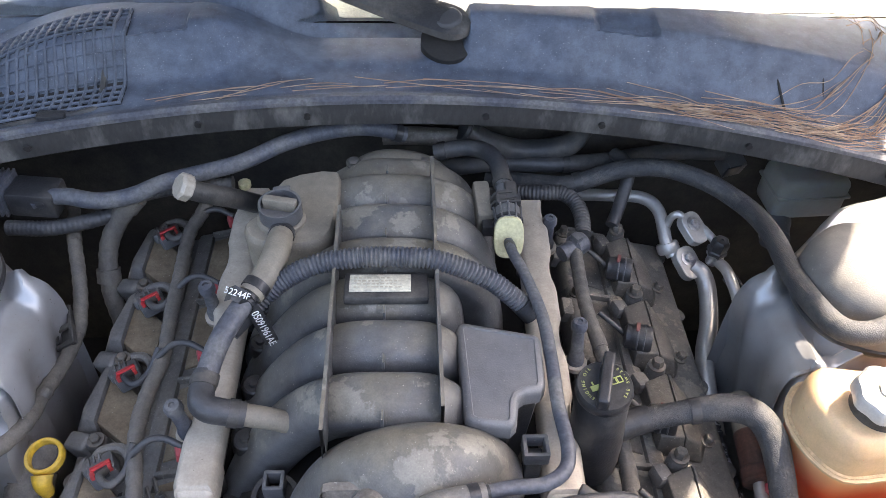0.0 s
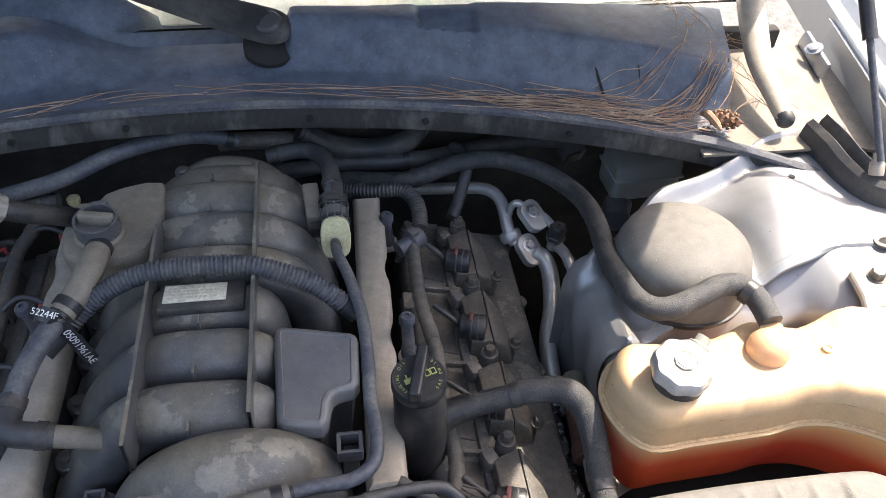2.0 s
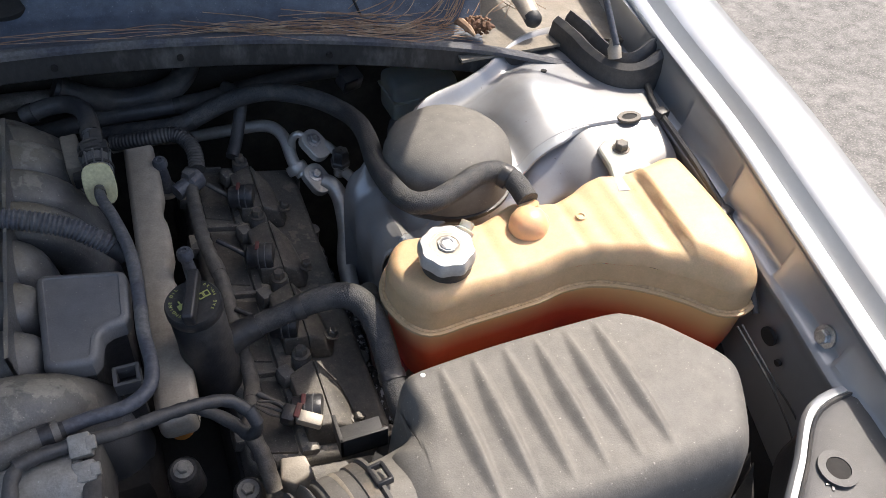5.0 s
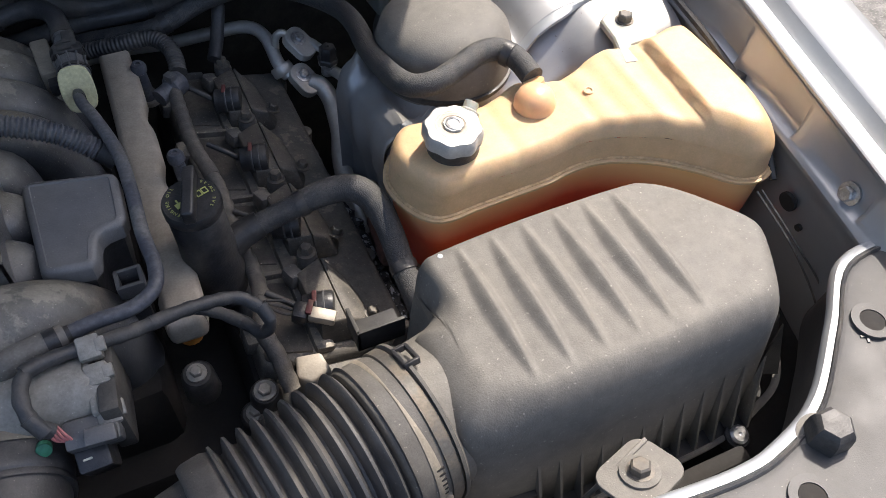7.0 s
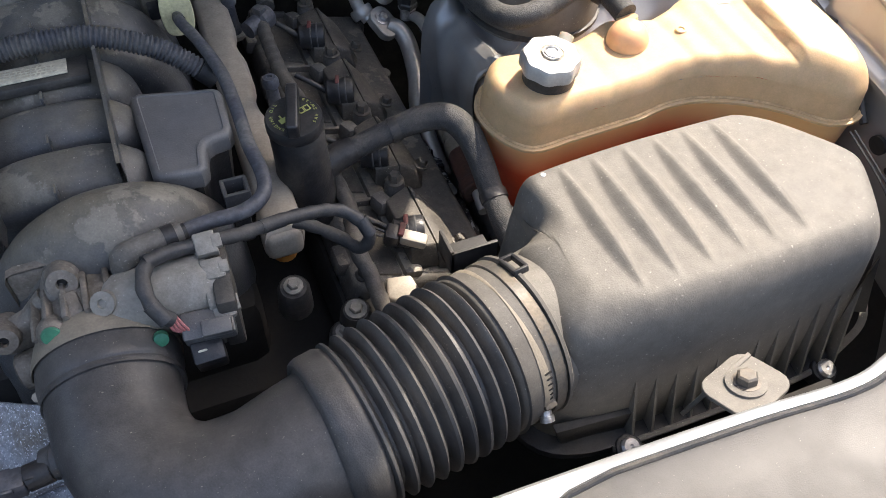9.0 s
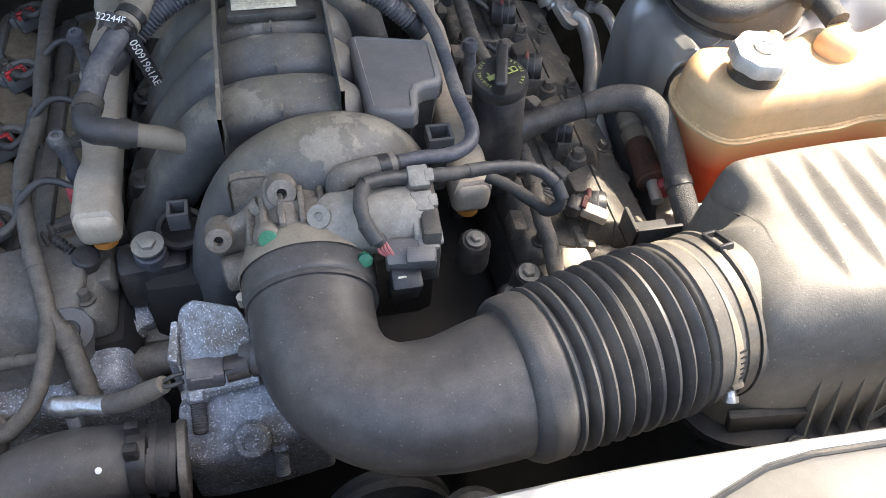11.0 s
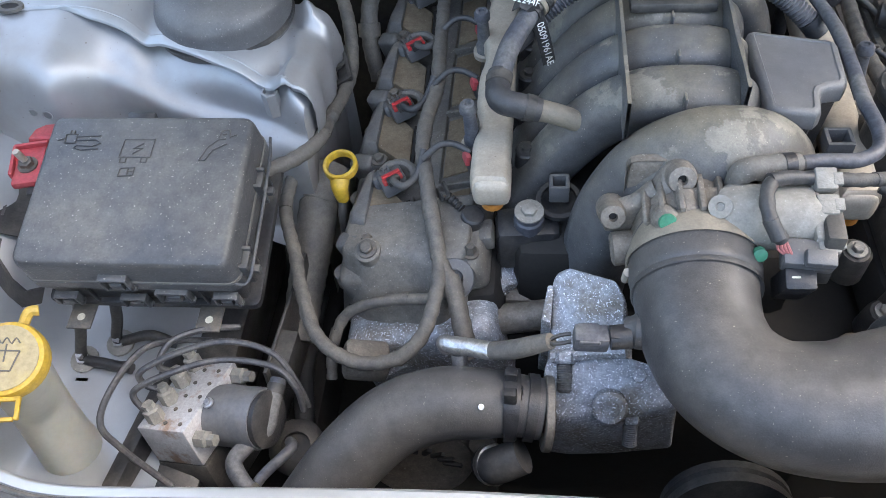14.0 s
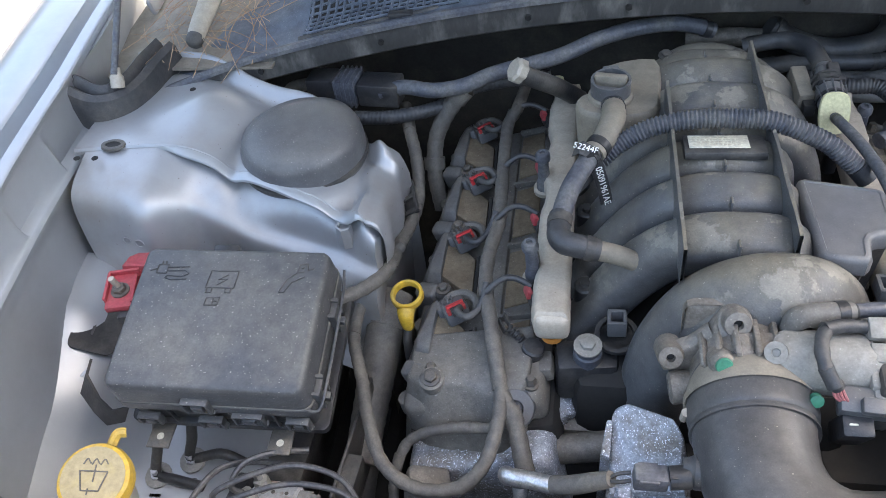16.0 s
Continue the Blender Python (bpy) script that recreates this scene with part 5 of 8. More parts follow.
bm = box((0.036, 0.050, 0.010), pose(-0.702, 0.397, 0.796, 8, 0, 12), 0.003)
box((0.036, 0.004, 0.014), pose(-0.707, 0.421, 0.803, 8, 0, 12), 0.0015, bm)
box((0.004, 0.040, 0.012), pose(-0.720, 0.398, 0.801, 8, 0, 12), 0.0015, bm)
box((0.004, 0.040, 0.012), pose(-0.685, 0.397, 0.801, 8, 0, 12), 0.0015, bm)
part("terminal_block", bm, M_redbox, fuse, "red positive terminal cradle with a stud")
part("terminal_base", box((0.030, 0.036, 0.05), pose(-0.690, 0.388, 0.765, 8, 0, 12), 0.003), M_black, fuse)
cov = [(-0.712, 0.425), (-0.710, 0.442), (-0.700, 0.450), (-0.638, 0.455), (-0.634, 0.448), (-0.634, 0.425)]
part("terminal_cover", stack(cov, [(0.765, 0.001), (0.806, 0.0), (0.811, 0.0015), (0.813, 0.005)]), M_redbox, fuse, "red terminal cover")
part("terminal_stud", bolt((-0.703, 0.395, 0.801), (0, -0.1, 1), 0.008, 0.008, 0.011), M_bolt, fuse)
part("stud_tip", rod((-0.703, 0.395, 0.808), (-0.7045, 0.392, 0.824), 0.0038, 10), M_rail, fuse)

# ---- washer bottle ----
wash = root("washer_bottle", (-0.62, 0.16, 0.55), "milky washer bottle neck with a yellow flip cap", "washer bottle")
WA = (0.18, -0.28, 0.94)
WC = V(-0.617, 0.153, 0.802)
part("neck", tube([(-0.618, 0.151, 0.795), (-0.630, 0.160, 0.75), (-0.644, 0.167, 0.70), (-0.639, 0.157, 0.65), (-0.629, 0.146, 0.60), (-0.622, 0.140, 0.48)], [0.030, 0.0285, 0.028, 0.029, 0.032, 0.036], 28, 6), M_milk, wash)
wc = part("cap", lathe([(0.034, -0.012), (0.0345, 0.0), (0.033, 0.004), (0.0295, 0.0055), (0, 0.006)], WC, WA, 36), M_yellow, wash, "dusty yellow flip cap")
part("cap_face", lathe([(0.0295, 0.0), (0.0295, 0.0012), (0, 0.0016)], WC + V(*WA).normalized() * 0.0056, WA, 36), M_yellowdust, wc)
WR = V(0.12, -1, 0).cross(V(*WA)).normalized() * -1.0
WM = facing(WC + V(*WA).normalized() * 0.0074, WR, V(*WA).cross(WR))
bm = bmesh.new()
for a, b in (((-0.013, 0.006), (0.013, 0.006)), ((-0.013, 0.006), (-0.008, -0.012)), ((0.013, 0.006), (0.008, -0.012)), ((-0.008, -0.012), (0.008, -0.012)), ((0.001, -0.004), (0.001, 0.012)), ((-0.002, -0.016), (-0.002, -0.010))):
    rod(WM @ V(*a, 0), WM @ V(*b, 0), 0.0008, 6, bm)
for k in (-0.008, 0.0, 0.008):
    tube([WM @ V(k - 0.003, 0.012, 0), WM @ V(k, 0.0175, 0), WM @ V(k + 0.004, 0.013, 0)], 0.0007, 6, 4, bm=bm)
part("wash_symbol", bm, M_bolt, wc, "dark moulded wiper symbol")
bm = bmesh.new()
for u, v, w, h in ((0, 0.009, 0.036, 0.004), (0, -0.009, 0.028, 0.004), (-0.016, 0, 0.004, 0.02), (0.016, 0, 0.004, 0.02), (0, 0, 0.003, 0.02)):
    box((w, h, 0.004), pose(-0.612, 0.110, 0.79, 12, 10, 12) @ pose(u, v, 0), 0.001, bm)
part("cap_tab", bm, M_yellow, wc)
part("cap_hinge", tube([(-0.618, 0.185, 0.80), (-0.613, 0.199, 0.808), (-0.606, 0.203, 0.806)], 0.005, 8), M_yellow, wc)

# ==== engine ====
def valve_cover(sx, name):
    m = pose(sx * 0.288, 0.58, 0.685, 0, sx * 13, 0)
    skin = M_cover if sx < 0 else M_coverdark
    th = root(name, (sx * 0.29, 0.58, 0.6), "dusty grey valve cover along a cylinder bank" if sx < 0 else "grimy dark valve cover along a cylinder bank", "valve cover", "valve covers")
    bm = box((0.165, 0.50, 0.05), m, 0.012, seg=3)
    part("cover", bm, skin, th)
    # skirt in the same near-black, shade painted under the cover
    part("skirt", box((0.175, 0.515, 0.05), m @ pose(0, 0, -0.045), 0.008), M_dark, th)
    part("inner_ridge", box((0.022, 0.49, 0.014), m @ pose(-sx * 0.018, 0, 0.024), 0.005), skin, th)
    for y in (-0.235, -0.12, 0.0, 0.12, 0.235):
        part("cover_bolt", bolt(m @ V(-sx * 0.072, y, 0.026), (0, 0, 1), 0.006, 0.012, 0.009), M_bolt, th)
        part("bolt_boss", lathe([(0.012, -0.02), (0.011, 0.0), (0.009, 0.001)], m @ V(sx * 0.078, y * 0.98, 0.018), (sx * 0.2, 0, 1), 14), skin, th)
    if sx > 0:
        part("front_face", box((0.15, 0.05, 0.11), m @ pose(0, -0.245, -0.045, 18, 0, 0), 0.02, seg=3), skin, th)
    else:
        part("front_face", prism([(-0.366, 0.356, 0.716), (-0.338, 0.340, 0.722), (-0.300, 0.346, 0.728), (-0.254, 0.322, 0.726), (-0.226, 0.345, 0.738), (-0.222, 0.42, 0.742), (-0.366, 0.42, 0.716)],
                                 [(-0.378, 0.338, 0.612), (-0.345, 0.300, 0.612), (-0.300, 0.288, 0.628), (-0.256, 0.290, 0.655), (-0.228, 0.315, 0.66), (-0.222, 0.42, 0.64), (-0.378, 0.42, 0.60)], 0.007, 3), skin, th, "sloping dusty front of the cover")
        part("cam_plug", lathe([(0.024, -0.02), (0.024, 0.006), (0.021, 0.010), (0.010, 0.011), (0.009, 0.006), (0, 0.006)], (-0.243, 0.327, 0.708), (0.25, -0.7, 0.65), 26), M_grey, th, "round grey end plug")
        part("front_lug", lathe([(0.015, -0.03), (0.0145, 0.004), (0.011, 0.006)], (-0.334, 0.348, 0.722), (-0.1, -0.25, 1), 18), skin, th)
        part("lug_bolt", bolt((-0.334, 0.346, 0.729), (-0.1, -0.25, 1), 0.0075, 0.007, 0.011), M_bolt, th)
    for y in frange(-0.2, 0.2, 5):
        part("edge_lug", box((0.02, 0.03, 0.02), m @ pose(-sx * 0.082, y, 0.012), 0.004), skin, th)
    # dust-filled pockets beside the fuel rail, with their webs
    for k, y in enumerate((-0.19, -0.065, 0.06, 0.185)):
        pk = [(-0.017, -0.052), (0.017, -0.046), (0.017, 0.05), (-0.017, 0.044)]
        pm = m @ pose(-sx * 0.048, y, 0)
        part("dusty_pocket", prism([pm @ V(u * -sx, v, 0.0275) for u, v in pk], [pm @ V(u * -sx, v, 0.01) for u, v in pk], 0.0012), (M_dustbrown if sx < 0 else M_coildark), th, "pocket full of brown dust")
        part("web", box((0.042, 0.006, 0.014), pm @ pose(0, 0.056, 0.026), 0.002), skin, th)
    if sx < 0:
        part("front_post", lathe([(0.013, -0.03), (0.013, 0.012), (0.011, 0.014), (0, 0.0145)], (-0.226, 0.388, 0.728), (0.25, -0.1, 1), 20), M_black, th)
        part("tree_clip", tube([(-0.236, 0.396, 0.738), (-0.245, 0.404, 0.742), (-0.252, 0.410, 0.744)], 0.0042, 8, 4, wave=(0.005, 0.0012)), M_black, th)
        for dx in (-0.006, 0.004):
            part("clip_wing", box((0.003, 0.018, 0.006), pose(-0.257 + dx * 0.5, 0.414 + dx, 0.748, 0, 20, 25), 0.001), M_black, th)
    return th


valve_cover(-1, "valve_cover")
valve_cover(1, "valve_cover")


def coil_left(c):
    """A coil under a skewed dusty plate, with a faceted outer wedge; its plug stands at c."""
    x, y, z = c
    q = lambda u, v, w: V(x + u, y + v, z + w)
    th = root("ignition_coil", c, "dusty ignition coil with a red-locked plug", "ignition coil", "ignition coils")
    pl = [(-0.027, 0.020), (-0.028, -0.054), (0.014, -0.086), (0.012, -0.020)]
    part("plate", prism([q(u, v, -0.008 - 0.1 * (u + 0.027)) for u, v in pl], [q(u, v, -0.03) for u, v in pl], 0.0015), M_dustbrown, th, "plate under thick brown dust")
    part("gap", prism([q(0.0135, -0.018, -0.0095), q(0.0155, -0.088, -0.0095), q(0.0195, -0.090, -0.0095), q(0.0175, -0.016, -0.0095)], [q(0.0135, -0.018, -0.03), q(0.0155, -0.088, -0.03), q(0.0195, -0.090, -0.03), q(0.0175, -0.016, -0.03)], 0), M_dark, th)
    part("inner_lip", prism([q(0.019, -0.014, -0.005), q(0.021, -0.092, -0.005), q(0.0245, -0.092, -0.006), q(0.0225, -0.014, -0.006)], [q(0.019, -0.014, -0.03), q(0.021, -0.092, -0.03), q(0.027, -0.092, -0.03), q(0.025, -0.014, -0.03)], 0.001), M_cover, th)
    top = [q(-0.0265, 0.024, 0.002), q(-0.034, 0.014, 0.001), q(-0.045, -0.036, -0.002), q(-0.044, -0.050, -0.003), q(-0.0275, -0.058, 0.0)]
    mid = [q(-0.026, 0.036, -0.04), q(-0.049, 0.032, -0.030), q(-0.058, -0.050, -0.034), q(-0.055, -0.066, -0.036), q(-0.026, -0.070, -0.04)]
    part("outer_wedge", prism(top, mid, 0.003), M_wedge, th, "faceted grey wedge")
    bm = box((0.030, 0.022, 0.034), Matrix.Translation(q(-0.041, -0.074, -0.026)) @ pose(0, 0, 0, 10, -12, -20), 0.006, seg=3)
    box((0.022, 0.020, 0.03), Matrix.Translation(q(-0.022, -0.076, -0.022)) @ pose(0, 0, 0, 10, -8, -20), 0.006, bm, 3)
    part("bolt_lug", bm, M_wedge, th)
    part("coil_bolt", bolt(q(-0.022, -0.078, -0.008), (-0.1, -0.1, 1), 0.0062, 0.007, 0.0095), M_bolt, th)
    # plug, its socket collar and the lock
    pm = Matrix.Translation(q(-0.004, 0.004, 0.0)) @ pose(0, 0, 0, -16, -10, 28)
    bm = box((0.030, 0.030, 0.022), pm, 0.004)
    box((0.018, 0.020, 0.026), pm @ pose(-0.012, 0.014, -0.004), 0.004, bm)
    for k in (-0.010, -0.004, 0.002):
        box((0.0022, 0.012, 0.004), pm @ pose(k, 0.010, 0.0115), 0.0006, bm)
    part("plug", bm, M_grey, th)
    bm = box((0.022, 0.0055, 0.006), pm @ pose(0.001, -0.005, 0.011), 0.001)
    for k in (-0.0105, 0.0115):
        box((0.0048, 0.009, 0.006), pm @ pose(k * 0.85, -0.0115, 0.0095), 0.001, bm)
    part("lock_tab", bm, M_red, th, "red lock tab")
    part("latch", box((0.014, 0.012, 0.008), pm @ pose(0.0005, -0.013, 0.008), 0.0015), M_black, th)
    part("socket_collar", tube([q(-0.022, 0.018, -0.004), q(-0.012, 0.028, 0.0), q(0.006, 0.030, 0.002), q(0.018, 0.020, 0.002), q(0.020, 0.006, 0.0)], [0.004, 0.0055, 0.006, 0.0055, 0.004], 8, 5), M_cover, th)
    return th


def coil_right(c):
    """A coil beside its tall hex bolt at c; the plug points inboard."""
    x, y, z = c
    q = lambda u, v, w: V(x + u, y + v, z + w)
    th = root("ignition_coil", c, "dark ignition coil bolted to the valve cover", "ignition coil", "ignition coils")
    top = [q(-0.019, -0.022, -0.002), q(0.010, -0.010, -0.001), q(0.011, -0.096, -0.004), q(-0.016, -0.094, -0.004)]
    bot = [q(-0.022, -0.016, -0.034), q(0.012, -0.004, -0.034), q(0.013, -0.104, -0.034), q(-0.018, -0.100, -0.034)]
    part("body", prism(top, bot, 0.002), M_coildark, th, "housing under brown dust")
    top = [q(0.0105, -0.011, 0.0), q(0.013, -0.012, 0.0), q(0.030, -0.040, -0.012), q(0.036, -0.086, -0.016), q(0.030, -0.100, -0.014), q(0.0115, -0.097, -0.003)]
    bot = [q(0.0105, -0.004, -0.04), q(0.016, -0.004, -0.04), q(0.038, -0.036, -0.04), q(0.044, -0.09, -0.04), q(0.036, -0.108, -0.04), q(0.0115, -0.104, -0.04)]
    part("outer_wedge", prism(top, bot, 0.003), M_coildark, th)
    part("bolt_post", lathe([(0.0125, -0.03), (0.0115, -0.006), (0.010, 0.0)], q(0, 0, 0), (0.02, 0, 1), 16), M_coverdark, th)
    part("coil_bolt", bolt(q(0, 0, 0), (0.02, 0, 1), 0.0072, 0.011, 0.0105), M_bolt, th)
    part("front_bolt", bolt(q(0.040, -0.092, -0.018), (0.3, 0, 1), 0.0062, 0.009, 0.009), M_bolt, th)
    a, ax = q(0.004, -0.080, 0.002), V(-0.8, 0.25, -0.05)
    part("plug", lathe([(0.0, 0), (0.0145, 0.0), (0.016, 0.003), (0.016, 0.022), (0.0145, 0.024), (0.0145, 0.031), (0.010, 0.034), (0, 0.034)], a, ax, 18, lobes=9, depth=0.05), M_black, th)
    for k in (0.008, 0.016):
        part("plug_ring", lathe([(0.0165, 0), (0.0175, 0.001), (0.0165, 0.003)], a + ax.normalized() * k, ax, 18), M_grey, th)
    part("lock_tab", box((0.005, 0.013, 0.005), Matrix.Translation(q(-0.014, -0.072, 0.0165)) @ pose(0, 0, 0, 10, 0, -18), 0.001), M_dullred, th, "dull red lock tab")
    part("rear_lug", box((0.018, 0.022, 0.02), Matrix.Translation(q(-0.022, -0.016, -0.012)) @ pose(0, 0, 0, 0, 10, 20), 0.005), M_coverdark, th)
    return th


COIL_L = [(-0.316, 0.797, 0.736), (-0.313, 0.674, 0.738), (-0.320, 0.570, 0.726), (-0.316, 0.445, 0.726)]
COIL_R = [(0.294, 0.800, 0.744), (0.295, 0.683, 0.744), (0.297, 0.566, 0.744), (0.294, 0.444, 0.744)]
for c in COIL_L:
    coil_left(c)
for c in COIL_R:
    coil_right(c)


def loom(name, pts, r, label, mat_=None, rings=0, group="", seg=10, tape=True):
    """A taped wire loom; its wraps are parts of it."""
    th = tagged(link(name, tube(pts, r, seg + 2, wave=(0.016, 0.00035) if tape else None), mat_ or M_loom), label, "wire loom" if "loom" in name or "wire" in name else "hose", group)
    if tape:
        sp = spline(pts, 6)
        for i in range(5, len(sp) - 5, 17):
            a, b = sp[i][0], sp[i + 1][0]
            d = (b - a).normalized() * 0.009
            part("tape_wrap", rod(a - d, a + d, (max(r) if isinstance(r, list) else r) * 1.07, 12), mat_ or M_loom, th)
    return th


def hose(name, pts, r, label, material=None, wave=None, ends=None, seg=14, flat=1.0):
    th = tagged(link(name, tube(pts, r, seg, wave=wave, flat=flat), material or M_rubber), label, "hose")
    if ends is None and not wave and len(pts) > 4:
        ends = (0, -1)
    for i in ends or ():
        a, b = Vector(pts[i]), Vector(pts[i + 1] if i >= 0 else pts[i - 1])
        d = (b - a).normalized()
        rr = (r if not isinstance(r, (list, tuple)) else r[i]) * 1.12
        part("clip", rod(a + d * 0.006, a + d * 0.016, rr, 18), M_black, th)
    return th


# left bank loom and its branches
loom("wire_loom", [(-0.262, 0.852, 0.78), (-0.270, 0.80, 0.778), (-0.281, 0.766, 0.772), (-0.280, 0.680, 0.768), (-0.278, 0.62, 0.766), (-0.276, 0.570, 0.763), (-0.283, 0.52, 0.762), (-0.284, 0.470, 0.760), (-0.275, 0.42, 0.755), (-0.269, 0.391, 0.752), (-0.262, 0.36, 0.742), (-0.256, 0.333, 0.728)], 0.0086, "dusty taped wire loom lying along the valve cover")
for (x, y, z) in COIL_L:
    loom("coil_wire", [(x + 0.006, y + 0.004, z + 0.008), (x + 0.002, y - 0.016, z + 0.022), (x + 0.016, y - 0.028, z + 0.026), (x + 0.030, y - 0.014, z + 0.03), (-0.28, y + 0.008, 0.772)], 0.0042, "looped coil wire in black sheath", M_rubber, group="coil wires", tape=False)
    loom("injector_wire", [(-0.28, y - 0.005, 0.77), (-0.262, y + 0.004, 0.782), (-0.246, y + 0.006, 0.782), (-0.228, y + 0.0, 0.776)], 0.0038, "short injector wire in black sheath", M_rubber, group="injector wires", tape=False)
    th = root("injector_plug", (-0.224, y - 0.002, 0.76), "small injector plug with a faded red tab", "plug", "injector plugs")
    part("shell", box((0.016, 0.022, 0.02), pose(-0.224, y - 0.002, 0.764, 0, 10, 20), 0.002), M_black, th)
    part("tab", box((0.006, 0.016, 0.012), pose(-0.232, y - 0.004, 0.772, 0, 10, 20), 0.001), M_redbox, th)


def injector_post(top, foot, name="test_nipple"):
    a, b = Vector(foot), Vector(top)
    th = root(name, foot, "grey plastic nipple standing on a banjo collar", "nipple", "nipples by the fuel rails")
    ax, L = b - a, (b - a).length
    part("stem", lathe([(0.010, 0), (0.010, L * 0.25), (0.008, L * 0.3), (0.0068, L * 0.8), (0.0068, L * 0.82)], a, ax, 16), M_hose, th)
    part("knob", lathe([(0.0068, 0), (0.0095, 0.003), (0.0095, 0.010), (0.007, 0.014), (0.0035, 0.0145), (0.003, 0.012), (0, 0.012)], a + ax * 0.82, ax, 16), M_hose, th)
    part("collar", lathe([(0.014, -0.003), (0.014, 0.003), (0.010, 0.004)], a + ax * 0.06, ax, 18), M_rail, th)


injector_post((-0.223, 0.614, 0.836), (-0.222, 0.625, 0.768))
injector_post((-0.229, 0.455, 0.834), (-0.226, 0.467, 0.762))
injector_post((0.190, 0.768, 0.796), (0.192, 0.775, 0.735))
injector_post((0.196, 0.575, 0.815), (0.20, 0.57, 0.74))


# ---- fuel rails ----
def fuel_rail(pts, sx, label):
    th = root("fuel_rail", pts[0], label, "fuel rail", "fuel rails")
    (x0, y0, z0), (x1, y1, z1) = pts
    plan = []
    n = 40
    for i in range(n + 1):
        t = i / n
        bite = 0.005 * (max(0, math.sin(t * 2 * math.pi * 4 + 0.5)) ** 0.7)
        plan.append((x0 + (x1 - x0) * t + sx * (0.0225 - bite), y0 + (y1 - y0) * t))
    for i in range(n, -1, -1):
        t = i / n
        plan.append((x0 + (x1 - x0) * t - sx * 0.0185, y0 + (y1 - y0) * t))
    z = lambda x, y: z0 + (z1 - z0) * (y - y0) / (y1 - y0)
    bm = stack(plan, [(-0.034, 0.004), (-0.02, 0.0), (-0.006, 0.0), (0.0, 0.003), (0.0025, 0.007)], z)
    part("rail_body", bm, M_rail, th)
    part("end_block", box((0.040, 0.05, 0.036), pose(x1, y1 + 0.020, z1 - 0.018), 0.010, seg=3), M_rail, th)
    for t in (0.1, 0.36, 0.62, 0.88):
        part("injector", rod((x0 + (x1 - x0) * t, y0 + (y1 - y0) * t, z0 - 0.1), (x0 + (x1 - x0) * t, y0 + (y1 - y0) * t, z0 - 0.03), 0.010, 14), M_black, th)
    part("seal_ring", lathe([(0.012, 0), (0.012, 0.008)], (x1, y1 + 0.012, z1 - 0.045), seg=16), M_orange, th)
    return th


frl = fuel_rail([(-0.198, 0.825, 0.803), (-0.203, 0.385, 0.792)], -1, "stained metal fuel rail with a bare end")
part("rail_knob", lathe([(0.006, 0), (0.0085, 0.004), (0.0085, 0.01), (0, 0.014)], (-0.212, 0.822, 0.804), seg=14), M_cream, frl)
fuel_rail([(0.166, 0.815, 0.79), (0.155, 0.378, 0.785)], 1, "stained metal fuel rail beside the oil filler")

# ---- breather canister, hose and tag ----
can = root("breather_canister", (-0.13, 0.70, 0.83), "dusty brown breather canister with a twist cap", "breather")
CAN = [(-0.150, 0.758), (-0.082, 0.774), (-0.080, 0.70), (-0.088, 0.655), (-0.125, 0.640), (-0.168, 0.648), (-0.184, 0.668), (-0.180, 0.688), (-0.160, 0.705)]
part("plate", stack(smooth_ring(CAN, 3), [(0.80, 0.004), (0.862, 0.0), (0.868, 0.001), (0.872, 0.004), (0.873, 0.009)]), M_tan, can)
part("cap_base", lathe([(0.028, 0), (0.0275, 0.004), (0.025, 0.006)], (-0.142, 0.682, 0.8725), seg=28), M_tan, can)
part("cap_ring", lathe([(0.0245, 0), (0.0245, 0.022), (0.0215, 0.022), (0.0215, 0.012), (0, 0.012)], (-0.142, 0.684, 0.876), (0, -0.05, 1), 28), M_grey, can)
part("cap_bar", box((0.040, 0.011, 0.016), pose(-0.142, 0.686, 0.894, 0, 0, -12), 0.003), M_tan, can)
part("cap_lug", box((0.02, 0.008, 0.012), pose(-0.142, 0.708, 0.894, 0, 0, 10), 0.002), M_grey, can)
hose("breather_hose", [(-0.160, 0.567, 0.876), (-0.166, 0.556, 0.874), (-0.184, 0.518, 0.866), (-0.193, 0.488, 0.858), (-0.197, 0.462, 0.850)], 0.0112, "black breather hose curving forward to its elbow", M_hose, seg=16)
hose("breather_boot", [(-0.139, 0.664, 0.872), (-0.139, 0.64, 0.880), (-0.140, 0.615, 0.884), (-0.148, 0.588, 0.880), (-0.162, 0.562, 0.875)], [0.0135, 0.0145, 0.0145, 0.0145, 0.0135], "tan rubber boot between the twist cap and the hose", M_tan, seg=16)
elb = hose("breather_elbow", [(-0.197, 0.478, 0.855), (-0.1975, 0.458, 0.852), (-0.196, 0.447, 0.851), (-0.190, 0.4405, 0.849), (-0.178, 0.438, 0.847), (-0.155, 0.4385, 0.840)], [0.0118, 0.0128, 0.0134, 0.0134, 0.0130, 0.0126], "rubber elbow plugged into the intake manifold", M_rubber, seg=16)
part("sleeve", tube([(-0.160, 0.4383, 0.8415), (-0.158, 0.4384, 0.841), (-0.130, 0.4395, 0.831), (-0.106, 0.442, 0.814)], [0.0105, 0.0112, 0.0108, 0.0104], 16), M_tan, elb, "tan sleeve at the manifold")
tag = root("hose_tag", (-0.15, 0.54, 0.86), "black paper tag with white characters looped round the hose", "tag")
TG = [V(-0.184, 0.556, 0.884), V(-0.176, 0.552, 0.8915), V(-0.165, 0.548, 0.888), V(-0.157, 0.5475, 0.866), V(-0.151, 0.549, 0.842), V(-0.145, 0.551, 0.812)]
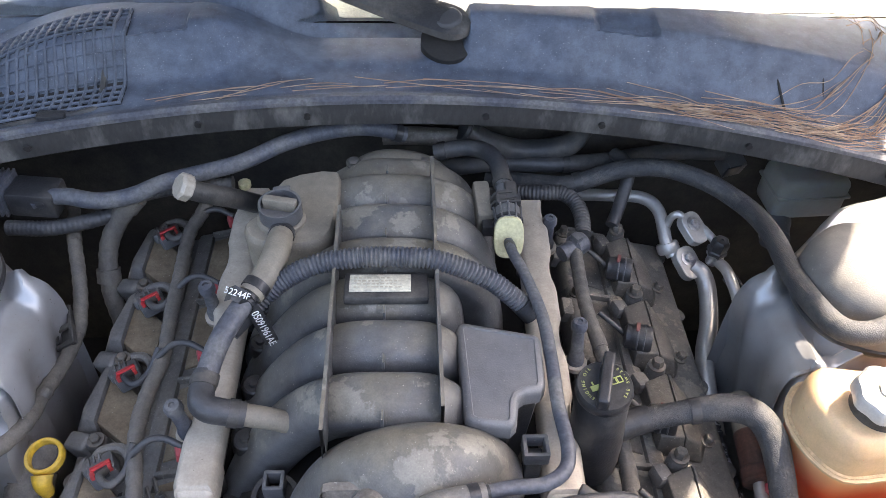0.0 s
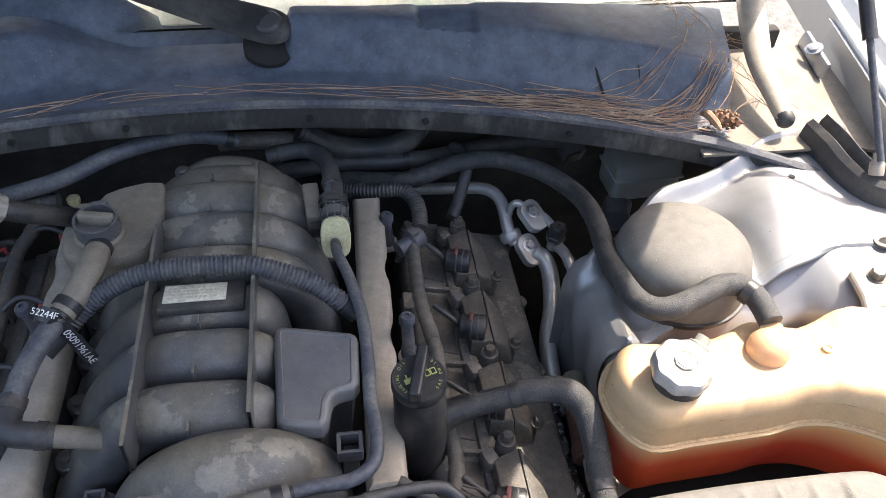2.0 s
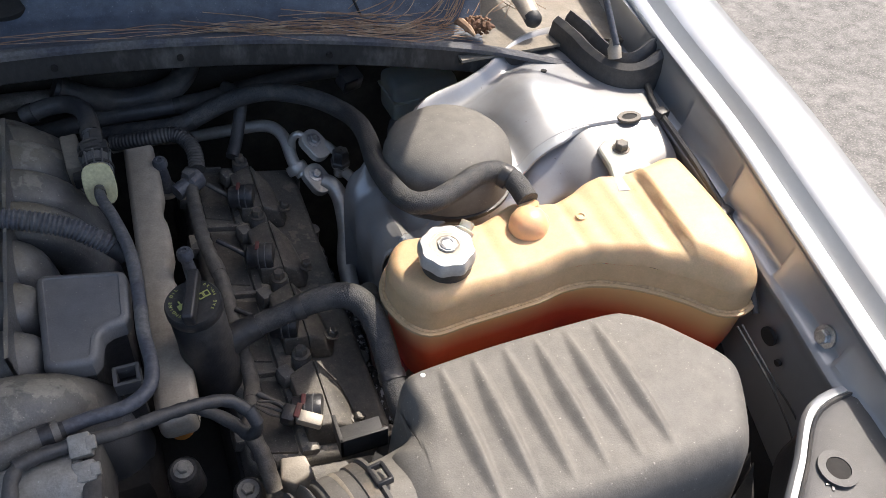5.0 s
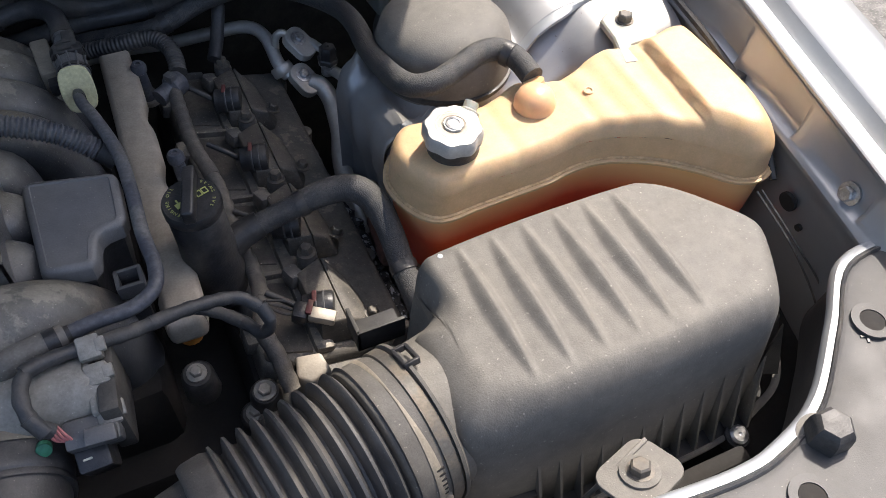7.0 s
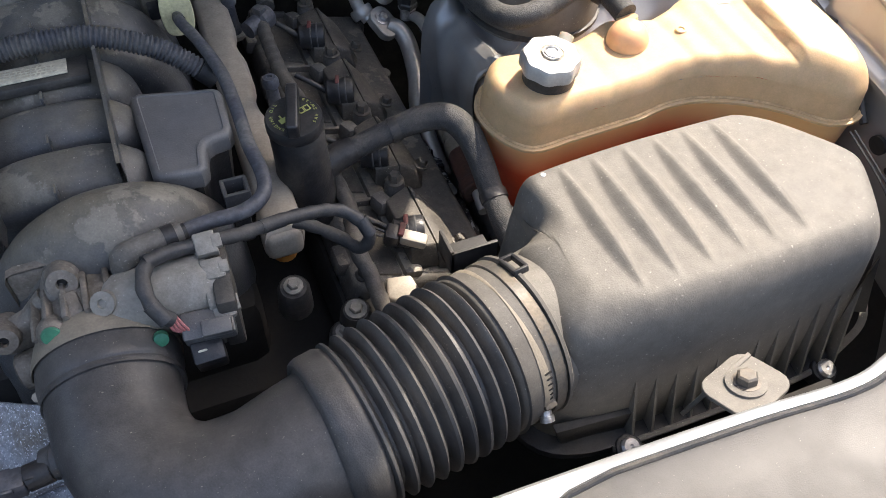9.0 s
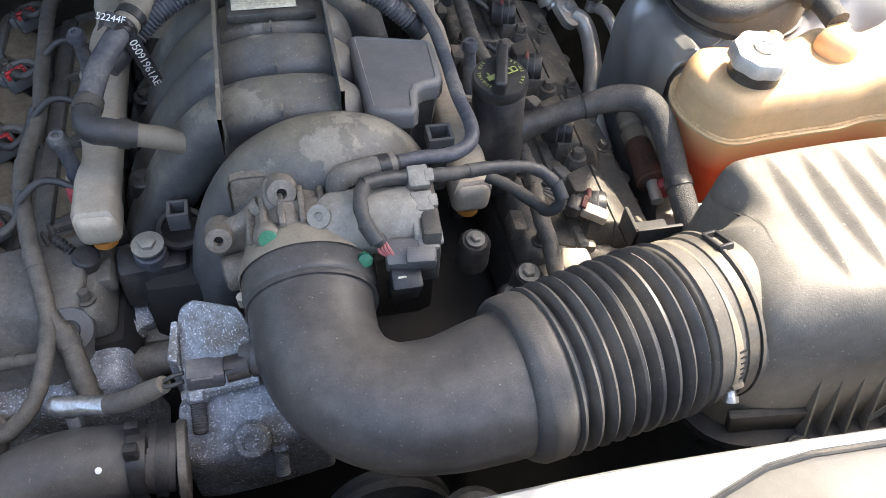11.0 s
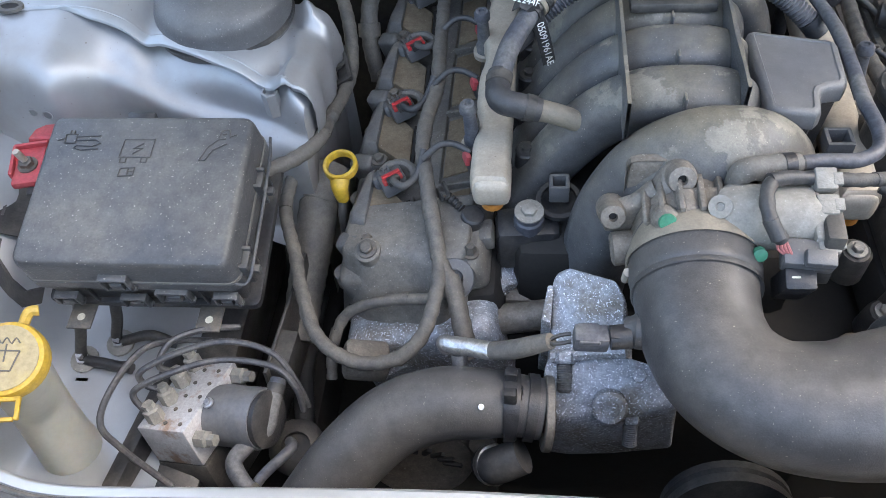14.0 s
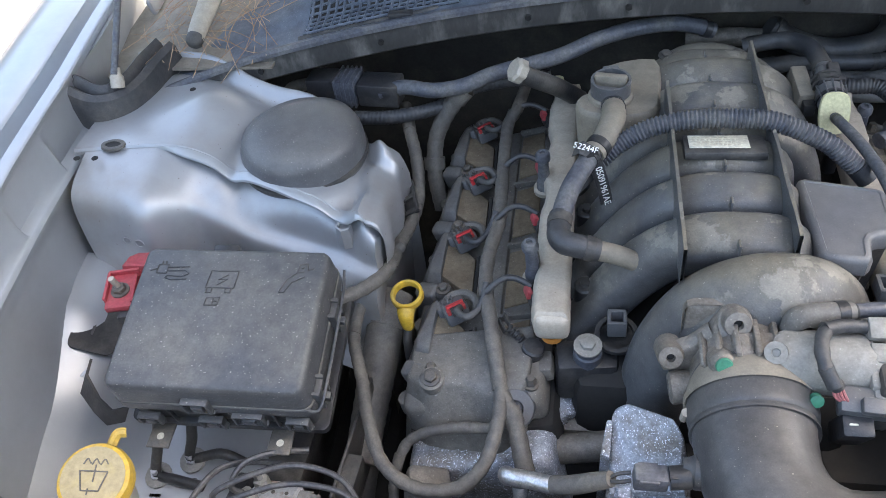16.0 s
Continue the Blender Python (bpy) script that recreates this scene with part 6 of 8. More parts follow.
WD = [V(0.30, 0.75, 0.55).normalized() * 0.0076] * 2 + [V(0.6, 0.6, 0.4).normalized() * 0.0076] + [V(0.89, 0.365, 0.265).normalized() * 0.0076] * 3
part("tag_strip", sheet([[p - w for p, w in zip(TG, WD)], [p + w for p, w in zip(TG, WD)]], 0.0006), M_black, tag)


text_on("tag_text", "05091961AE", 0.0115, facing(V(-0.1508, 0.549, 0.8395) + V(0.026, -0.0676, 0.0055).normalized() * 0.0022, V(0.012, 0.0035, -0.054), V(0.89, 0.365, 0.265)), M_letter, tag)
text_on("tag_text", "52244F", 0.0098, facing(V(-0.171, 0.550, 0.8905) + V(0.1, -0.4, 0.8) * 0.003, V(0.019, -0.007, -0.001), V(0.30, 0.75, 0.55)), M_letter, tag)

# corrugated hose over the manifold
hose("corrugated_hose", [(-0.184, 0.545, 0.842), (-0.162, 0.568, 0.852), (-0.131, 0.586, 0.872), (-0.094, 0.593, 0.890), (-0.046, 0.594, 0.899), (0.0, 0.593, 0.9), (0.037, 0.590, 0.897), (0.086, 0.583, 0.878), (0.112, 0.576, 0.86), (0.137, 0.567, 0.838)], 0.0105, "black corrugated hose arching over the manifold", M_hose, wave=(0.0046, 0.0011), seg=16)

ch = bpy.data.objects["corrugated_hose"]
for a, b in (((-0.186, 0.543, 0.841), (-0.170, 0.560, 0.848)), ((0.126, 0.5715, 0.849), (0.139, 0.566, 0.836))):
    part("end_cuff", rod(a, b, 0.0122, 16), M_rubber, ch)

# ---- small vacuum box ----
cover = root("vacuum_box", (0.09, 0.47, 0.78), "grey plastic box with a notched lid beside the manifold", "plastic box")
CV = [(0.051, 0.522), (0.054, 0.529), (0.061, 0.532), (0.130, 0.516), (0.136, 0.512), (0.138, 0.505), (0.1355, 0.452), (0.130, 0.4435), (0.115, 0.441), (0.109, 0.437), (0.1065, 0.431), (0.1035, 0.410), (0.097, 0.403), (0.062, 0.407), (0.055, 0.414)]
part("lid", stack(CV, [(0.846, 0.001), (0.847, 0.0), (0.860, 0.0), (0.8645, 0.0015), (0.8668, 0.0048), (0.8672, 0.0078), (0.8660, 0.0088), (0.8660, 0.0092)]), M_lid, cover)
part("body", stack(inset_ring(CV, 0.004), [(0.72, 0.012), (0.849, 0.0)]), M_black, cover)
clip = root("wire_clip", (0.122, 0.396, 0.80), "empty black wire clip on a stalk", "clip", "wire clips")
part("stalk", box((0.016, 0.012, 0.06), pose(0.122, 0.398, 0.80), 0.002), M_black, clip)
bm = bmesh.new()
for dx, dy, sx_, sy_ in ((-0.0105, 0, 0.004, 0.022), (0.0105, 0, 0.004, 0.022), (0, 0.010, 0.024, 0.004), (0, -0.010, 0.024, 0.004)):
    box((sx_, sy_, 0.016), pose(0.122 + dx, 0.398 + dy, 0.836), 0.001, bm)
part("cup", bm, M_grey, clip)
clip2 = root("wire_clip", (-0.133, 0.41, 0.74), "empty black wire clip on a round bracket", "clip", "wire clips")
bm = lathe([(0.024, 0), (0.024, 0.006), (0.019, 0.006), (0.019, 0)], (-0.133, 0.405, 0.742), (0, -0.2, 1), 24)
part("bracket", bm, M_black, clip2)
bm = bmesh.new()
for dx, dy, sx_, sy_ in ((-0.0085, 0, 0.004, 0.02), (0.0085, 0, 0.004, 0.02), (0, 0.009, 0.02, 0.004), (0, -0.009, 0.02, 0.004)):
    box((sx_, sy_, 0.022), pose(-0.133 + dx, 0.41 + dy, 0.758), 0.001, bm)
part("cup", bm, M_grey, clip2)

# ---- purge valve and its hoses ----
purge = root("purge_valve", (0.12, 0.72, 0.83), "grey purge valve with a cream disc at its nose", "valve")
part("valve_body", lathe([(0.012, 0), (0.017, 0.004), (0.017, 0.03), (0.0135, 0.034), (0.0135, 0.055), (0.010, 0.058), (0.010, 0.075)], (0.123, 0.684, 0.852), (-0.02, 0.9, 0.15), 20), M_grey, purge)
for k in (0.012, 0.036, 0.046):
    part("valve_ring", lathe([(0.0185, 0), (0.0185, 0.004)], V(0.123, 0.684, 0.852) + V(-0.02, 0.9, 0.15).normalized() * k, (-0.02, 0.9, 0.15), 20), M_black, purge)
part("nose_disc", placed(stack(smooth_ring([(-0.017, -0.012), (-0.010, -0.024), (0.010, -0.024), (0.017, -0.012), (0.017, 0.012), (0.010, 0.024), (-0.010, 0.024), (-0.017, 0.012)], 3), [(-0.003, 0.001), (-0.002, 0), (0.002, 0), (0.003, 0.001)]), facing(V(0.122, 0.676, 0.85), V(1, 0, 0), V(0, 0.42, 0.85))), M_cream, purge, "cream plastic disc")
bm = box((0.030, 0.014, 0.012), pose(0.124, 0.722, 0.868, 8, 0, 0), 0.002)
box((0.014, 0.026, 0.010), pose(0.128, 0.735, 0.872, 8, 0, 0), 0.002, bm)
part("top_clip", bm, M_black, purge)
for k in range(5):
    a = radians(30 + 30 * k)
    part("body_rib", box((0.0022, 0.026, 0.003), Matrix.Translation(V(0.1225 + math.cos(a) * 0.0172, 0.701, 0.855 + math.sin(a) * 0.0172)) @ pose(0, 0, 0, 9, 90 - math.degrees(a), 0), 0.0006), M_grey, purge)
part("side_hole", lathe([(0.004, 0), (0, 0.0006)], (0.096, 0.765, 0.8585), (0, 0.1, 1), 10), M_dark, purge)
part("side_block", box((0.020, 0.058, 0.035), pose(0.096, 0.742, 0.84, 8, 0, 4), 0.003), M_tan, purge)
part("latch", box((0.014, 0.02, 0.016), pose(0.100, 0.708, 0.838), 0.002), M_black, purge)
hose("purge_hose", [(0.040, 0.853, 0.840), (0.075, 0.85, 0.85), (0.100, 0.837, 0.857), (0.116, 0.81, 0.862), (0.121, 0.78, 0.862), (0.122, 0.75, 0.862)], 0.0115, "black moulded hose into the purge valve", M_rubber)
hose("vapour_line", [(0.121, 0.668, 0.850), (0.123, 0.64, 0.858), (0.133, 0.602, 0.860), (0.144, 0.544, 0.860), (0.146, 0.484, 0.860), (0.145, 0.429, 0.861), (0.1475, 0.385, 0.862), (0.141, 0.36, 0.862), (0.120, 0.346, 0.863), (0.089, 0.341, 0.867), (0.055, 0.332, 0.870)], [0.0058, 0.0062, 0.0064, 0.0068, 0.0068, 0.0068, 0.0068, 0.0068, 0.0068, 0.0068, 0.0068], "blue-grey vapour hose running forward to the throttle", M_hose)
hose("vapour_elbow", [(0.067, 0.3345, 0.870), (0.050, 0.3305, 0.8715), (0.032, 0.326, 0.8725), (0.021, 0.3235, 0.8715), (0.0165, 0.323, 0.862), (0.016, 0.323, 0.83)], [0.0098, 0.0105, 0.0108, 0.0108, 0.0105, 0.0105], "grey rubber elbow at the end of the vapour hose", M_cover)

# ---- throttle body ----
tb = root("electronic_throttle", (-0.017, 0.31, 0.74), "dirty cast metal throttle body with an electric motor", "throttle body")
part("bore", tube([(-0.017, 0.283, 0.803), (-0.017, 0.30, 0.804), (-0.017, 0.33, 0.806), (-0.017, 0.345, 0.807)], [0.0525, 0.053, 0.051, 0.053], 36, 3), M_casting, tb)
part("mount_flange", box((0.118, 0.012, 0.112), pose(-0.017, 0.348, 0.807), 0.01), M_casting, tb)
LX = V(0, -0.85, 0.5)
for at, r in (((-0.031, 0.330, 0.858), 0.0135), ((-0.088, 0.318, 0.822), 0.0125), ((0.030, 0.336, 0.853), 0.012)):
    part("lug", lathe([(r * 1.1, -0.018), (r, 0.009), (r * 0.88, 0.0135), (r * 0.34, 0.0145), (r * 0.3, 0.008), (0, 0.008)], at, LX, 22), M_casting, tb)
    part("lug_hole", lathe([(r * 0.29, 0), (0, 0.001)], V(*at) + LX.normalized() * 0.0082, LX, 12), M_dark, tb)
part("lug_block", prism([(-0.043, 0.326, 0.862), (-0.019, 0.326, 0.862), (-0.019, 0.340, 0.866), (-0.043, 0.340, 0.866)], [(-0.046, 0.314, 0.83), (-0.016, 0.314, 0.83), (-0.016, 0.342, 0.83), (-0.046, 0.342, 0.83)], 0.004), M_casting, tb)
part("lug_block", prism([(-0.096, 0.312, 0.824), (-0.060, 0.318, 0.834), (-0.060, 0.334, 0.838), (-0.098, 0.326, 0.828)], [(-0.094, 0.312, 0.80), (-0.055, 0.314, 0.80), (-0.055, 0.338, 0.80), (-0.096, 0.330, 0.80)], 0.004), M_casting, tb)
part("lug_foot", prism([(-0.048, 0.316, 0.852), (-0.014, 0.316, 0.852), (-0.018, 0.340, 0.866), (-0.044, 0.340, 0.866)], [(-0.060, 0.306, 0.82), (0.0, 0.306, 0.82), (0.0, 0.345, 0.83), (-0.060, 0.345, 0.83)], 0.004), M_casting, tb)
part("rib_arm", tube([(-0.086, 0.322, 0.818), (-0.068, 0.326, 0.826), (-0.048, 0.33, 0.84)], [0.010, 0.009, 0.011], 12), M_casting, tb)
part("side_boss", lathe([(0.016, 0), (0.016, 0.020), (0.013, 0.022), (0.009, 0.022), (0.008, 0.012), (0, 0.012)], (-0.066, 0.300, 0.796), (-1, -0.1, -0.1), 20), M_casting, tb)
part("idle_column", lathe([(0.012, -0.02), (0.0125, 0.016), (0.011, 0.022), (0.008, 0.025), (0, 0.0255)], (-0.046, 0.300, 0.838), (0.0, -0.8, 0.6), 20), M_casting, tb)
for k in range(7):
    a = radians(38 + 17 * k)
    part("body_rib", box((0.005, 0.040, 0.008), Matrix.Translation(V(-0.017 + math.cos(a) * 0.056, 0.308, 0.804 + math.sin(a) * 0.056)) @ pose(0, 0, 0, 0, 90 - math.degrees(a), 0), 0.0015), M_casting, tb)
bm = box((0.05, 0.030, 0.022), pose(-0.012, 0.304, 0.846, 12, 0, 4), 0.004)
box((0.012, 0.034, 0.026), pose(-0.026, 0.298, 0.846, 12, 0, 10), 0.003, bm)
box((0.010, 0.034, 0.028), pose(0.004, 0.298, 0.848, 12, 0, -4), 0.003, bm)
part("web_casting", bm, M_casting, tb)
part("motor_ear", lathe([(0.010, -0.006), (0.010, 0.006), (0.004, 0.0065), (0.0035, 0.004), (0, 0.004)], (-0.002, 0.290, 0.862), (-0.3, -0.6, 0.7), 16), M_motor, tb)
part("green_plug", lathe([(0.008, 0), (0.007, 0.002), (0, 0.0025)], (-0.046, 0.279, 0.854), (0, -0.9, 0.45), 14), M_green, tb)
part("green_plug", lathe([(0.006, 0), (0.006, 0.006), (0, 0.008)], (0.03, 0.262, 0.836), (0, -0.9, 0.45), 14), M_green, tb)
mot = part("motor", tube([(0.004, 0.300, 0.840), (0.007, 0.300, 0.840), (0.013, 0.299, 0.841), (0.05, 0.297, 0.842), (0.072, 0.296, 0.842), (0.074, 0.296, 0.842)], [0.018, 0.0255, 0.0285, 0.0285, 0.0285, 0.026], 30, 4), M_motor, tb, "grey cast motor housing")
part("motor_flange", prism([(0.072, 0.262, 0.856), (0.072, 0.322, 0.872), (0.079, 0.322, 0.872), (0.079, 0.262, 0.856)], [(0.072, 0.262, 0.80), (0.072, 0.322, 0.80), (0.079, 0.322, 0.80), (0.079, 0.262, 0.80)], 0.002), M_motor, tb)
part("end_cover", box((0.016, 0.064, 0.062), pose(0.088, 0.288, 0.832, 0, 0, -4), 0.003), M_black, tb)
for z, y, w in ((0.872, 0.312, 0.020), (0.862, 0.292, 0.018), (0.846, 0.266, 0.022)):
    bm = box((0.018, w, 0.014), pose(0.083, y, z, 22, 0, 0), 0.002)
    box((0.008, w * 0.6, 0.006), pose(0.092, y - 0.002, z + 0.004, 22, 0, 0), 0.001, bm)
    part("cover_clip", bm, M_motor, tb)
part("socket", box((0.042, 0.024, 0.020), pose(0.068, 0.258, 0.838, 20, 0, -5), 0.003), M_grey, tb)
part("socket_latch", box((0.024, 0.014, 0.010), pose(0.074, 0.247, 0.848, 20, 0, -5), 0.002), M_grey, tb)
part("lower_socket", box((0.026, 0.02, 0.045), pose(0.062, 0.25, 0.81, 25, 0, 0), 0.003), M_black, tb)
part("white_tab", box((0.008, 0.006, 0.006), pose(0.058, 0.243, 0.828), 0.001), M_white, tb)
for k in range(4):
    part("wire", tube([(0.040 + 0.002 * k, 0.262, 0.862 - 0.002 * k), (0.041 + 0.003 * k, 0.256, 0.85), (0.048 + 0.002 * k, 0.255 - 0.001 * k, 0.843)], 0.0013, 6), M_wire, tb)
loom("throttle_loom", [(0.043, 0.258, 0.858), (0.034, 0.262, 0.870), (0.030, 0.28, 0.879), (0.035, 0.298, 0.882), (0.048, 0.307, 0.880), (0.074, 0.315, 0.872), (0.116, 0.323, 0.862), (0.162, 0.337, 0.850), (0.203, 0.347, 0.832), (0.222, 0.336, 0.820), (0.227, 0.326, 0.806), (0.218, 0.33, 0.79), (0.205, 0.35, 0.788), (0.185, 0.366, 0.795), (0.165, 0.377, 0.80)], 0.0062, "twisted taped loom crossing to the throttle motor", M_rubber)

# right bank loom
loom("wire_loom", [(0.223, 0.76, 0.775), (0.221, 0.727, 0.772), (0.220, 0.666, 0.768), (0.222, 0.623, 0.766), (0.230, 0.564, 0.762), (0.231, 0.490, 0.752), (0.234, 0.425, 0.748), (0.226, 0.38, 0.758), (0.221, 0.352, 0.76), (0.227, 0.328, 0.742), (0.23, 0.30, 0.72)], 0.0088, "dark taped wire loom lying along the valve cover")
for (x, y, z) in COIL_R:
    loom("coil_wire", [(x - 0.028, y - 0.070, z + 0.002), (x - 0.042, y - 0.062, z + 0.012), (0.236, y - 0.05, 0.764)], 0.0035, "short coil wire in black sheath", M_black, group="coil wires", tape=False)

# ==== right side of the engine ====
filler = root("oil_filler", (0.2, 0.45, 0.70), "black oil filler neck with a printed twist cap", "oil filler")
part("neck", lathe([(0.026, 0), (0.029, 0.03), (0.0295, 0.06), (0.0275, 0.09), (0.0275, 0.125), (0.0255, 0.128)], (0.201, 0.452, 0.715), (-0.04, 0.03, 1), 30), M_black, filler)
part("side_spout", tube([(0.21, 0.455, 0.775), (0.235, 0.46, 0.785), (0.255, 0.462, 0.79)], [0.017, 0.0155, 0.0145], 16), M_black, filler)
OA = V(-0.03, -0.10, 1).normalized()
oc = part("cap", lathe([(0.0275, 0), (0.0285, 0.002), (0.0285, 0.012), (0.027, 0.0145), (0, 0.0155)], (0.1955, 0.4555, 0.845), OA, 40), M_black, filler, "black cap with lime print and a finger grip")
part("grip", box((0.012, 0.060, 0.018), facing(V(0.195, 0.455, 0.866), V(1, -0.28, 0.02), V(0.28, 1, 0.1)), 0.003, seg=3), M_black, oc)
CAPM = facing(V(0.195, 0.4545, 0.8607), V(0.9, 0.3, 0.03), V(-0.3, 0.95, 0.1))


def arc_text(word, radius, a0, a1, size, turn=-90):
    n = len(word)
    for i, ch in enumerate(word):
        if ch == " ":
            continue
        a = radians(a0 + (a1 - a0) * (i + 0.5) / n)
        text_on("cap_print", ch, size, CAPM @ Matrix.Translation((radius * math.cos(a), radius * math.sin(a), 0.0006)) @ pose(0, 0, 0, 0, 0, math.degrees(a) + turn), M_lime, oc)


arc_text("ENGINE OIL", 0.0215, 215, 105, 0.0046)
arc_text("SAE 5W-20", 0.0225, -65, 35, 0.0044, 90)
bm = bmesh.new()
box((0.010, 0.006, 0.0006), CAPM @ pose(-0.011, -0.001, 0.0006), 0, bm)
box((0.006, 0.0016, 0.0006), CAPM @ pose(-0.003, 0.003, 0.0006, 0, 0, 30), 0, bm)
box((0.0016, 0.004, 0.0006), CAPM @ pose(-0.012, 0.0045, 0.0006), 0, bm)
part("can_symbol", bm, M_lime, oc)
bm = bmesh.new()
for dx in (-0.0032, 0.0032):
    for k in (-0.0032, 0.0032):
        box((0.0054, 0.001, 0.0006), CAPM @ pose(0.0125 + dx, k, 0.0006), 0, bm)
    for k in (-0.0025, 0.0025):
        box((0.0009, 0.0066, 0.0006), CAPM @ pose(0.0125 + dx + k, 0, 0.0006), 0, bm)
part("book_symbol", bm, M_lime, oc)
hose("oil_vent_hose", [(0.243, 0.461, 0.787), (0.29, 0.462, 0.80), (0.330, 0.461, 0.809), (0.358, 0.451, 0.811), (0.373, 0.432, 0.80), (0.377, 0.405, 0.785), (0.376, 0.375, 0.772), (0.376, 0.345, 0.76), (0.378, 0.31, 0.74)], [0.0125, 0.0125, 0.0145, 0.015, 0.015, 0.014, 0.0135, 0.0135, 0.0135], "black braided hose bending down beside the tank", M_yelbraid, ends=(1, 6), seg=18)

pts = [(0.348, 0.74, 0.655), (0.352, 0.68, 0.655), (0.356, 0.62, 0.652), (0.362, 0.56, 0.65), (0.366, 0.50, 0.648), (0.368, 0.44, 0.645), (0.366, 0.38, 0.64)]
bm = tube(pts, 0.022, 28, 22)
for v in bm.verts:
    v.co += V(noise.noise(v.co * 90), noise.noise(v.co * 90 + V(7, 0, 0)), noise.noise(v.co * 90 + V(0, 7, 0))) * 0.009
solo("heat_wrap", bm, M_wrap, "crumbling speckled heat wrap beside the valve cover", "insulation", sharp=80)

plug4 = root("coil_plug", (0.28, 0.35, 0.74), "pale coil plug with a red lock and bare wires", "connector")
PM4 = pose(0.281, 0.352, 0.752, 6, 10, -30)
part("shell", box((0.028, 0.014, 0.013), PM4, 0.003), M_rail, plug4)
part("lock_tab", box((0.006, 0.016, 0.004), PM4 @ pose(-0.014, 0.003, 0.008), 0.001), M_dullred, plug4, "red lock tab")
part("rear_shell", box((0.016, 0.020, 0.018), PM4 @ pose(-0.022, 0, -0.002), 0.004), M_black, plug4)
for k in (-0.005, 0.0, 0.005):
    part("lead", tube([PM4 @ V(-0.028, k, 0), PM4 @ V(-0.040, k * 1.4, 0.003), PM4 @ V(-0.058, k * 0.6, 0.004)], 0.0014, 6), M_black, plug4)
# added pale block, its light colour stands for sun on the cover
bm = prism([(0.243, 0.333, 0.728), (0.268, 0.326, 0.731), (0.272, 0.306, 0.726), (0.250, 0.302, 0.722), (0.238, 0.312, 0.722)], [(0.244, 0.336, 0.70), (0.270, 0.330, 0.70), (0.276, 0.303, 0.69), (0.248, 0.296, 0.69), (0.234, 0.312, 0.70)], 0.003, 2)
solo("sunlit_cover_patch", bm, M_rail, "pale block added as a sunlit patch of the valve cover", "insulation")
fit_ = root("line_fitting", (0.40, 0.50, 0.66), "dusty metal line fitting with a rust-brown sleeve", "pipe fitting")
LA, LB = V(0.4035, 0.552, 0.70), V(0.394, 0.432, 0.695)
LD = (LB - LA).normalized()
part("ferrule", lathe([(0.013, 0), (0.0145, 0.003), (0.0145, 0.02), (0.011, 0.024), (0.011, 0.028), (0.0145, 0.031), (0.0155, 0.036), (0.0155, 0.052)], LA, LD, 22), M_tan, fit_)
part("sleeve", lathe([(0.0155, 0), (0.0165, 0.003), (0.0165, 0.046), (0.0185, 0.048), (0.0185, 0.062), (0.016, 0.064), (0, 0.064)], LA + LD * 0.052, LD, 24), mat("rust_brown_sleeve", (0.11, 0.05, 0.035), 0.7, col2=(0.07, 0.045, 0.035), scale=30, vary=0.3), fit_, "rust-brown rubber sleeve")
part("tail", rod(LA + LD * 0.114, LA + LD * 0.142 + V(0, 0, -0.004), 0.0075, 14), M_pipe, fit_)
part("seal", lathe([(0.011, 0), (0.0125, 0.002), (0.0125, 0.010), (0.011, 0.012)], LA + LD * 0.118 + V(0.012, 0, -0.002), LD, 16), M_redbox, fit_, "red seal ring")

# refrigerant lines
ac = root("refrigerant_joint", (0.40, 0.80, 0.72), "bare aluminium refrigerant pipe joint with two bolts", "pipe joint")
for (x, y, z), a in (((0.405, 0.809, 0.740), 35), ((0.398, 0.778, 0.702), 30)):
    m = pose(x, y, z, 32, 0, a)
    part("plate", placed(stack(rrect(0.034, 0.048, 0.014), [(-0.007, 0.001), (-0.006, 0.0), (0.006, 0.0), (0.007, 0.001)]), m), M_pipe, ac)
    part("joint_bolt", bolt(m @ V(0, 0.006, 0.007), m.to_3x3() @ V(0, 0, 1), 0.007, 0.007, 0.011), M_steel, ac)
part("valve_stem", lathe([(0.009, 0), (0.009, 0.018), (0.013, 0.018), (0.013, 0.022)], (0.432, 0.778, 0.705), (0.05, -0.1, 1), 16), M_steel, ac)
part("valve_cap", lathe([(0.0145, 0), (0.0145, 0.006), (0.0125, 0.008), (0.0125, 0.022), (0.009, 0.026), (0.003, 0.026), (0.0025, 0.023), (0, 0.023)], (0.433, 0.776, 0.726), (0.05, -0.1, 1), 6), M_black, ac, "black hexagonal valve cap")
part("cap_strap", tube([(0.435, 0.768, 0.718), (0.452, 0.752, 0.712), (0.464, 0.73, 0.702), (0.460, 0.718, 0.698), (0.449, 0.722, 0.70), (0.440, 0.745, 0.705)], 0.0018, 6), M_black, ac)
part("small_bend", tube([(0.374, 0.826, 0.728), (0.376, 0.824, 0.748), (0.384, 0.822, 0.756), (0.392, 0.818, 0.750), (0.395, 0.815, 0.738)], 0.0055, 10), M_pipe, ac)
part("flare_nut", lathe([(0.0145, 0), (0.016, 0.003), (0.016, 0.012), (0.0145, 0.015)], (0.372, 0.806, 0.716), (0.3, -0.6, -0.7), 20), M_pipe, ac)
part("link_pipe", tube([(0.405, 0.815, 0.735), (0.42, 0.812, 0.738), (0.432, 0.79, 0.735)], 0.006, 10), M_pipe, ac)
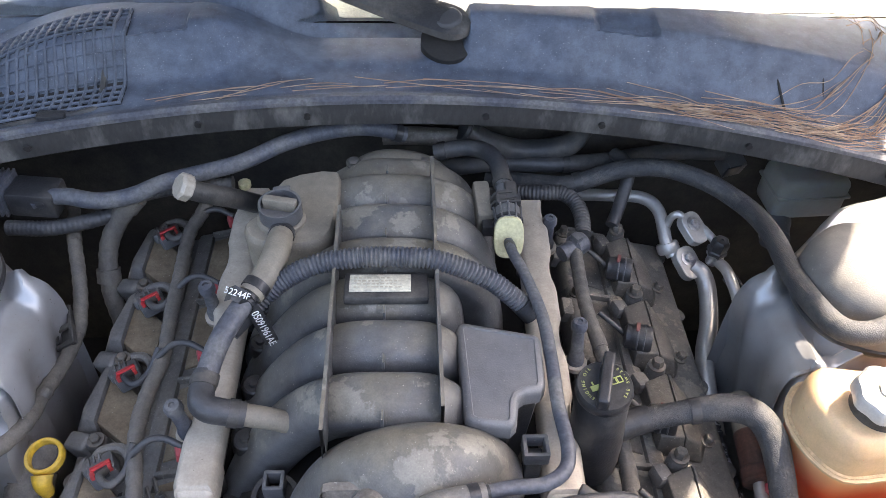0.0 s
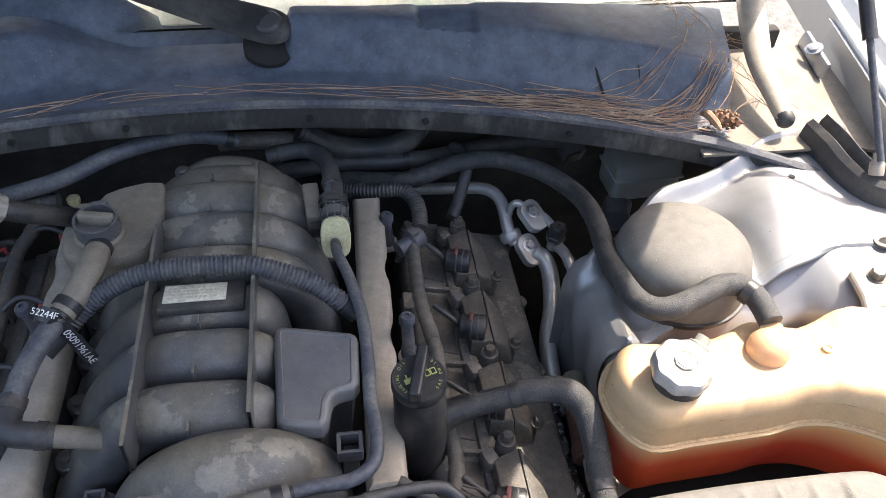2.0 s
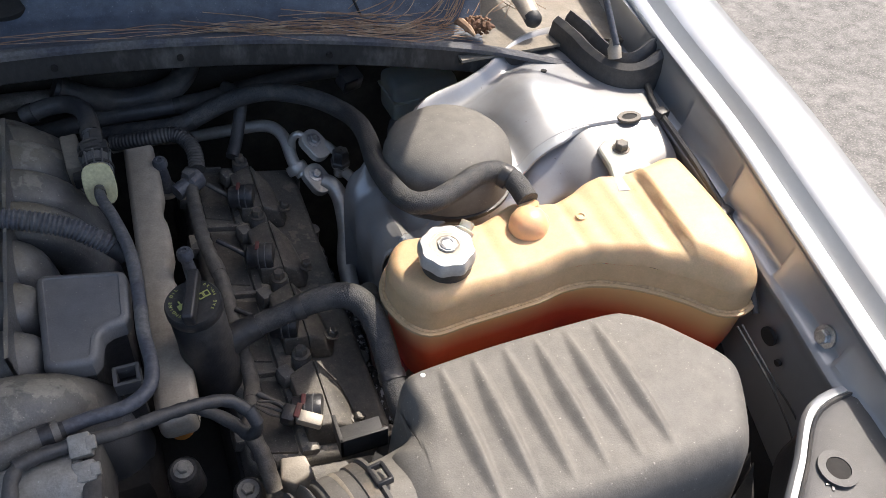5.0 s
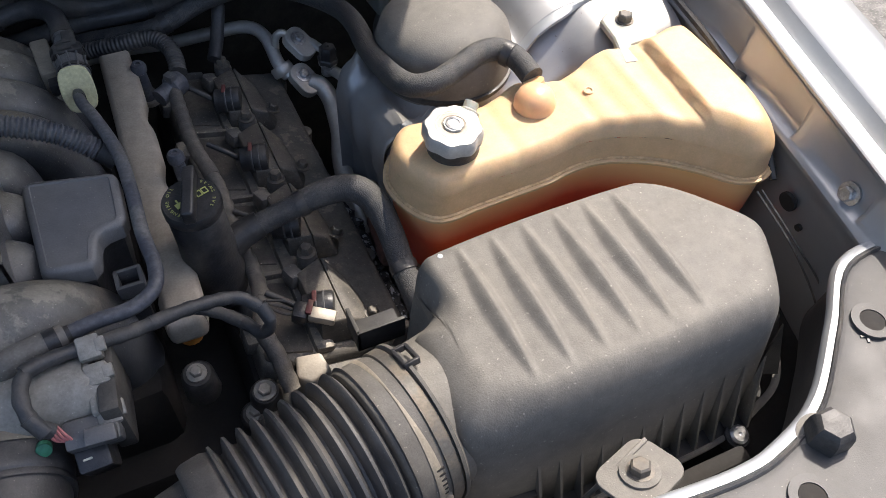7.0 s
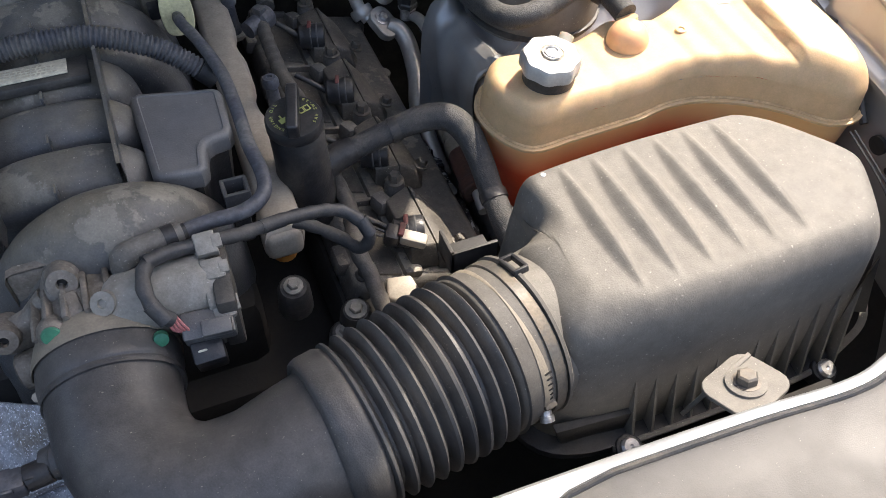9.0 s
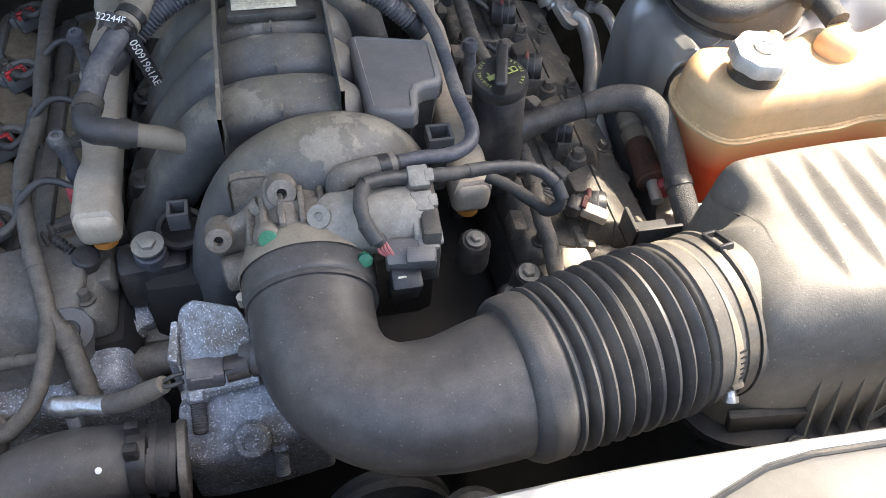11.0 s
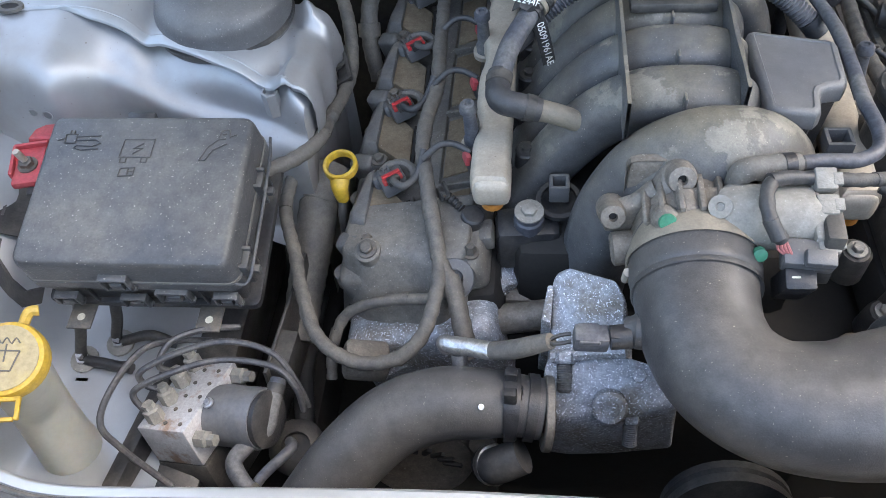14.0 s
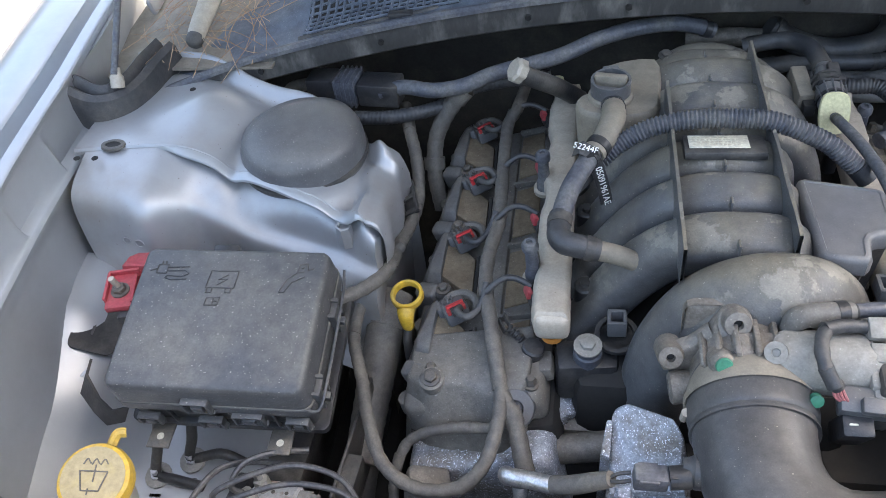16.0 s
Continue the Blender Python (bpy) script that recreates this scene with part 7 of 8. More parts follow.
tagged(link("refrigerant_pipe", tube([(0.125, 0.944, 0.700), (0.18, 0.93, 0.712), (0.240, 0.907, 0.722), (0.30, 0.888, 0.735), (0.346, 0.874, 0.742), (0.366, 0.848, 0.738), (0.371, 0.806, 0.718), (0.380, 0.79, 0.705)], [0.0092] * 8, 16), M_pipe), "bright aluminium refrigerant pipe along the firewall", "pipe")
tagged(link("refrigerant_pipe", tube([(0.405, 0.775, 0.700), (0.418, 0.765, 0.694), (0.424, 0.745, 0.68), (0.418, 0.70, 0.662), (0.405, 0.66, 0.648), (0.401, 0.62, 0.632), (0.405, 0.56, 0.60)], 0.0125, 16), M_pipe), "dull aluminium refrigerant pipe dropping past the tower", "pipe")
tagged(link("refrigerant_pipe", tube([(0.438, 0.775, 0.71), (0.444, 0.745, 0.715), (0.452, 0.70, 0.695), (0.448, 0.65, 0.675), (0.437, 0.60, 0.66), (0.432, 0.55, 0.64)], 0.0078, 14), M_pipe), "slim aluminium refrigerant pipe dropping past the tower", "pipe")
tagged(link("foam_sleeve", tube([(0.424, 0.52, 0.70), (0.421, 0.49, 0.69), (0.416, 0.45, 0.675)], [0.017, 0.018, 0.017], 16), M_tan), "short foam-sleeved pipe section beside the tank", "pipe")

# hoses along the firewall
hose("braided_hose", [(0.120, 0.895, 0.762), (0.18, 0.865, 0.778), (0.229, 0.847, 0.790), (0.295, 0.853, 0.810), (0.350, 0.846, 0.820), (0.401, 0.819, 0.820), (0.432, 0.788, 0.818), (0.448, 0.74, 0.826), (0.446, 0.68, 0.842), (0.436, 0.611, 0.858), (0.434, 0.55, 0.872), (0.443, 0.508, 0.880), (0.465, 0.496, 0.884), (0.495, 0.503, 0.887), (0.529, 0.517, 0.889), (0.555, 0.518, 0.886), (0.568, 0.500, 0.883), (0.572, 0.47, 0.878)], 0.0128, "black braided coolant hose looping over the tower to the tank", M_yelbraid, ends=(2, -2), seg=18)
hose("heater_hose", [(0.03, 0.90, 0.775), (0.08, 0.894, 0.784), (0.132, 0.895, 0.790), (0.216, 0.890, 0.792), (0.280, 0.902, 0.787), (0.388, 0.933, 0.780), (0.475, 0.936, 0.778)], 0.0125, "black ribbed heater hose along the firewall", M_rubber, ends=(3,))
hose("heater_hose", [(0.08, 0.90, 0.845), (0.12, 0.90, 0.82), (0.172, 0.906, 0.803), (0.228, 0.906, 0.812), (0.254, 0.93, 0.825), (0.262, 0.96, 0.83)], 0.0165, "thick black heater hose under the cowl", M_rubber)
hose("vacuum_hose", [(0.135, 0.845, 0.78), (0.165, 0.832, 0.788), (0.188, 0.826, 0.792), (0.215, 0.822, 0.794), (0.231, 0.806, 0.79), (0.236, 0.783, 0.786), (0.234, 0.755, 0.78)], 0.0105, "corrugated black vacuum hose with a bend", M_rubber, wave=(0.005, 0.0005))
con = root("hose_coupler", (0.21, 0.725, 0.76), "grey quick coupler on the vacuum hose", "coupler")
part("barrel", lathe([(0.012, 0), (0.015, 0.004), (0.015, 0.018), (0.011, 0.022), (0.011, 0.04)], (0.235, 0.748, 0.776), (-0.9, -0.6, -0.1), 18), M_hose, con)
part("release_tab", box((0.012, 0.014, 0.012), pose(0.222, 0.739, 0.788, 0, 0, 35), 0.002), M_grey, con)
hose("vacuum_hose", [(0.30, 0.905, 0.80), (0.315, 0.87, 0.80), (0.30, 0.83, 0.77), (0.285, 0.80, 0.755)], 0.009, "thin black hose crossing the bank", M_rubber)
hose("heater_hose", [(-0.46, 0.765, 0.83), (-0.424, 0.766, 0.838), (-0.380, 0.757, 0.838), (-0.337, 0.762, 0.842), (-0.294, 0.781, 0.850), (-0.212, 0.803, 0.860), (-0.157, 0.831, 0.870), (-0.107, 0.849, 0.875), (-0.06, 0.86, 0.875), (-0.027, 0.863, 0.870), (0.0, 0.868, 0.858)], 0.0108, "blue-grey heater hose running behind the manifold", M_hose)
hose("brake_hose", [(-0.50, 0.755, 0.795), (-0.437, 0.750, 0.800), (-0.373, 0.772, 0.803), (-0.340, 0.795, 0.815), (-0.28, 0.80, 0.826), (-0.22, 0.80, 0.83)], 0.010, "dark ribbed hose under the heater hose", M_rubber, wave=(0.006, 0.0003), ends=(2,))
wcap = root("filler_tube", (-0.23, 0.745, 0.80), "dark filler tube with a pale fluted cap", "filler tube")
part("tube", tube([(-0.262, 0.727, 0.886), (-0.241, 0.736, 0.868), (-0.209, 0.760, 0.838), (-0.18, 0.79, 0.80)], [0.0125, 0.0125, 0.0125, 0.0125], 14), M_black, wcap)
part("cap", lathe([(0.013, 0), (0.0155, 0.002), (0.0155, 0.012), (0.012, 0.0155), (0, 0.016)], (-0.254, 0.730, 0.880), (-0.6, -0.25, 0.5), 40, lobes=4, depth=0.1), M_rail, wcap)
loom("wire_loom", [(-0.337, 0.775, 0.83), (-0.350, 0.772, 0.818), (-0.370, 0.766, 0.79), (-0.386, 0.755, 0.755), (-0.388, 0.73, 0.71), (-0.38, 0.71, 0.66)], [0.0145, 0.0135, 0.0125, 0.012, 0.012, 0.011], "thick taped loom dropping behind the valve cover")
loom("wire_loom", [(-0.62, 0.81, 0.80), (-0.598, 0.806, 0.818), (-0.541, 0.805, 0.822), (-0.508, 0.79, 0.822)], 0.009, "short loom behind the strut tower", tape=False)
plug = root("bulkhead_plug", (-0.48, 0.785, 0.80), "large black bulkhead connector with a blue-grey collar", "connector")
pm = pose(-0.500, 0.785, 0.828, 0, 0, -6)
part("shell", box((0.062, 0.042, 0.036), pm @ pose(0.04, -0.004, 0), 0.005), M_black, plug)
part("collar", box((0.036, 0.046, 0.040), pm @ pose(-0.01, 0, 0), 0.006), M_hose, plug)
part("rear_shell", box((0.045, 0.040, 0.034), pm @ pose(-0.05, 0.004, 0), 0.005), M_black, plug)
for k in range(5):
    part("collar_rib", box((0.003, 0.048, 0.042), pm @ pose(-0.024 + 0.007 * k, 0, 0), 0.001), M_hose, plug)
# bare metal in the darker casting colour, to paint in the shade under the cowl
tagged(link("bare_pipe", tube([(-0.03, 0.915, 0.822), (0.02, 0.91, 0.826), (0.07, 0.908, 0.824), (0.11, 0.915, 0.818)], 0.013, 16), M_casting), "metal pipe behind the manifold, darkened for shade", "pipe")
rsv = root("brake_reservoir", (0.58, 0.89, 0.72), "pale brake fluid reservoir under the cowl", "reservoir")
part("bottle", box((0.11, 0.07, 0.07), pose(0.60, 0.905, 0.735, 0, 0, 4), 0.012, seg=3), M_milk, rsv)
part("band", box((0.114, 0.074, 0.006), pose(0.60, 0.905, 0.742, 0, 0, 4), 0.003), M_milk, rsv)
part("lower_tube", tube([(0.565, 0.88, 0.69), (0.555, 0.86, 0.69), (0.55, 0.84, 0.688)], 0.022, 18), M_grey, rsv)
pl = root("wire_plug", (0.475, 0.935, 0.74), "grey four-way wire plug hanging under the cowl", "connector")
part("shell", box((0.034, 0.03, 0.03), pose(0.497, 0.945, 0.75, 20, 0, 20), 0.004), M_grey, pl)
part("face", box((0.026, 0.004, 0.024), pose(0.494, 0.928, 0.748, 20, 0, 20), 0.002), M_black, pl)

# ==== front of the engine ====
head = root("engine_front", (-0.2, 0.3, 0.55), "speckled corroded aluminium front casting of the engine", "engine casting")
part("head_end", box((0.17, 0.09, 0.12), pose(-0.27, 0.325, 0.60, 0, -13, 0), 0.015, seg=3), M_alloy, head)
part("slanted_arm", tube([(-0.33, 0.29, 0.585), (-0.28, 0.31, 0.61), (-0.235, 0.345, 0.64), (-0.200, 0.372, 0.652)], [0.02, 0.024, 0.026, 0.026], 10, 5, flat=0.8), M_alloy, head)
part("arm_end", box((0.032, 0.04, 0.05), pose(-0.196, 0.378, 0.643, 20, 0, 20), 0.006), M_alloy, head)
part("cross_tube", tube([(-0.24, 0.318, 0.63), (-0.19, 0.322, 0.64), (-0.13, 0.325, 0.65)], 0.017, 14), M_casting, head)
part("rear_web", box((0.10, 0.10, 0.06), pose(-0.15, 0.40, 0.62, 10, 0, 0), 0.012), M_casting, head)
# front wall and block take the shade colour behind the casting
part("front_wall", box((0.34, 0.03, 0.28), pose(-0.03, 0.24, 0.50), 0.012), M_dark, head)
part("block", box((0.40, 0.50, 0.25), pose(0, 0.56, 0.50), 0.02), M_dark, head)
thm = root("thermostat_housing", (-0.11, 0.23, 0.62), "salt-speckled aluminium thermostat housing with studs", "thermostat housing")
part("tower", prism([(-0.139, 0.298, 0.742), (-0.135, 0.308, 0.746), (-0.123, 0.310, 0.752), (-0.082, 0.276, 0.777), (-0.072, 0.262, 0.765), (-0.072, 0.232, 0.725), (-0.141, 0.240, 0.700)],
                    [(-0.142, 0.318, 0.66), (-0.136, 0.33, 0.66), (-0.12, 0.33, 0.66), (-0.065, 0.30, 0.66), (-0.055, 0.28, 0.66), (-0.055, 0.235, 0.62), (-0.143, 0.238, 0.62)], 0.005, 3), M_alloy, thm)
part("rear_plate", prism([(-0.150, 0.262, 0.728), (-0.144, 0.294, 0.742), (-0.138, 0.294, 0.742), (-0.141, 0.258, 0.728)], [(-0.152, 0.272, 0.62), (-0.146, 0.304, 0.62), (-0.138, 0.304, 0.62), (-0.141, 0.268, 0.62)], 0.0015), M_alloy, thm)
part("lower_body", prism([(-0.146, 0.228, 0.702), (-0.141, 0.240, 0.703), (-0.075, 0.236, 0.714), (-0.03, 0.222, 0.712), (-0.02, 0.196, 0.690), (-0.080, 0.190, 0.672), (-0.128, 0.186, 0.664), (-0.148, 0.19, 0.676)],
                         [(-0.146, 0.24, 0.58), (-0.141, 0.25, 0.58), (-0.075, 0.25, 0.58), (-0.02, 0.24, 0.58), (-0.01, 0.205, 0.58), (-0.075, 0.195, 0.58), (-0.120, 0.192, 0.58), (-0.146, 0.195, 0.58)], 0.006, 3), M_alloy, thm)
part("ledge", tube([(-0.140, 0.234, 0.706), (-0.105, 0.236, 0.712), (-0.07, 0.232, 0.722)], [0.006, 0.007, 0.006], 8), M_alloy, thm)
part("hose_flange", placed(stack(smooth_ring([(-0.034, -0.012), (-0.018, -0.034), (0.018, -0.034), (0.034, -0.012), (0.034, 0.012), (0.018, 0.034), (-0.018, 0.034), (-0.034, 0.012)], 3), [(-0.004, 0.001), (-0.003, 0), (0.003, 0), (0.004, 0.001)]), facing(V(-0.143, 0.184, 0.685), V(0, 1, 0.25), V(0.1, -0.25, 1))), M_casting, thm)
part("flange_bolt", bolt((-0.141, 0.162, 0.678), (-0.85, -0.4, 0.3), 0.0075, 0.008, 0.0), M_steel, thm)
part("flange_bolt", bolt((-0.146, 0.208, 0.697), (-0.85, -0.2, 0.4), 0.0075, 0.008, 0.0), M_bolt, thm)
for at, ax in (((-0.127, 0.232, 0.708), (0.0, -0.62, -0.30)), ((-0.062, 0.198, 0.662), (0.0, -0.45, -0.6))):
    part("stud_nut", lathe([(0.011, -0.004), (0.011, 0.004), (0.009, 0.006)], at, ax, 6), M_alloy, thm)
    part("stud", lathe([(0.0066 + 0.0006 * (k % 2), 0.003 + 0.0011 * k) for k in range(26)] + [(0.005, 0.033), (0, 0.033)], at, ax, 14), M_hose, thm, "grey threaded stud")
part("plug_boss", lathe([(0.017, -0.004), (0.017, 0.006), (0.014, 0.009), (0.0095, 0.009), (0.009, 0.004), (0, 0.004)], (-0.084, 0.196, 0.682), (0, -0.75, 0.6), 20), M_alloy, thm)
part("pad", lathe([(0.007, 0), (0.006, 0.002), (0, 0.0025)], (-0.058, 0.216, 0.707), (0, -0.4, 0.9), 12), M_alloy, thm)
hose("radiator_hose", [(-0.148, 0.186, 0.690), (-0.175, 0.187, 0.694), (-0.202, 0.186, 0.697), (-0.245, 0.183, 0.697), (-0.288, 0.170, 0.687), (-0.326, 0.142, 0.668), (-0.36, 0.108, 0.638), (-0.39, 0.075, 0.60), (-0.41, 0.05, 0.56)], [0.029, 0.030, 0.0335, 0.0355, 0.036, 0.036, 0.036, 0.036, 0.036], "thick black radiator hose sweeping to the thermostat housing", M_duct, seg=26)
rh = bpy.data.objects["radiator_hose"]
part("paint_dot", lathe([(0.003, 0), (0.0025, 0.0008), (0, 0.001)], (-0.203, 0.1655, 0.7272), (-0.1, -0.5, 1), 10), M_letter, rh)
hcl = root("hose_clamp", (-0.175, 0.187, 0.69), "black spring clamp round the radiator hose", "clamp")
part("band", tube([(-0.171, 0.187, 0.694), (-0.172, 0.187, 0.694), (-0.182, 0.187, 0.6955), (-0.183, 0.187, 0.6955)], [0.030, 0.0345, 0.0352, 0.032], 30, 2), M_black, hcl)
for k in (0, 1):
    part("tang", box((0.012, 0.010, 0.014), pose(-0.177, 0.175 + 0.022 * k, 0.732 - 0.002 * k, -10, 0, 0), 0.002), M_black, hcl)
part("inner_elbow", tube([(-0.20, 0.16, 0.62), (-0.19, 0.15, 0.64), (-0.165, 0.155, 0.655)], 0.018, 16), M_rubber, thm)
part("elbow_clamp", tube([(-0.197, 0.157, 0.627), (-0.196, 0.156, 0.629), (-0.192, 0.153, 0.635), (-0.191, 0.152, 0.637)], [0.018, 0.0205, 0.0205, 0.018], 18, 2), M_steel, thm)
tsn = root("sensor_plug", (-0.115, 0.203, 0.78), "grey temperature sensor plug at the duct", "connector")
part("shell", box((0.030, 0.018, 0.019), pose(-0.108, 0.203, 0.788, 0, 4, 2), 0.0025), M_hose, tsn)
part("shell_rib", box((0.018, 0.021, 0.005), pose(-0.110, 0.203, 0.794, 0, 4, 2), 0.0012), M_hose, tsn)
part("latch", box((0.008, 0.013, 0.006), pose(-0.089, 0.204, 0.795, 0, 4, 2), 0.0012), M_black, tsn)
part("nose", lathe([(0.011, 0), (0.011, 0.018)], (-0.092, 0.204, 0.788), (1, 0.1, 0.05), 16), M_black, tsn)
for k in (-0.004, 0.004):
    part("lead", tube([(-0.125, 0.203 + k, 0.788), (-0.136, 0.203 + k, 0.784), (-0.147, 0.205, 0.776)], 0.0018, 6), M_black, tsn)
tagged(link("sensor_sleeve", tube([(-0.142, 0.204, 0.780), (-0.158, 0.208, 0.766), (-0.176, 0.213, 0.750), (-0.195, 0.219, 0.737)], [0.0075, 0.009, 0.0095, 0.009], 12), M_loom), "black loom sleeve to the sensor plug", "wire loom")
tagged(link("foil_sleeve", tube([(-0.192, 0.218, 0.737), (-0.215, 0.224, 0.734), (-0.237, 0.229, 0.73), (-0.242, 0.236, 0.722), (-0.243, 0.246, 0.70)], 0.0088, 12), M_foil), "crumpled silver foil sleeve on a wire", "wire loom")
tagged(link("foil_sleeve", tube([(-0.228, 0.225, 0.722), (-0.226, 0.215, 0.70), (-0.224, 0.205, 0.66)], 0.0075, 12), M_foil), "short silver foil sleeve dropping down", "wire loom")
alt = root("alternator", (-0.28, 0.15, 0.56), "dirty aluminium alternator with a slotted housing", "alternator")
part("drum", lathe([(0.055, 0), (0.062, 0.01), (0.062, 0.06), (0.055, 0.075), (0, 0.076)], (-0.275, 0.24, 0.585), (0.05, -1, 0.25), 30), M_casting, alt)
for k in range(9):
    a = radians(20 + 16 * k)
    c = V(-0.275, 0.163, 0.604) + V(math.cos(a) * 0.042, -0.004, math.sin(a) * 0.042)
    part("slot", box((0.005, 0.004, 0.022), Matrix.Translation(c) @ pose(0, 0, 0, 14, 90 - math.degrees(a), 0), 0.001), M_dark, alt)
part("mount_boss", lathe([(0.014, 0), (0.014, 0.03), (0.007, 0.031)], (-0.205, 0.20, 0.632), (0, -1, 0.2), 16), M_casting, alt)
part("rear_lug", box((0.05, 0.04, 0.03), pose(-0.335, 0.26, 0.645, 0, 20, 10), 0.008), M_casting, alt)
pul = root("belt_pulley", (0.02, 0.12, 0.56), "black ribbed belt pulley low at the front", "pulley")
part("rim", lathe([(0.052, 0), (0.062, 0.0), (0.062, 0.008), (0.058, 0.011), (0.062, 0.014), (0.062, 0.024), (0.052, 0.024)], (0.03, 0.14, 0.60), (0, -1, 0.3), 40), M_black, pul)
part("web", lathe([(0.055, 0), (0.03, 0.006), (0.012, 0.008), (0.012, 0.02), (0, 0.02)], (0.03, 0.135, 0.602), (0, -1, 0.3), 30), M_black, pul)
capn = root("knurled_cap", (0.09, 0.09, 0.60), "dirty knurled metal cap below the duct", "cap")
part("knurl", lathe([(0.030, 0), (0.032, 0.004), (0.032, 0.022), (0.026, 0.028), (0, 0.029)], (0.095, 0.085, 0.665), (0, -0.2, 1), 28), M_casting, capn)
fan = root("fan_shroud", (0, 0.05, 0.4), "black plastic fan shroud behind the radiator support", "fan shroud", kind="structure")
# shroud wall coloured as deep shade, darker than its plastic
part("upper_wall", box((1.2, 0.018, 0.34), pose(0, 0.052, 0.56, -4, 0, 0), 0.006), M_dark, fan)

# small parts between manifold and left bank
sb = root("stud_block", (-0.165, 0.385, 0.70), "black engine lifting block with a flanged stud", "bracket")
part("base", box((0.07, 0.045, 0.06), pose(-0.165, 0.39, 0.70, 0, 0, 5), 0.010), M_black, sb)
part("post", lathe([(0.0165, 0), (0.016, 0.02), (0.014, 0.022), (0.014, 0.03), (0.010, 0.031)], (-0.164, 0.386, 0.72), (0, -0.1, 1), 20), M_hose, sb)
part("stud_head", bolt((-0.164, 0.383, 0.75), (0, -0.1, 1), 0.0085, 0.007, 0.0155), M_motor, sb)
for x, y, z, r in ((0.15, 0.335, 0.755, 0.012), (0.19, 0.31, 0.69, 0.012), (0.205, 0.315, 0.715, 0.014)):
    b = root("flange_bolt", (x, y, z), "flanged steel bolt in a dark bracket", "bolt", "flanged bolts")
    part("hex", bolt((x, y, z), (0, -0.15, 1), r * 0.5, 0.007, r * 0.8), M_motor, b)
    part("bracket", lathe([(0.018, -0.04), (0.016, -0.006), (0.013, -0.002)], (x, y, z), (0, -0.15, 1), 16), M_black, b)
sv = root("side_valve", (0.17, 0.26, 0.66), "dirty metal sender on the engine front", "sender")
part("body", lathe([(0.018, 0), (0.020, 0.02), (0.016, 0.03), (0.016, 0.05)], (0.165, 0.285, 0.66), (-0.5, -0.8, 0.3), 18), M_casting, sv)
part("nut", lathe([(0.015, 0), (0.015, 0.012)], (0.20, 0.30, 0.68), (0.5, -0.5, 0.7), 6), M_casting, sv)

# ==== left side ====
rail = root("frame_rail", (-0.48, 0.25, 0.45), "near-black frame rail low in the bay", "frame rail", kind="structure")
# rail carries painted shade, so it sinks into the dark below
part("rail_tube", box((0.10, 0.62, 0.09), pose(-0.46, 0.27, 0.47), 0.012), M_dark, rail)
part("liner", box((0.05, 0.40, 0.20), pose(-0.525, 0.30, 0.53, 0, 8, 0), 0.01), M_black, rail, "black splash liner")
part("grommet", lathe([(0.030, 0), (0.032, 0.004), (0.026, 0.010), (0.016, 0.012), (0.015, 0.004), (0, 0.004)], (-0.417, 0.198, 0.556), (0.1, -0.3, 1), 24), M_rubber, rail)
part("side_plate", box((0.004, 0.16, 0.12), pose(-0.428, 0.30, 0.62, 0, 4, -4), 0.001), M_black, rail)
part("plate_fold", box((0.022, 0.05, 0.04), pose(-0.42, 0.252, 0.655, 0, 4, -4), 0.002), M_black, rail)
part("cross_pipe", tube([(-0.40, 0.10, 0.53), (-0.41, 0.20, 0.545), (-0.43, 0.30, 0.55), (-0.43, 0.42, 0.56)], 0.012, 12), M_rubber, rail)
loom("wire_loom", [(-0.435, 0.80, 0.785), (-0.420, 0.745, 0.778), (-0.405, 0.70, 0.768), (-0.397, 0.660, 0.748), (-0.396, 0.625, 0.736), (-0.400, 0.585, 0.735), (-0.406, 0.535, 0.742), (-0.408, 0.490, 0.752), (-0.424, 0.455, 0.758), (-0.452, 0.432, 0.760), (-0.485, 0.422, 0.756), (-0.52, 0.42, 0.75)], 0.0088, "dusty loom hugging the strut tower")
hc = root("loom_clip", (-0.40, 0.64, 0.72), "black ladder-shaped loom clip", "clip")
bm = bmesh.new()
cm = pose(-0.402, 0.63, 0.742, 20, -30, 8)
for dx in (-0.012, 0.012):
    box((0.005, 0.05, 0.005), cm @ pose(dx, 0, 0.012), 0.001, bm)
for dy in (-0.022, 0.0, 0.022):
    box((0.028, 0.006, 0.005), cm @ pose(0, dy, 0.012), 0.001, bm)
part("ladder", bm, M_black, hc)
part("back", box((0.02, 0.045, 0.004), cm @ pose(0, 0, 0.004), 0.001), M_black, hc)
loom("wire_loom", [(-0.400, 0.54, 0.745), (-0.416, 0.513, 0.742), (-0.436, 0.485, 0.725), (-0.442, 0.45, 0.716), (-0.440, 0.41, 0.712), (-0.420, 0.357, 0.704), (-0.405, 0.311, 0.694), (-0.380, 0.262, 0.684), (-0.341, 0.240, 0.676), (-0.298, 0.238, 0.684), (-0.269, 0.255, 0.702), (-0.256, 0.296, 0.722), (-0.255, 0.335, 0.734)], 0.0076, "long dusty loom looping low in front of the valve cover")
loom("wire_loom", [(-0.255, 0.328, 0.730), (-0.24, 0.306, 0.712), (-0.230, 0.276, 0.692), (-0.222, 0.25, 0.67)], [0.0095, 0.0098, 0.0105, 0.011], "thick taped loom end dropping to the casting")
loom("wire_loom", [(-0.262, 0.295, 0.712), (-0.30, 0.302, 0.70), (-0.337, 0.303, 0.686), (-0.362, 0.298, 0.668), (-0.374, 0.275, 0.645), (-0.375, 0.25, 0.62)], 0.0062, "thin taped loom branch in front of the valve cover")
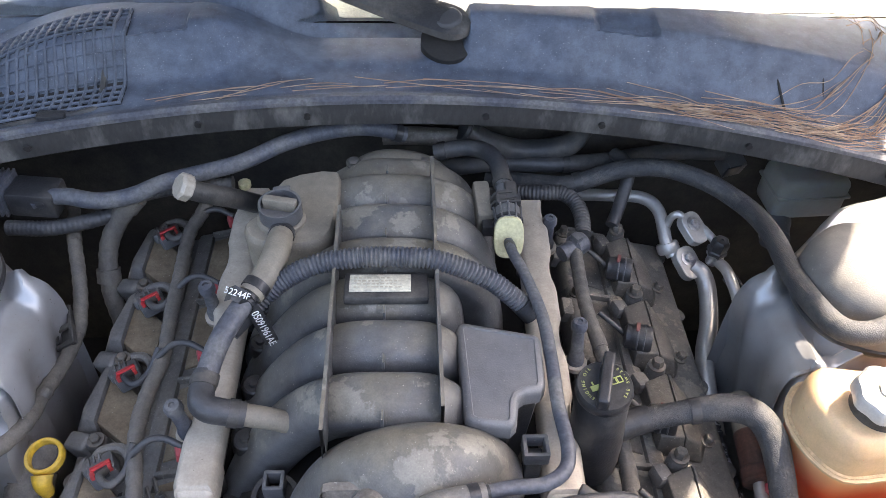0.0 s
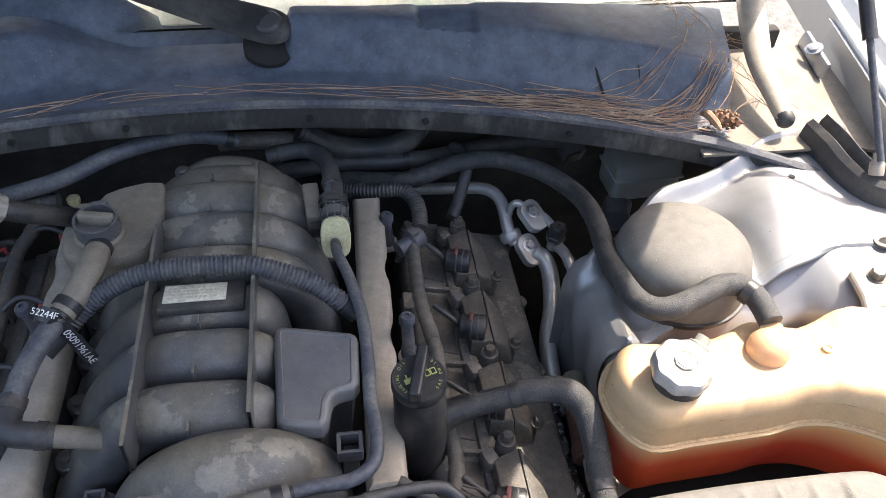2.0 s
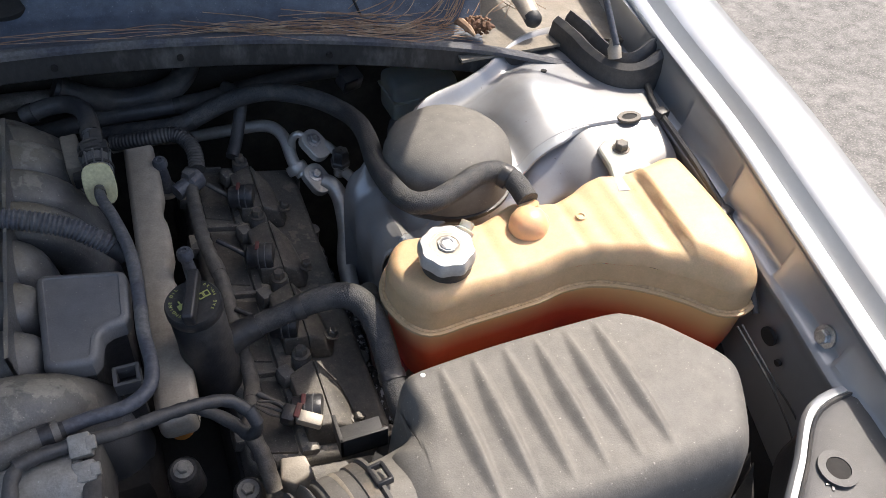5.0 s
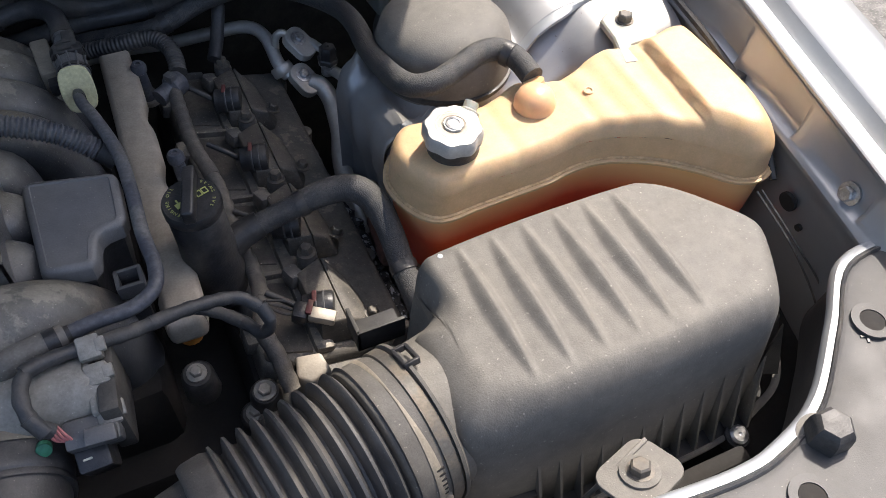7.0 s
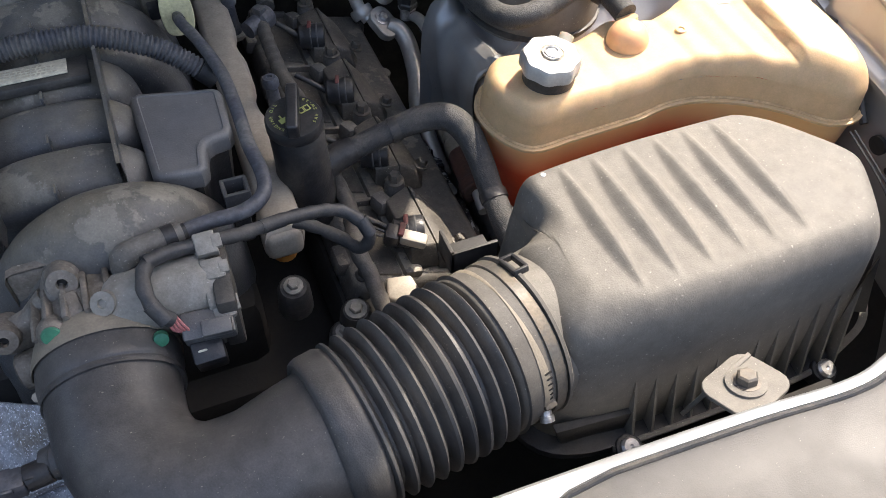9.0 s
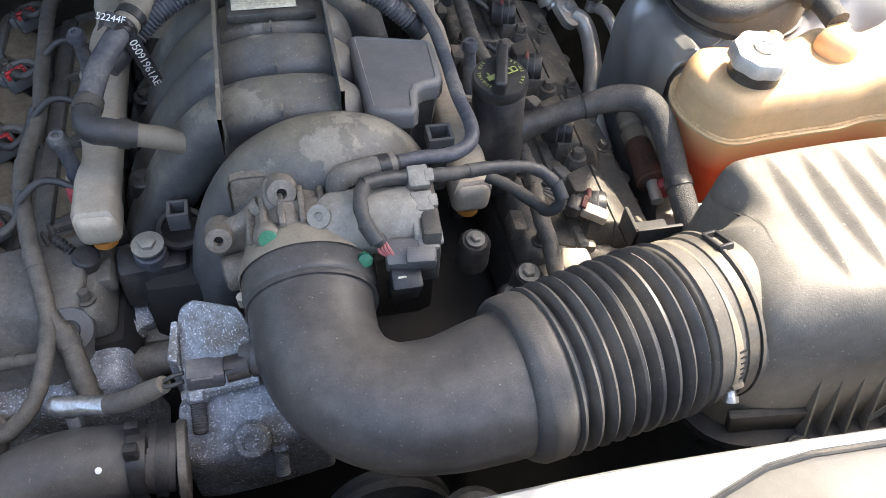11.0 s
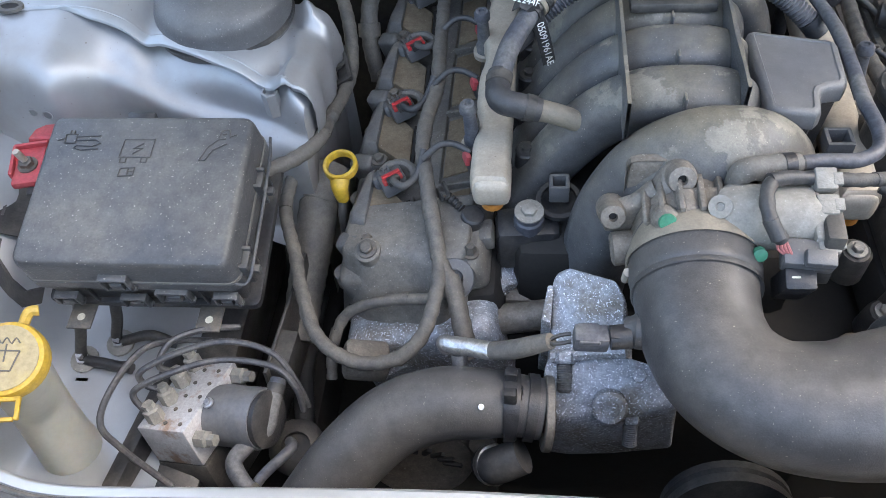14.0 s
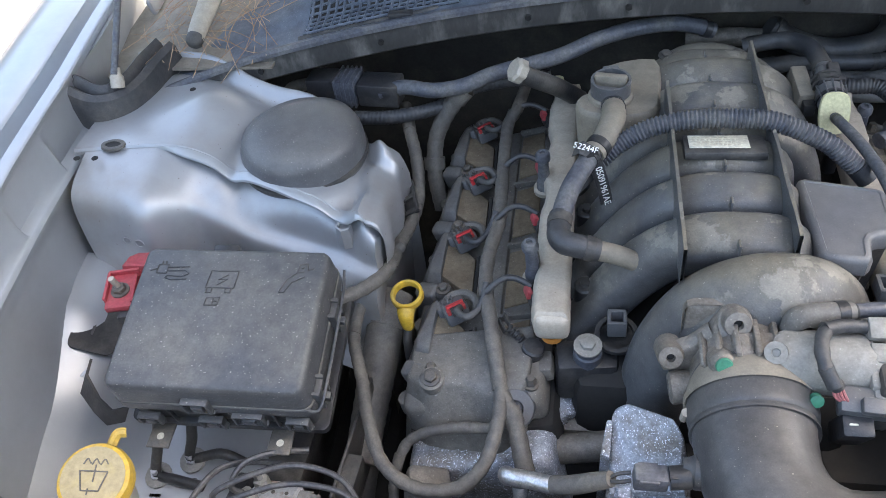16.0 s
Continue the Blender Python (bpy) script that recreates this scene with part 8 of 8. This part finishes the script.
loom("wire_loom", [(-0.405, 0.50, 0.70), (-0.415, 0.46, 0.68), (-0.42, 0.42, 0.655), (-0.425, 0.37, 0.63), (-0.43, 0.31, 0.60)], [0.022, 0.024, 0.024, 0.022, 0.02], "bulky dusty loom below the dipstick")
dip = root("dipstick", (-0.38, 0.465, 0.6), "yellow ring-handled dipstick in a dark tube", "dipstick")
DM = facing(V(-0.379, 0.457, 0.742), V(1, 0.04, 0.05), V(0.0, 0.97, 0.2))
part("ring", lathe([(0.0152, -0.004), (0.0152, 0.004), (0.0162, 0.0055), (0.0188, 0.0055), (0.02, 0.004), (0.02, -0.004), (0.0188, -0.0055), (0.0162, -0.0055), (0.0152, -0.004)], DM.translation, DM.to_3x3() @ V(0, 0, 1), 34), M_yellow, dip)
part("collar", tube([DM @ V(0, -0.019, -0.002), DM @ V(0, -0.025, -0.005), DM @ V(0, -0.029, -0.012), DM @ V(0, -0.030, -0.022)], [0.011, 0.010, 0.0085, 0.0075], 14, 3), M_yellow, dip)
part("guide_tube", tube([DM @ V(0, -0.030, -0.02), (-0.378, 0.42, 0.69), (-0.376, 0.41, 0.62), (-0.37, 0.40, 0.5)], 0.0055, 10), M_black, dip)
absu = root("brake_modulator", (-0.49, 0.19, 0.60), "brake modulator with a corroded alloy block and grey motor", "brake modulator")
AM = pose(-0.500, 0.188, 0.655, -12, -14, -10)
part("valve_block", box((0.058, 0.098, 0.05), AM, 0.002), M_block, absu, "rust-stained aluminium block")
part("lower_case", box((0.064, 0.10, 0.06), AM @ pose(0, 0, -0.055), 0.005), M_black, absu)
part("motor", tube([AM @ V(0.028, 0.0, -0.004), AM @ V(0.032, 0, -0.004), AM @ V(0.078, 0, -0.004), AM @ V(0.082, 0, -0.004), AM @ V(0.086, 0, -0.004)], [0.029, 0.031, 0.031, 0.028, 0.023], 30, 3), M_absgrey, absu)
for k in range(4):
    part("pipe_nut", lathe([(0.0088, 0), (0.0088, 0.014), (0.006, 0.016), (0.006, 0.022)], AM @ V(-0.012, -0.036 + 0.024 * k, 0.025), AM.to_3x3() @ V(0, 0, 1), 6), M_motor, absu)
for k in range(10):
    part("pin", lathe([(0.0022, 0), (0.0022, 0.001), (0, 0.0012)], AM @ V(0.002 + 0.018 * (k % 2), -0.04 + 0.018 * (k // 2), 0.0252), AM.to_3x3() @ V(0, 0, 1), 10), M_bolt, absu)
part("motor_end", lathe([(0.0285, 0), (0.0285, 0.006), (0.022, 0.009), (0, 0.010)], AM @ V(0.082, 0, -0.004), AM.to_3x3() @ V(1, 0, 0), 28), M_black, absu, "pitted motor end")
part("motor_screw", bolt(AM @ V(0.036, -0.012, 0.027), AM.to_3x3() @ V(0, -0.3, 1), 0.004, 0.004, 0.0055), M_steel, absu)
part("side_union", lathe([(0.009, 0), (0.009, 0.012), (0.006, 0.014), (0.006, 0.022)], AM @ V(0.029, -0.038, 0.004), AM.to_3x3() @ V(1, 0, 0), 6), M_motor, absu)
part("side_union", lathe([(0.009, 0), (0.009, 0.012), (0.006, 0.014), (0.006, 0.022)], AM @ V(0.029, 0.040, 0.012), AM.to_3x3() @ V(1, 0, 0), 6), M_motor, absu)
part("cradle", box((0.02, 0.16, 0.10), pose(-0.548, 0.18, 0.60, 0, -12, -8), 0.004), M_black, absu)
part("cradle", box((0.10, 0.02, 0.06), pose(-0.47, 0.105, 0.60), 0.004), M_black, absu)
for pts in ([(-0.500, 0.105, 0.655), (-0.552, 0.131, 0.680), (-0.571, 0.147, 0.700), (-0.566, 0.184, 0.710), (-0.549, 0.225, 0.710), (-0.52, 0.243, 0.70), (-0.49, 0.25, 0.69)],
            [AM @ V(-0.012, -0.036, 0.04), (-0.535, 0.165, 0.700), (-0.540, 0.174, 0.715), (-0.509, 0.190, 0.722), (-0.461, 0.208, 0.722), (-0.411, 0.210, 0.710), (-0.390, 0.199, 0.690), (-0.386, 0.190, 0.66)],
            [AM @ V(-0.012, -0.012, 0.04), (-0.537, 0.188, 0.702), (-0.540, 0.195, 0.716), (-0.505, 0.215, 0.722), (-0.461, 0.231, 0.720), (-0.419, 0.231, 0.702), (-0.395, 0.212, 0.682), (-0.385, 0.20, 0.65)],
            [AM @ V(-0.012, 0.012, 0.04), (-0.53, 0.21, 0.705), (-0.52, 0.232, 0.715), (-0.49, 0.25, 0.712), (-0.46, 0.262, 0.70)]):
    tagged(link("brake_line", tube(pts, 0.0034, 8), M_line), "thin dark brake line bent over the modulator", "brake line", "brake lines")
hose("pressure_hose", [(-0.412, 0.212, 0.682), (-0.415, 0.185, 0.676), (-0.418, 0.164, 0.668), (-0.436, 0.145, 0.664), (-0.444, 0.13, 0.66), (-0.432, 0.113, 0.655), (-0.415, 0.10, 0.645)], 0.0085, "dusty grey hose kinked beside the modulator", M_hose)
tagged(link("thin_pipe", tube([(-0.40, 0.165, 0.64), (-0.393, 0.155, 0.65), (-0.40, 0.14, 0.655), (-0.415, 0.125, 0.65), (-0.425, 0.11, 0.645)], 0.0055, 10), M_hose), "short bent metal pipe beside the modulator", "pipe")
for at, pts in (((-0.661, 0.259, 0.628), [(-0.60, 0.248, 0.63), (-0.635, 0.253, 0.632), (-0.661, 0.259, 0.634), (-0.652, 0.27, 0.67), (-0.637, 0.28, 0.72)]), ((-0.625, 0.281, 0.63), [(-0.56, 0.285, 0.625), (-0.59, 0.288, 0.638), (-0.625, 0.281, 0.636), (-0.616, 0.288, 0.67), (-0.603, 0.292, 0.72)])):
    g = root("ground_stud", at, "zinc ground stud with black cables", "ground stud", "ground studs")
    part("washer", lathe([(0.015, -0.002), (0.0155, 0.002), (0.010, 0.003)], at, (0, -0.2, 1), 48, lobes=14, depth=0.05), M_motor, g)
    part("slot", box((0.016, 0.006, 0.002), pose(at[0] + 0.004, at[1] - 0.024, at[2] - 0.004), 0.001), M_dark, g)
    part("nut", lathe([(0.0075, 0.002), (0.0075, 0.008), (0.004, 0.008), (0.004, 0.016), (0, 0.016)], at, (0, -0.2, 1), 6), M_steel, g)
    part("cable", tube(pts, 0.0062, 10), M_black, g)
pad = solo("rubber_flap", placed(stack(rrect(0.055, 0.072, 0.010), [(-0.0015, 0), (0.0015, 0)]), pose(-0.768, 0.402, 0.7245, 8, 27, 8)), M_black, "black rubber flap beside the fuse box", "flap")
part("slit", placed(stack(rrect(0.003, 0.034, 0.001), [(0.0016, 0), (0.0022, 0)]), pose(-0.768, 0.402, 0.7245, 8, 27, 8) @ pose(-0.004, 0.004, 0)), M_fascia, pad)
ftab = root("fender_tab", (-0.815, 0.285, 0.70), "bare metal tab with a round hole on the inner fender", "bracket")
part("plate", placed(stack(rrect(0.075, 0.026, 0.0125), [(-0.0012, 0), (0.0012, 0)]), pose(-0.822, 0.283, 0.716, 14, 14, 4)), M_paintdirt, ftab)
part("tab_hole", placed(lathe([(0.007, 0.0013), (0.007, 0.002), (0.0045, 0.002)], seg=16), pose(-0.822, 0.283, 0.716, 14, 14, 4) @ pose(0.02, 0, 0)), M_bolt, ftab)

# ---- rubber end seals, hood struts, wiper ----
for sx in (1, -1):
    sl = root("end_seal", (sx * 0.80, 0.68, 0.88), "thick black rubber seal curled at the tower's rear", "seal", "end seals")
    pts = [(0.770, 0.775, 0.905), (0.776, 0.73, 0.905), (0.780, 0.695, 0.902), (0.792, 0.662, 0.900), (0.815, 0.650, 0.905), (0.850, 0.655, 0.925)]
    path = [q[0] for q in spline(pts, 5)]
    fold = {"outer_fold": [(-0.024, -0.045), (-0.026, -0.015), (-0.022, 0.004), (-0.014, 0.010), (-0.006, 0.004), (-0.003, -0.012)],
            "inner_fold": [(-0.004, -0.012), (0.0, 0.006), (0.006, 0.014), (0.012, 0.010), (0.015, -0.006), (0.018, -0.04)]}
    for nm, prof in fold.items():
        rows = []
        for i, c in enumerate(path):
            d = path[min(i + 1, len(path) - 1)] - path[max(i - 1, 0)]
            n_ = V(-d.y, d.x, 0).normalized() * -1.0
            k = min(1.0, 0.45 + 0.25 * (len(path) - 1 - i))
            rows.append([(sx * (c.x + n_.x * a * -1), c.y + n_.y * a * -1, c.z + b * k) for a, b in prof])
        part(nm, sheet(rows, 0.003), M_rubber, sl)
    hs = root("hood_strut", (sx * 0.782, 0.660, 0.91), "slim gas strut holding the hood open", "hood strut", "hood struts")
    part("rod", rod((sx * 0.782, 0.660, 0.93), (sx * 0.772, 0.775, 1.06), 0.0045, 12), M_hose, hs)
    part("cylinder", rod((sx * 0.7735, 0.757, 1.04), (sx * 0.764, 0.835, 1.13), 0.009, 14), M_black, hs)
    part("ball_socket", lathe([(0.009, 0), (0.009, 0.014), (0.006, 0.018), (0.006, 0.026)], (sx * 0.782, 0.657, 0.912), (0, 0.5, 1), 14), M_rail, hs)
# painted shelf, pale tube and hinge at the cowl's ends
for sx in (1, -1):
    sh = root("cowl_side_right" if sx > 0 else "cowl_side_left", (sx * 0.76, 0.87, 0.88), "dusty silver body shelf beside the cowl", "body panel", kind="structure")
    rows = [[(sx * x, y, 0.889 + 0.012 * step(0.8, 1.0, y) - 0.012 * step(0.8, 0.86, x)) for x in frange(0.60, 0.875, 14)] for y in [cow_y(0.7) + 0.012 + 0.02 * k for k in range(15)]]
    part("shelf", sheet(rows, 0.004), M_shelf, sh)
    part("drain_tube", tube([(sx * 0.742, 1.0, 0.985), (sx * 0.727, 0.933, 0.962), (sx * 0.717, 0.869, 0.940), (sx * 0.718, 0.810, 0.924), (sx * 0.718, 0.775, 0.915)], [0.02, 0.02, 0.018, 0.015, 0.0125], 14, flat=0.75, up=(0, 0, 1)), M_rail, sh)
    part("tube_end", lathe([(0.0125, 0), (0.0125, 0.008), (0.009, 0.013), (0.004, 0.015), (0, 0.0155)], (sx * 0.718, 0.780, 0.9155), (0, -1, -0.25), 14), M_rubber, sh)
    part("hinge_plate", box((0.010, 0.10, 0.026), pose(sx * 0.850, 0.95, 0.902, 0, sx * 15, sx * -8), 0.005), M_paintdirt, sh)
    part("hinge_bolt", bolt((sx * 0.843, 0.945, 0.914), (-sx * 0.5, 0, 1), 0.009, 0.006, 0.013), M_paint, sh)
wip = root("wiper_arm", (0.049, 0.937, 0.95), "black wiper arm on its capped pivot", "wiper")
part("pivot_cap", lathe([(0.0185, -0.012), (0.019, 0.001), (0.0178, 0.0035), (0.0155, 0.0048), (0.013, 0.0044), (0.0, 0.0056)], (0.055, 0.927, 0.9965), (-0.14, -0.22, 1), 30), M_fascia, wip, "round cap on the pivot")
part("pivot_well", lathe([(0.035, -0.02), (0.035, 0.003), (0.031, 0.004), (0.0, 0.004)], (0.056, 0.921, 0.968), (0, -0.35, 1), 28), M_dark, wip)
rows = []
for t in [-0.100, -0.098, -0.092, -0.08, -0.06, -0.03] + frange(0, 1, 12):
    c = V(0.056, 0.927, 0.988).lerp(V(-0.20, 1.012, 1.028), t)
    w_ = 0.0245 * math.sqrt(max(0.01, 1 - (t / 0.1) ** 2)) if t < 0 else 0.0245 - 0.014 * step(0.0, 0.8, t)
    n_ = V(0.30, 0.88, 0.3).normalized()
    rows.append([c - n_ * w_, c - n_ * w_ * 0.92 + V(0, 0, 0.006), c - n_ * w_ * 0.5 + V(0, 0, 0.009), c + n_ * w_ * 0.5 + V(0, 0, 0.009), c + n_ * w_ * 0.92 + V(0, 0, 0.006), c + n_ * w_])
part("arm", sheet(rows, -0.003), M_black, wip)

# cowl vent grille
vent = root("cowl_grille", (-0.43, 0.89, 0.96), "black slotted air grille in the cowl", "grille", kind="structure")


def on_cowl(x, y, up=0.0):
    return V(x, y, cowl_top(x, y) + up)


for i in range(19):
    x = -0.56 + 0.0118 * i
    pts = [on_cowl(x, y, 0.0056) for y in frange(cow_y(x) + 0.028, cow_y(x) + 0.15, 8)]
    part("slat", tube(pts, 0.0022, 6, 3, flat=1.4), M_cowl, vent)
for o in frange(0.028, 0.15, 13):
    pts = [on_cowl(x, cow_y(x) + o, 0.0054) for x in frange(-0.565, -0.345, 9)]
    part("cross_bar", tube(pts, 0.0022, 6, 3), M_cowl, vent)
pts = [on_cowl(-0.57, cow_y(-0.57) + 0.022, 0.003), on_cowl(-0.45, cow_y(-0.45) + 0.020, 0.003), on_cowl(-0.382, cow_y(-0.38) + 0.024, 0.003), on_cowl(-0.374, cow_y(-0.37) + 0.05, 0.003), on_cowl(-0.372, cow_y(-0.37) + 0.14, 0.003)]
part("frame", tube(pts, 0.004, 8, 5), M_black, vent)
part("latch", box((0.035, 0.016, 0.012), Matrix.Translation(on_cowl(-0.425, cow_y(-0.42) + 0.02, 0.004)), 0.003), M_black, vent)
# dark sheet on the solid cowl, painting the shade inside the slots
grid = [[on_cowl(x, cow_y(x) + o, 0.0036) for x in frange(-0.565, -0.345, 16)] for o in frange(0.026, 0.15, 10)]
part("slot_shade", sheet(grid), M_dark, vent)

# ---- pine litter ----
rnd = random.Random(7)


def needle(bm, a, b, sag, r=0.0006):
    a, b = Vector(a), Vector(b)
    mid = a.lerp(b, 0.5) + Vector(sag)
    tube([a, mid, b], [r, r, r * 0.5], 4, 4, bm=bm)


def litter(name, n, area, label, length=(0.07, 0.16), lift=0.004, dirs=(0.0, 0.35)):
    bm = bmesh.new()
    for _ in range(n):
        x, y = area(rnd)
        a = rnd.gauss(dirs[0], dirs[1])
        L = rnd.uniform(*length)
        dx, dy = math.cos(a) * L / 2, math.sin(a) * L / 2
        z = lift * rnd.random()

        def top(px, py):
            if abs(px) > 0.66:
                return 0.905 + z
            return cowl_top(px, max(py, cow_y(px) + 0.003)) + 0.0015 + z
        needle(bm, (x - dx, y - dy, top(x - dx, y - dy)), (x + dx, y + dy, top(x + dx, y + dy) + 0.004 * rnd.random()), (rnd.gauss(0, 0.006), rnd.gauss(0, 0.006), rnd.random() * 0.006 + (top(x, y) - (top(x - dx, y - dy) + top(x + dx, y + dy)) / 2)))
    solo(name, bm, M_needle, label, "pine needles", kind="stuff")


litter("pine_needles", 60, lambda q: ((lambda x: (x, cow_y(x) + 0.022 + 0.012 * q.gauss(0, 0.8) + 0.012 * step(0.3, 0.6, x) * q.random()))(q.uniform(0.30, 0.58))), "heap of dry brown pine needles along the cowl", dirs=(-0.12, 0.16), length=(0.09, 0.2))
bm = bmesh.new()
for _ in range(38):
    k, w = rnd.uniform(0.0, 0.55), rnd.gauss(0, 0.020)
    guide = [V(0.40, 0.812, 0), V(0.50, 0.800, 0), V(0.575, 0.812, 0), V(0.632, 0.850, 0), V(0.668, 0.905, 0), V(0.690, 0.965, 0), V(0.700, 1.0, 0)]
    pth = [q[0] for q in spline(guide, 8)]
    a = int(k * len(pth))
    pts = []
    for j in range(0, 20, 4):
        q = pth[min(a + j, len(pth) - 1)] + V(w + 0.004 * j / 16 * rnd.gauss(0, 2), -w + 0.003 * rnd.gauss(0, 1), 0)
        top = 0.908 if q.x > 0.655 else cowl_top(q.x, max(q.y, cow_y(q.x) + 0.003))
        pts.append((q.x, q.y, top + 0.004 + 0.010 * rnd.random() + 0.012 * step(0.62, 0.68, q.x)))
    tube(pts, [0.0007, 0.0007, 0.0007, 0.0006, 0.0003], 4, 4, bm=bm)
solo("pine_needles", bm, M_needle, "sheaf of dry pine needles sweeping round the cowl corner", "pine needles", kind="stuff")
litter("pine_needles", 34, lambda q: (q.uniform(0.60, 0.73), q.uniform(0.93, 1.0)), "tangle of dry brown pine needles at the cowl corner", dirs=(0.6, 0.9), length=(0.05, 0.12), lift=0.02)
litter("pine_needles", 12, lambda q: (q.uniform(0.66, 0.74), q.uniform(0.79, 0.92)), "loose dry pine needles on the dusty shelf", dirs=(1.5, 0.5), length=(0.06, 0.12))
litter("pine_needles", 10, lambda q: ((lambda x: (x, cow_y(x) + 0.022 + 0.006 * q.gauss(0, 1)))(q.uniform(0.02, 0.24))), "few loose dry pine needles on the cowl", dirs=(-0.05, 0.08), length=(0.1, 0.2))
litter("pine_needles", 9, lambda q: ((lambda x: (x, cow_y(x) + 0.020 + 0.005 * q.gauss(0, 1)))(q.uniform(-0.26, -0.06))), "few loose dry pine needles by the cowl lip", dirs=(0.08, 0.12), length=(0.07, 0.13))
litter("pine_needles", 75, lambda q: (-q.uniform(0.62, 0.80), q.uniform(0.75, 0.95)), "tangle of dry pine needles in the cowl corner", dirs=(1.9, 0.7))
cone = root("pine_cone", (0.633, 0.783, 0.905), "small brown pine cone lying on the cowl", "pine cone")
ca = V(0.9, -0.35, -0.05).normalized()
part("core", lathe([(0.002, 0), (0.007, 0.008), (0.0085, 0.02), (0.006, 0.036), (0.001, 0.046)], V(0.618, 0.792, 0.914), ca, 12), M_cone, cone)
for k in range(36):
    t = k / 36
    a = k * 2.4
    u = ca.cross(V(0, 0, 1)).normalized()
    v = ca.cross(u)
    d = u * math.cos(a) + v * math.sin(a)
    c = V(0.618, 0.792, 0.914) + ca * (0.004 + 0.036 * t) + d * (0.0065 + 0.003 * math.sin(t * 3.1))
    part("scale", lathe([(0.003, 0), (0.0032, 0.002), (0, 0.0045)], c, d + ca * -0.4, 5), M_cone, cone)
solo("bark_piece", tube([(0.612, 0.80, 0.912), (0.615, 0.79, 0.918), (0.622, 0.775, 0.914), (0.626, 0.765, 0.91)], [0.003, 0.006, 0.005, 0.002], 8), M_needle, "curled brown seed husk beside the pine cone", "husk")

# bracket tab at the front of the airbox, and runs along the right inner wall
tab = root("front_tab", (0.44, 0.052, 0.83), "grey metal tab bolted at the front beam", "bracket")
part("plate", placed(stack(rrect(0.062, 0.05, 0.014), [(-0.002, 0.0005), (-0.0015, 0), (0.0015, 0), (0.002, 0.0005)]), pose(0.440, 0.050, 0.846, -14, 6, 18)), M_airbox, tab)
part("leg", box((0.05, 0.004, 0.06), pose(0.437, 0.071, 0.815, 10, 0, 18), 0.001), M_airbox, tab)
TN = pose(0, 0, 0, -14, 6, 18).to_3x3() @ V(0, 0, 1)
part("tab_washer", lathe([(0.016, 0), (0.016, 0.0025), (0.013, 0.003)], V(0.440, 0.050, 0.846) + TN * 0.0018, TN, 22), M_airbox, tab)
part("tab_bolt", bolt(V(0.440, 0.050, 0.846) + TN * 0.004, TN, 0.0085, 0.009, 0.011), M_bolt, tab)
for k in (0.0, 0.006):
    part("thin_wire", tube([(0.722 + k, 0.26, 0.84), (0.733 + k, 0.205, 0.81), (0.752 + 2 * k, 0.172, 0.765), (0.756, 0.15, 0.74)], 0.0011, 6), M_line, fender_r)
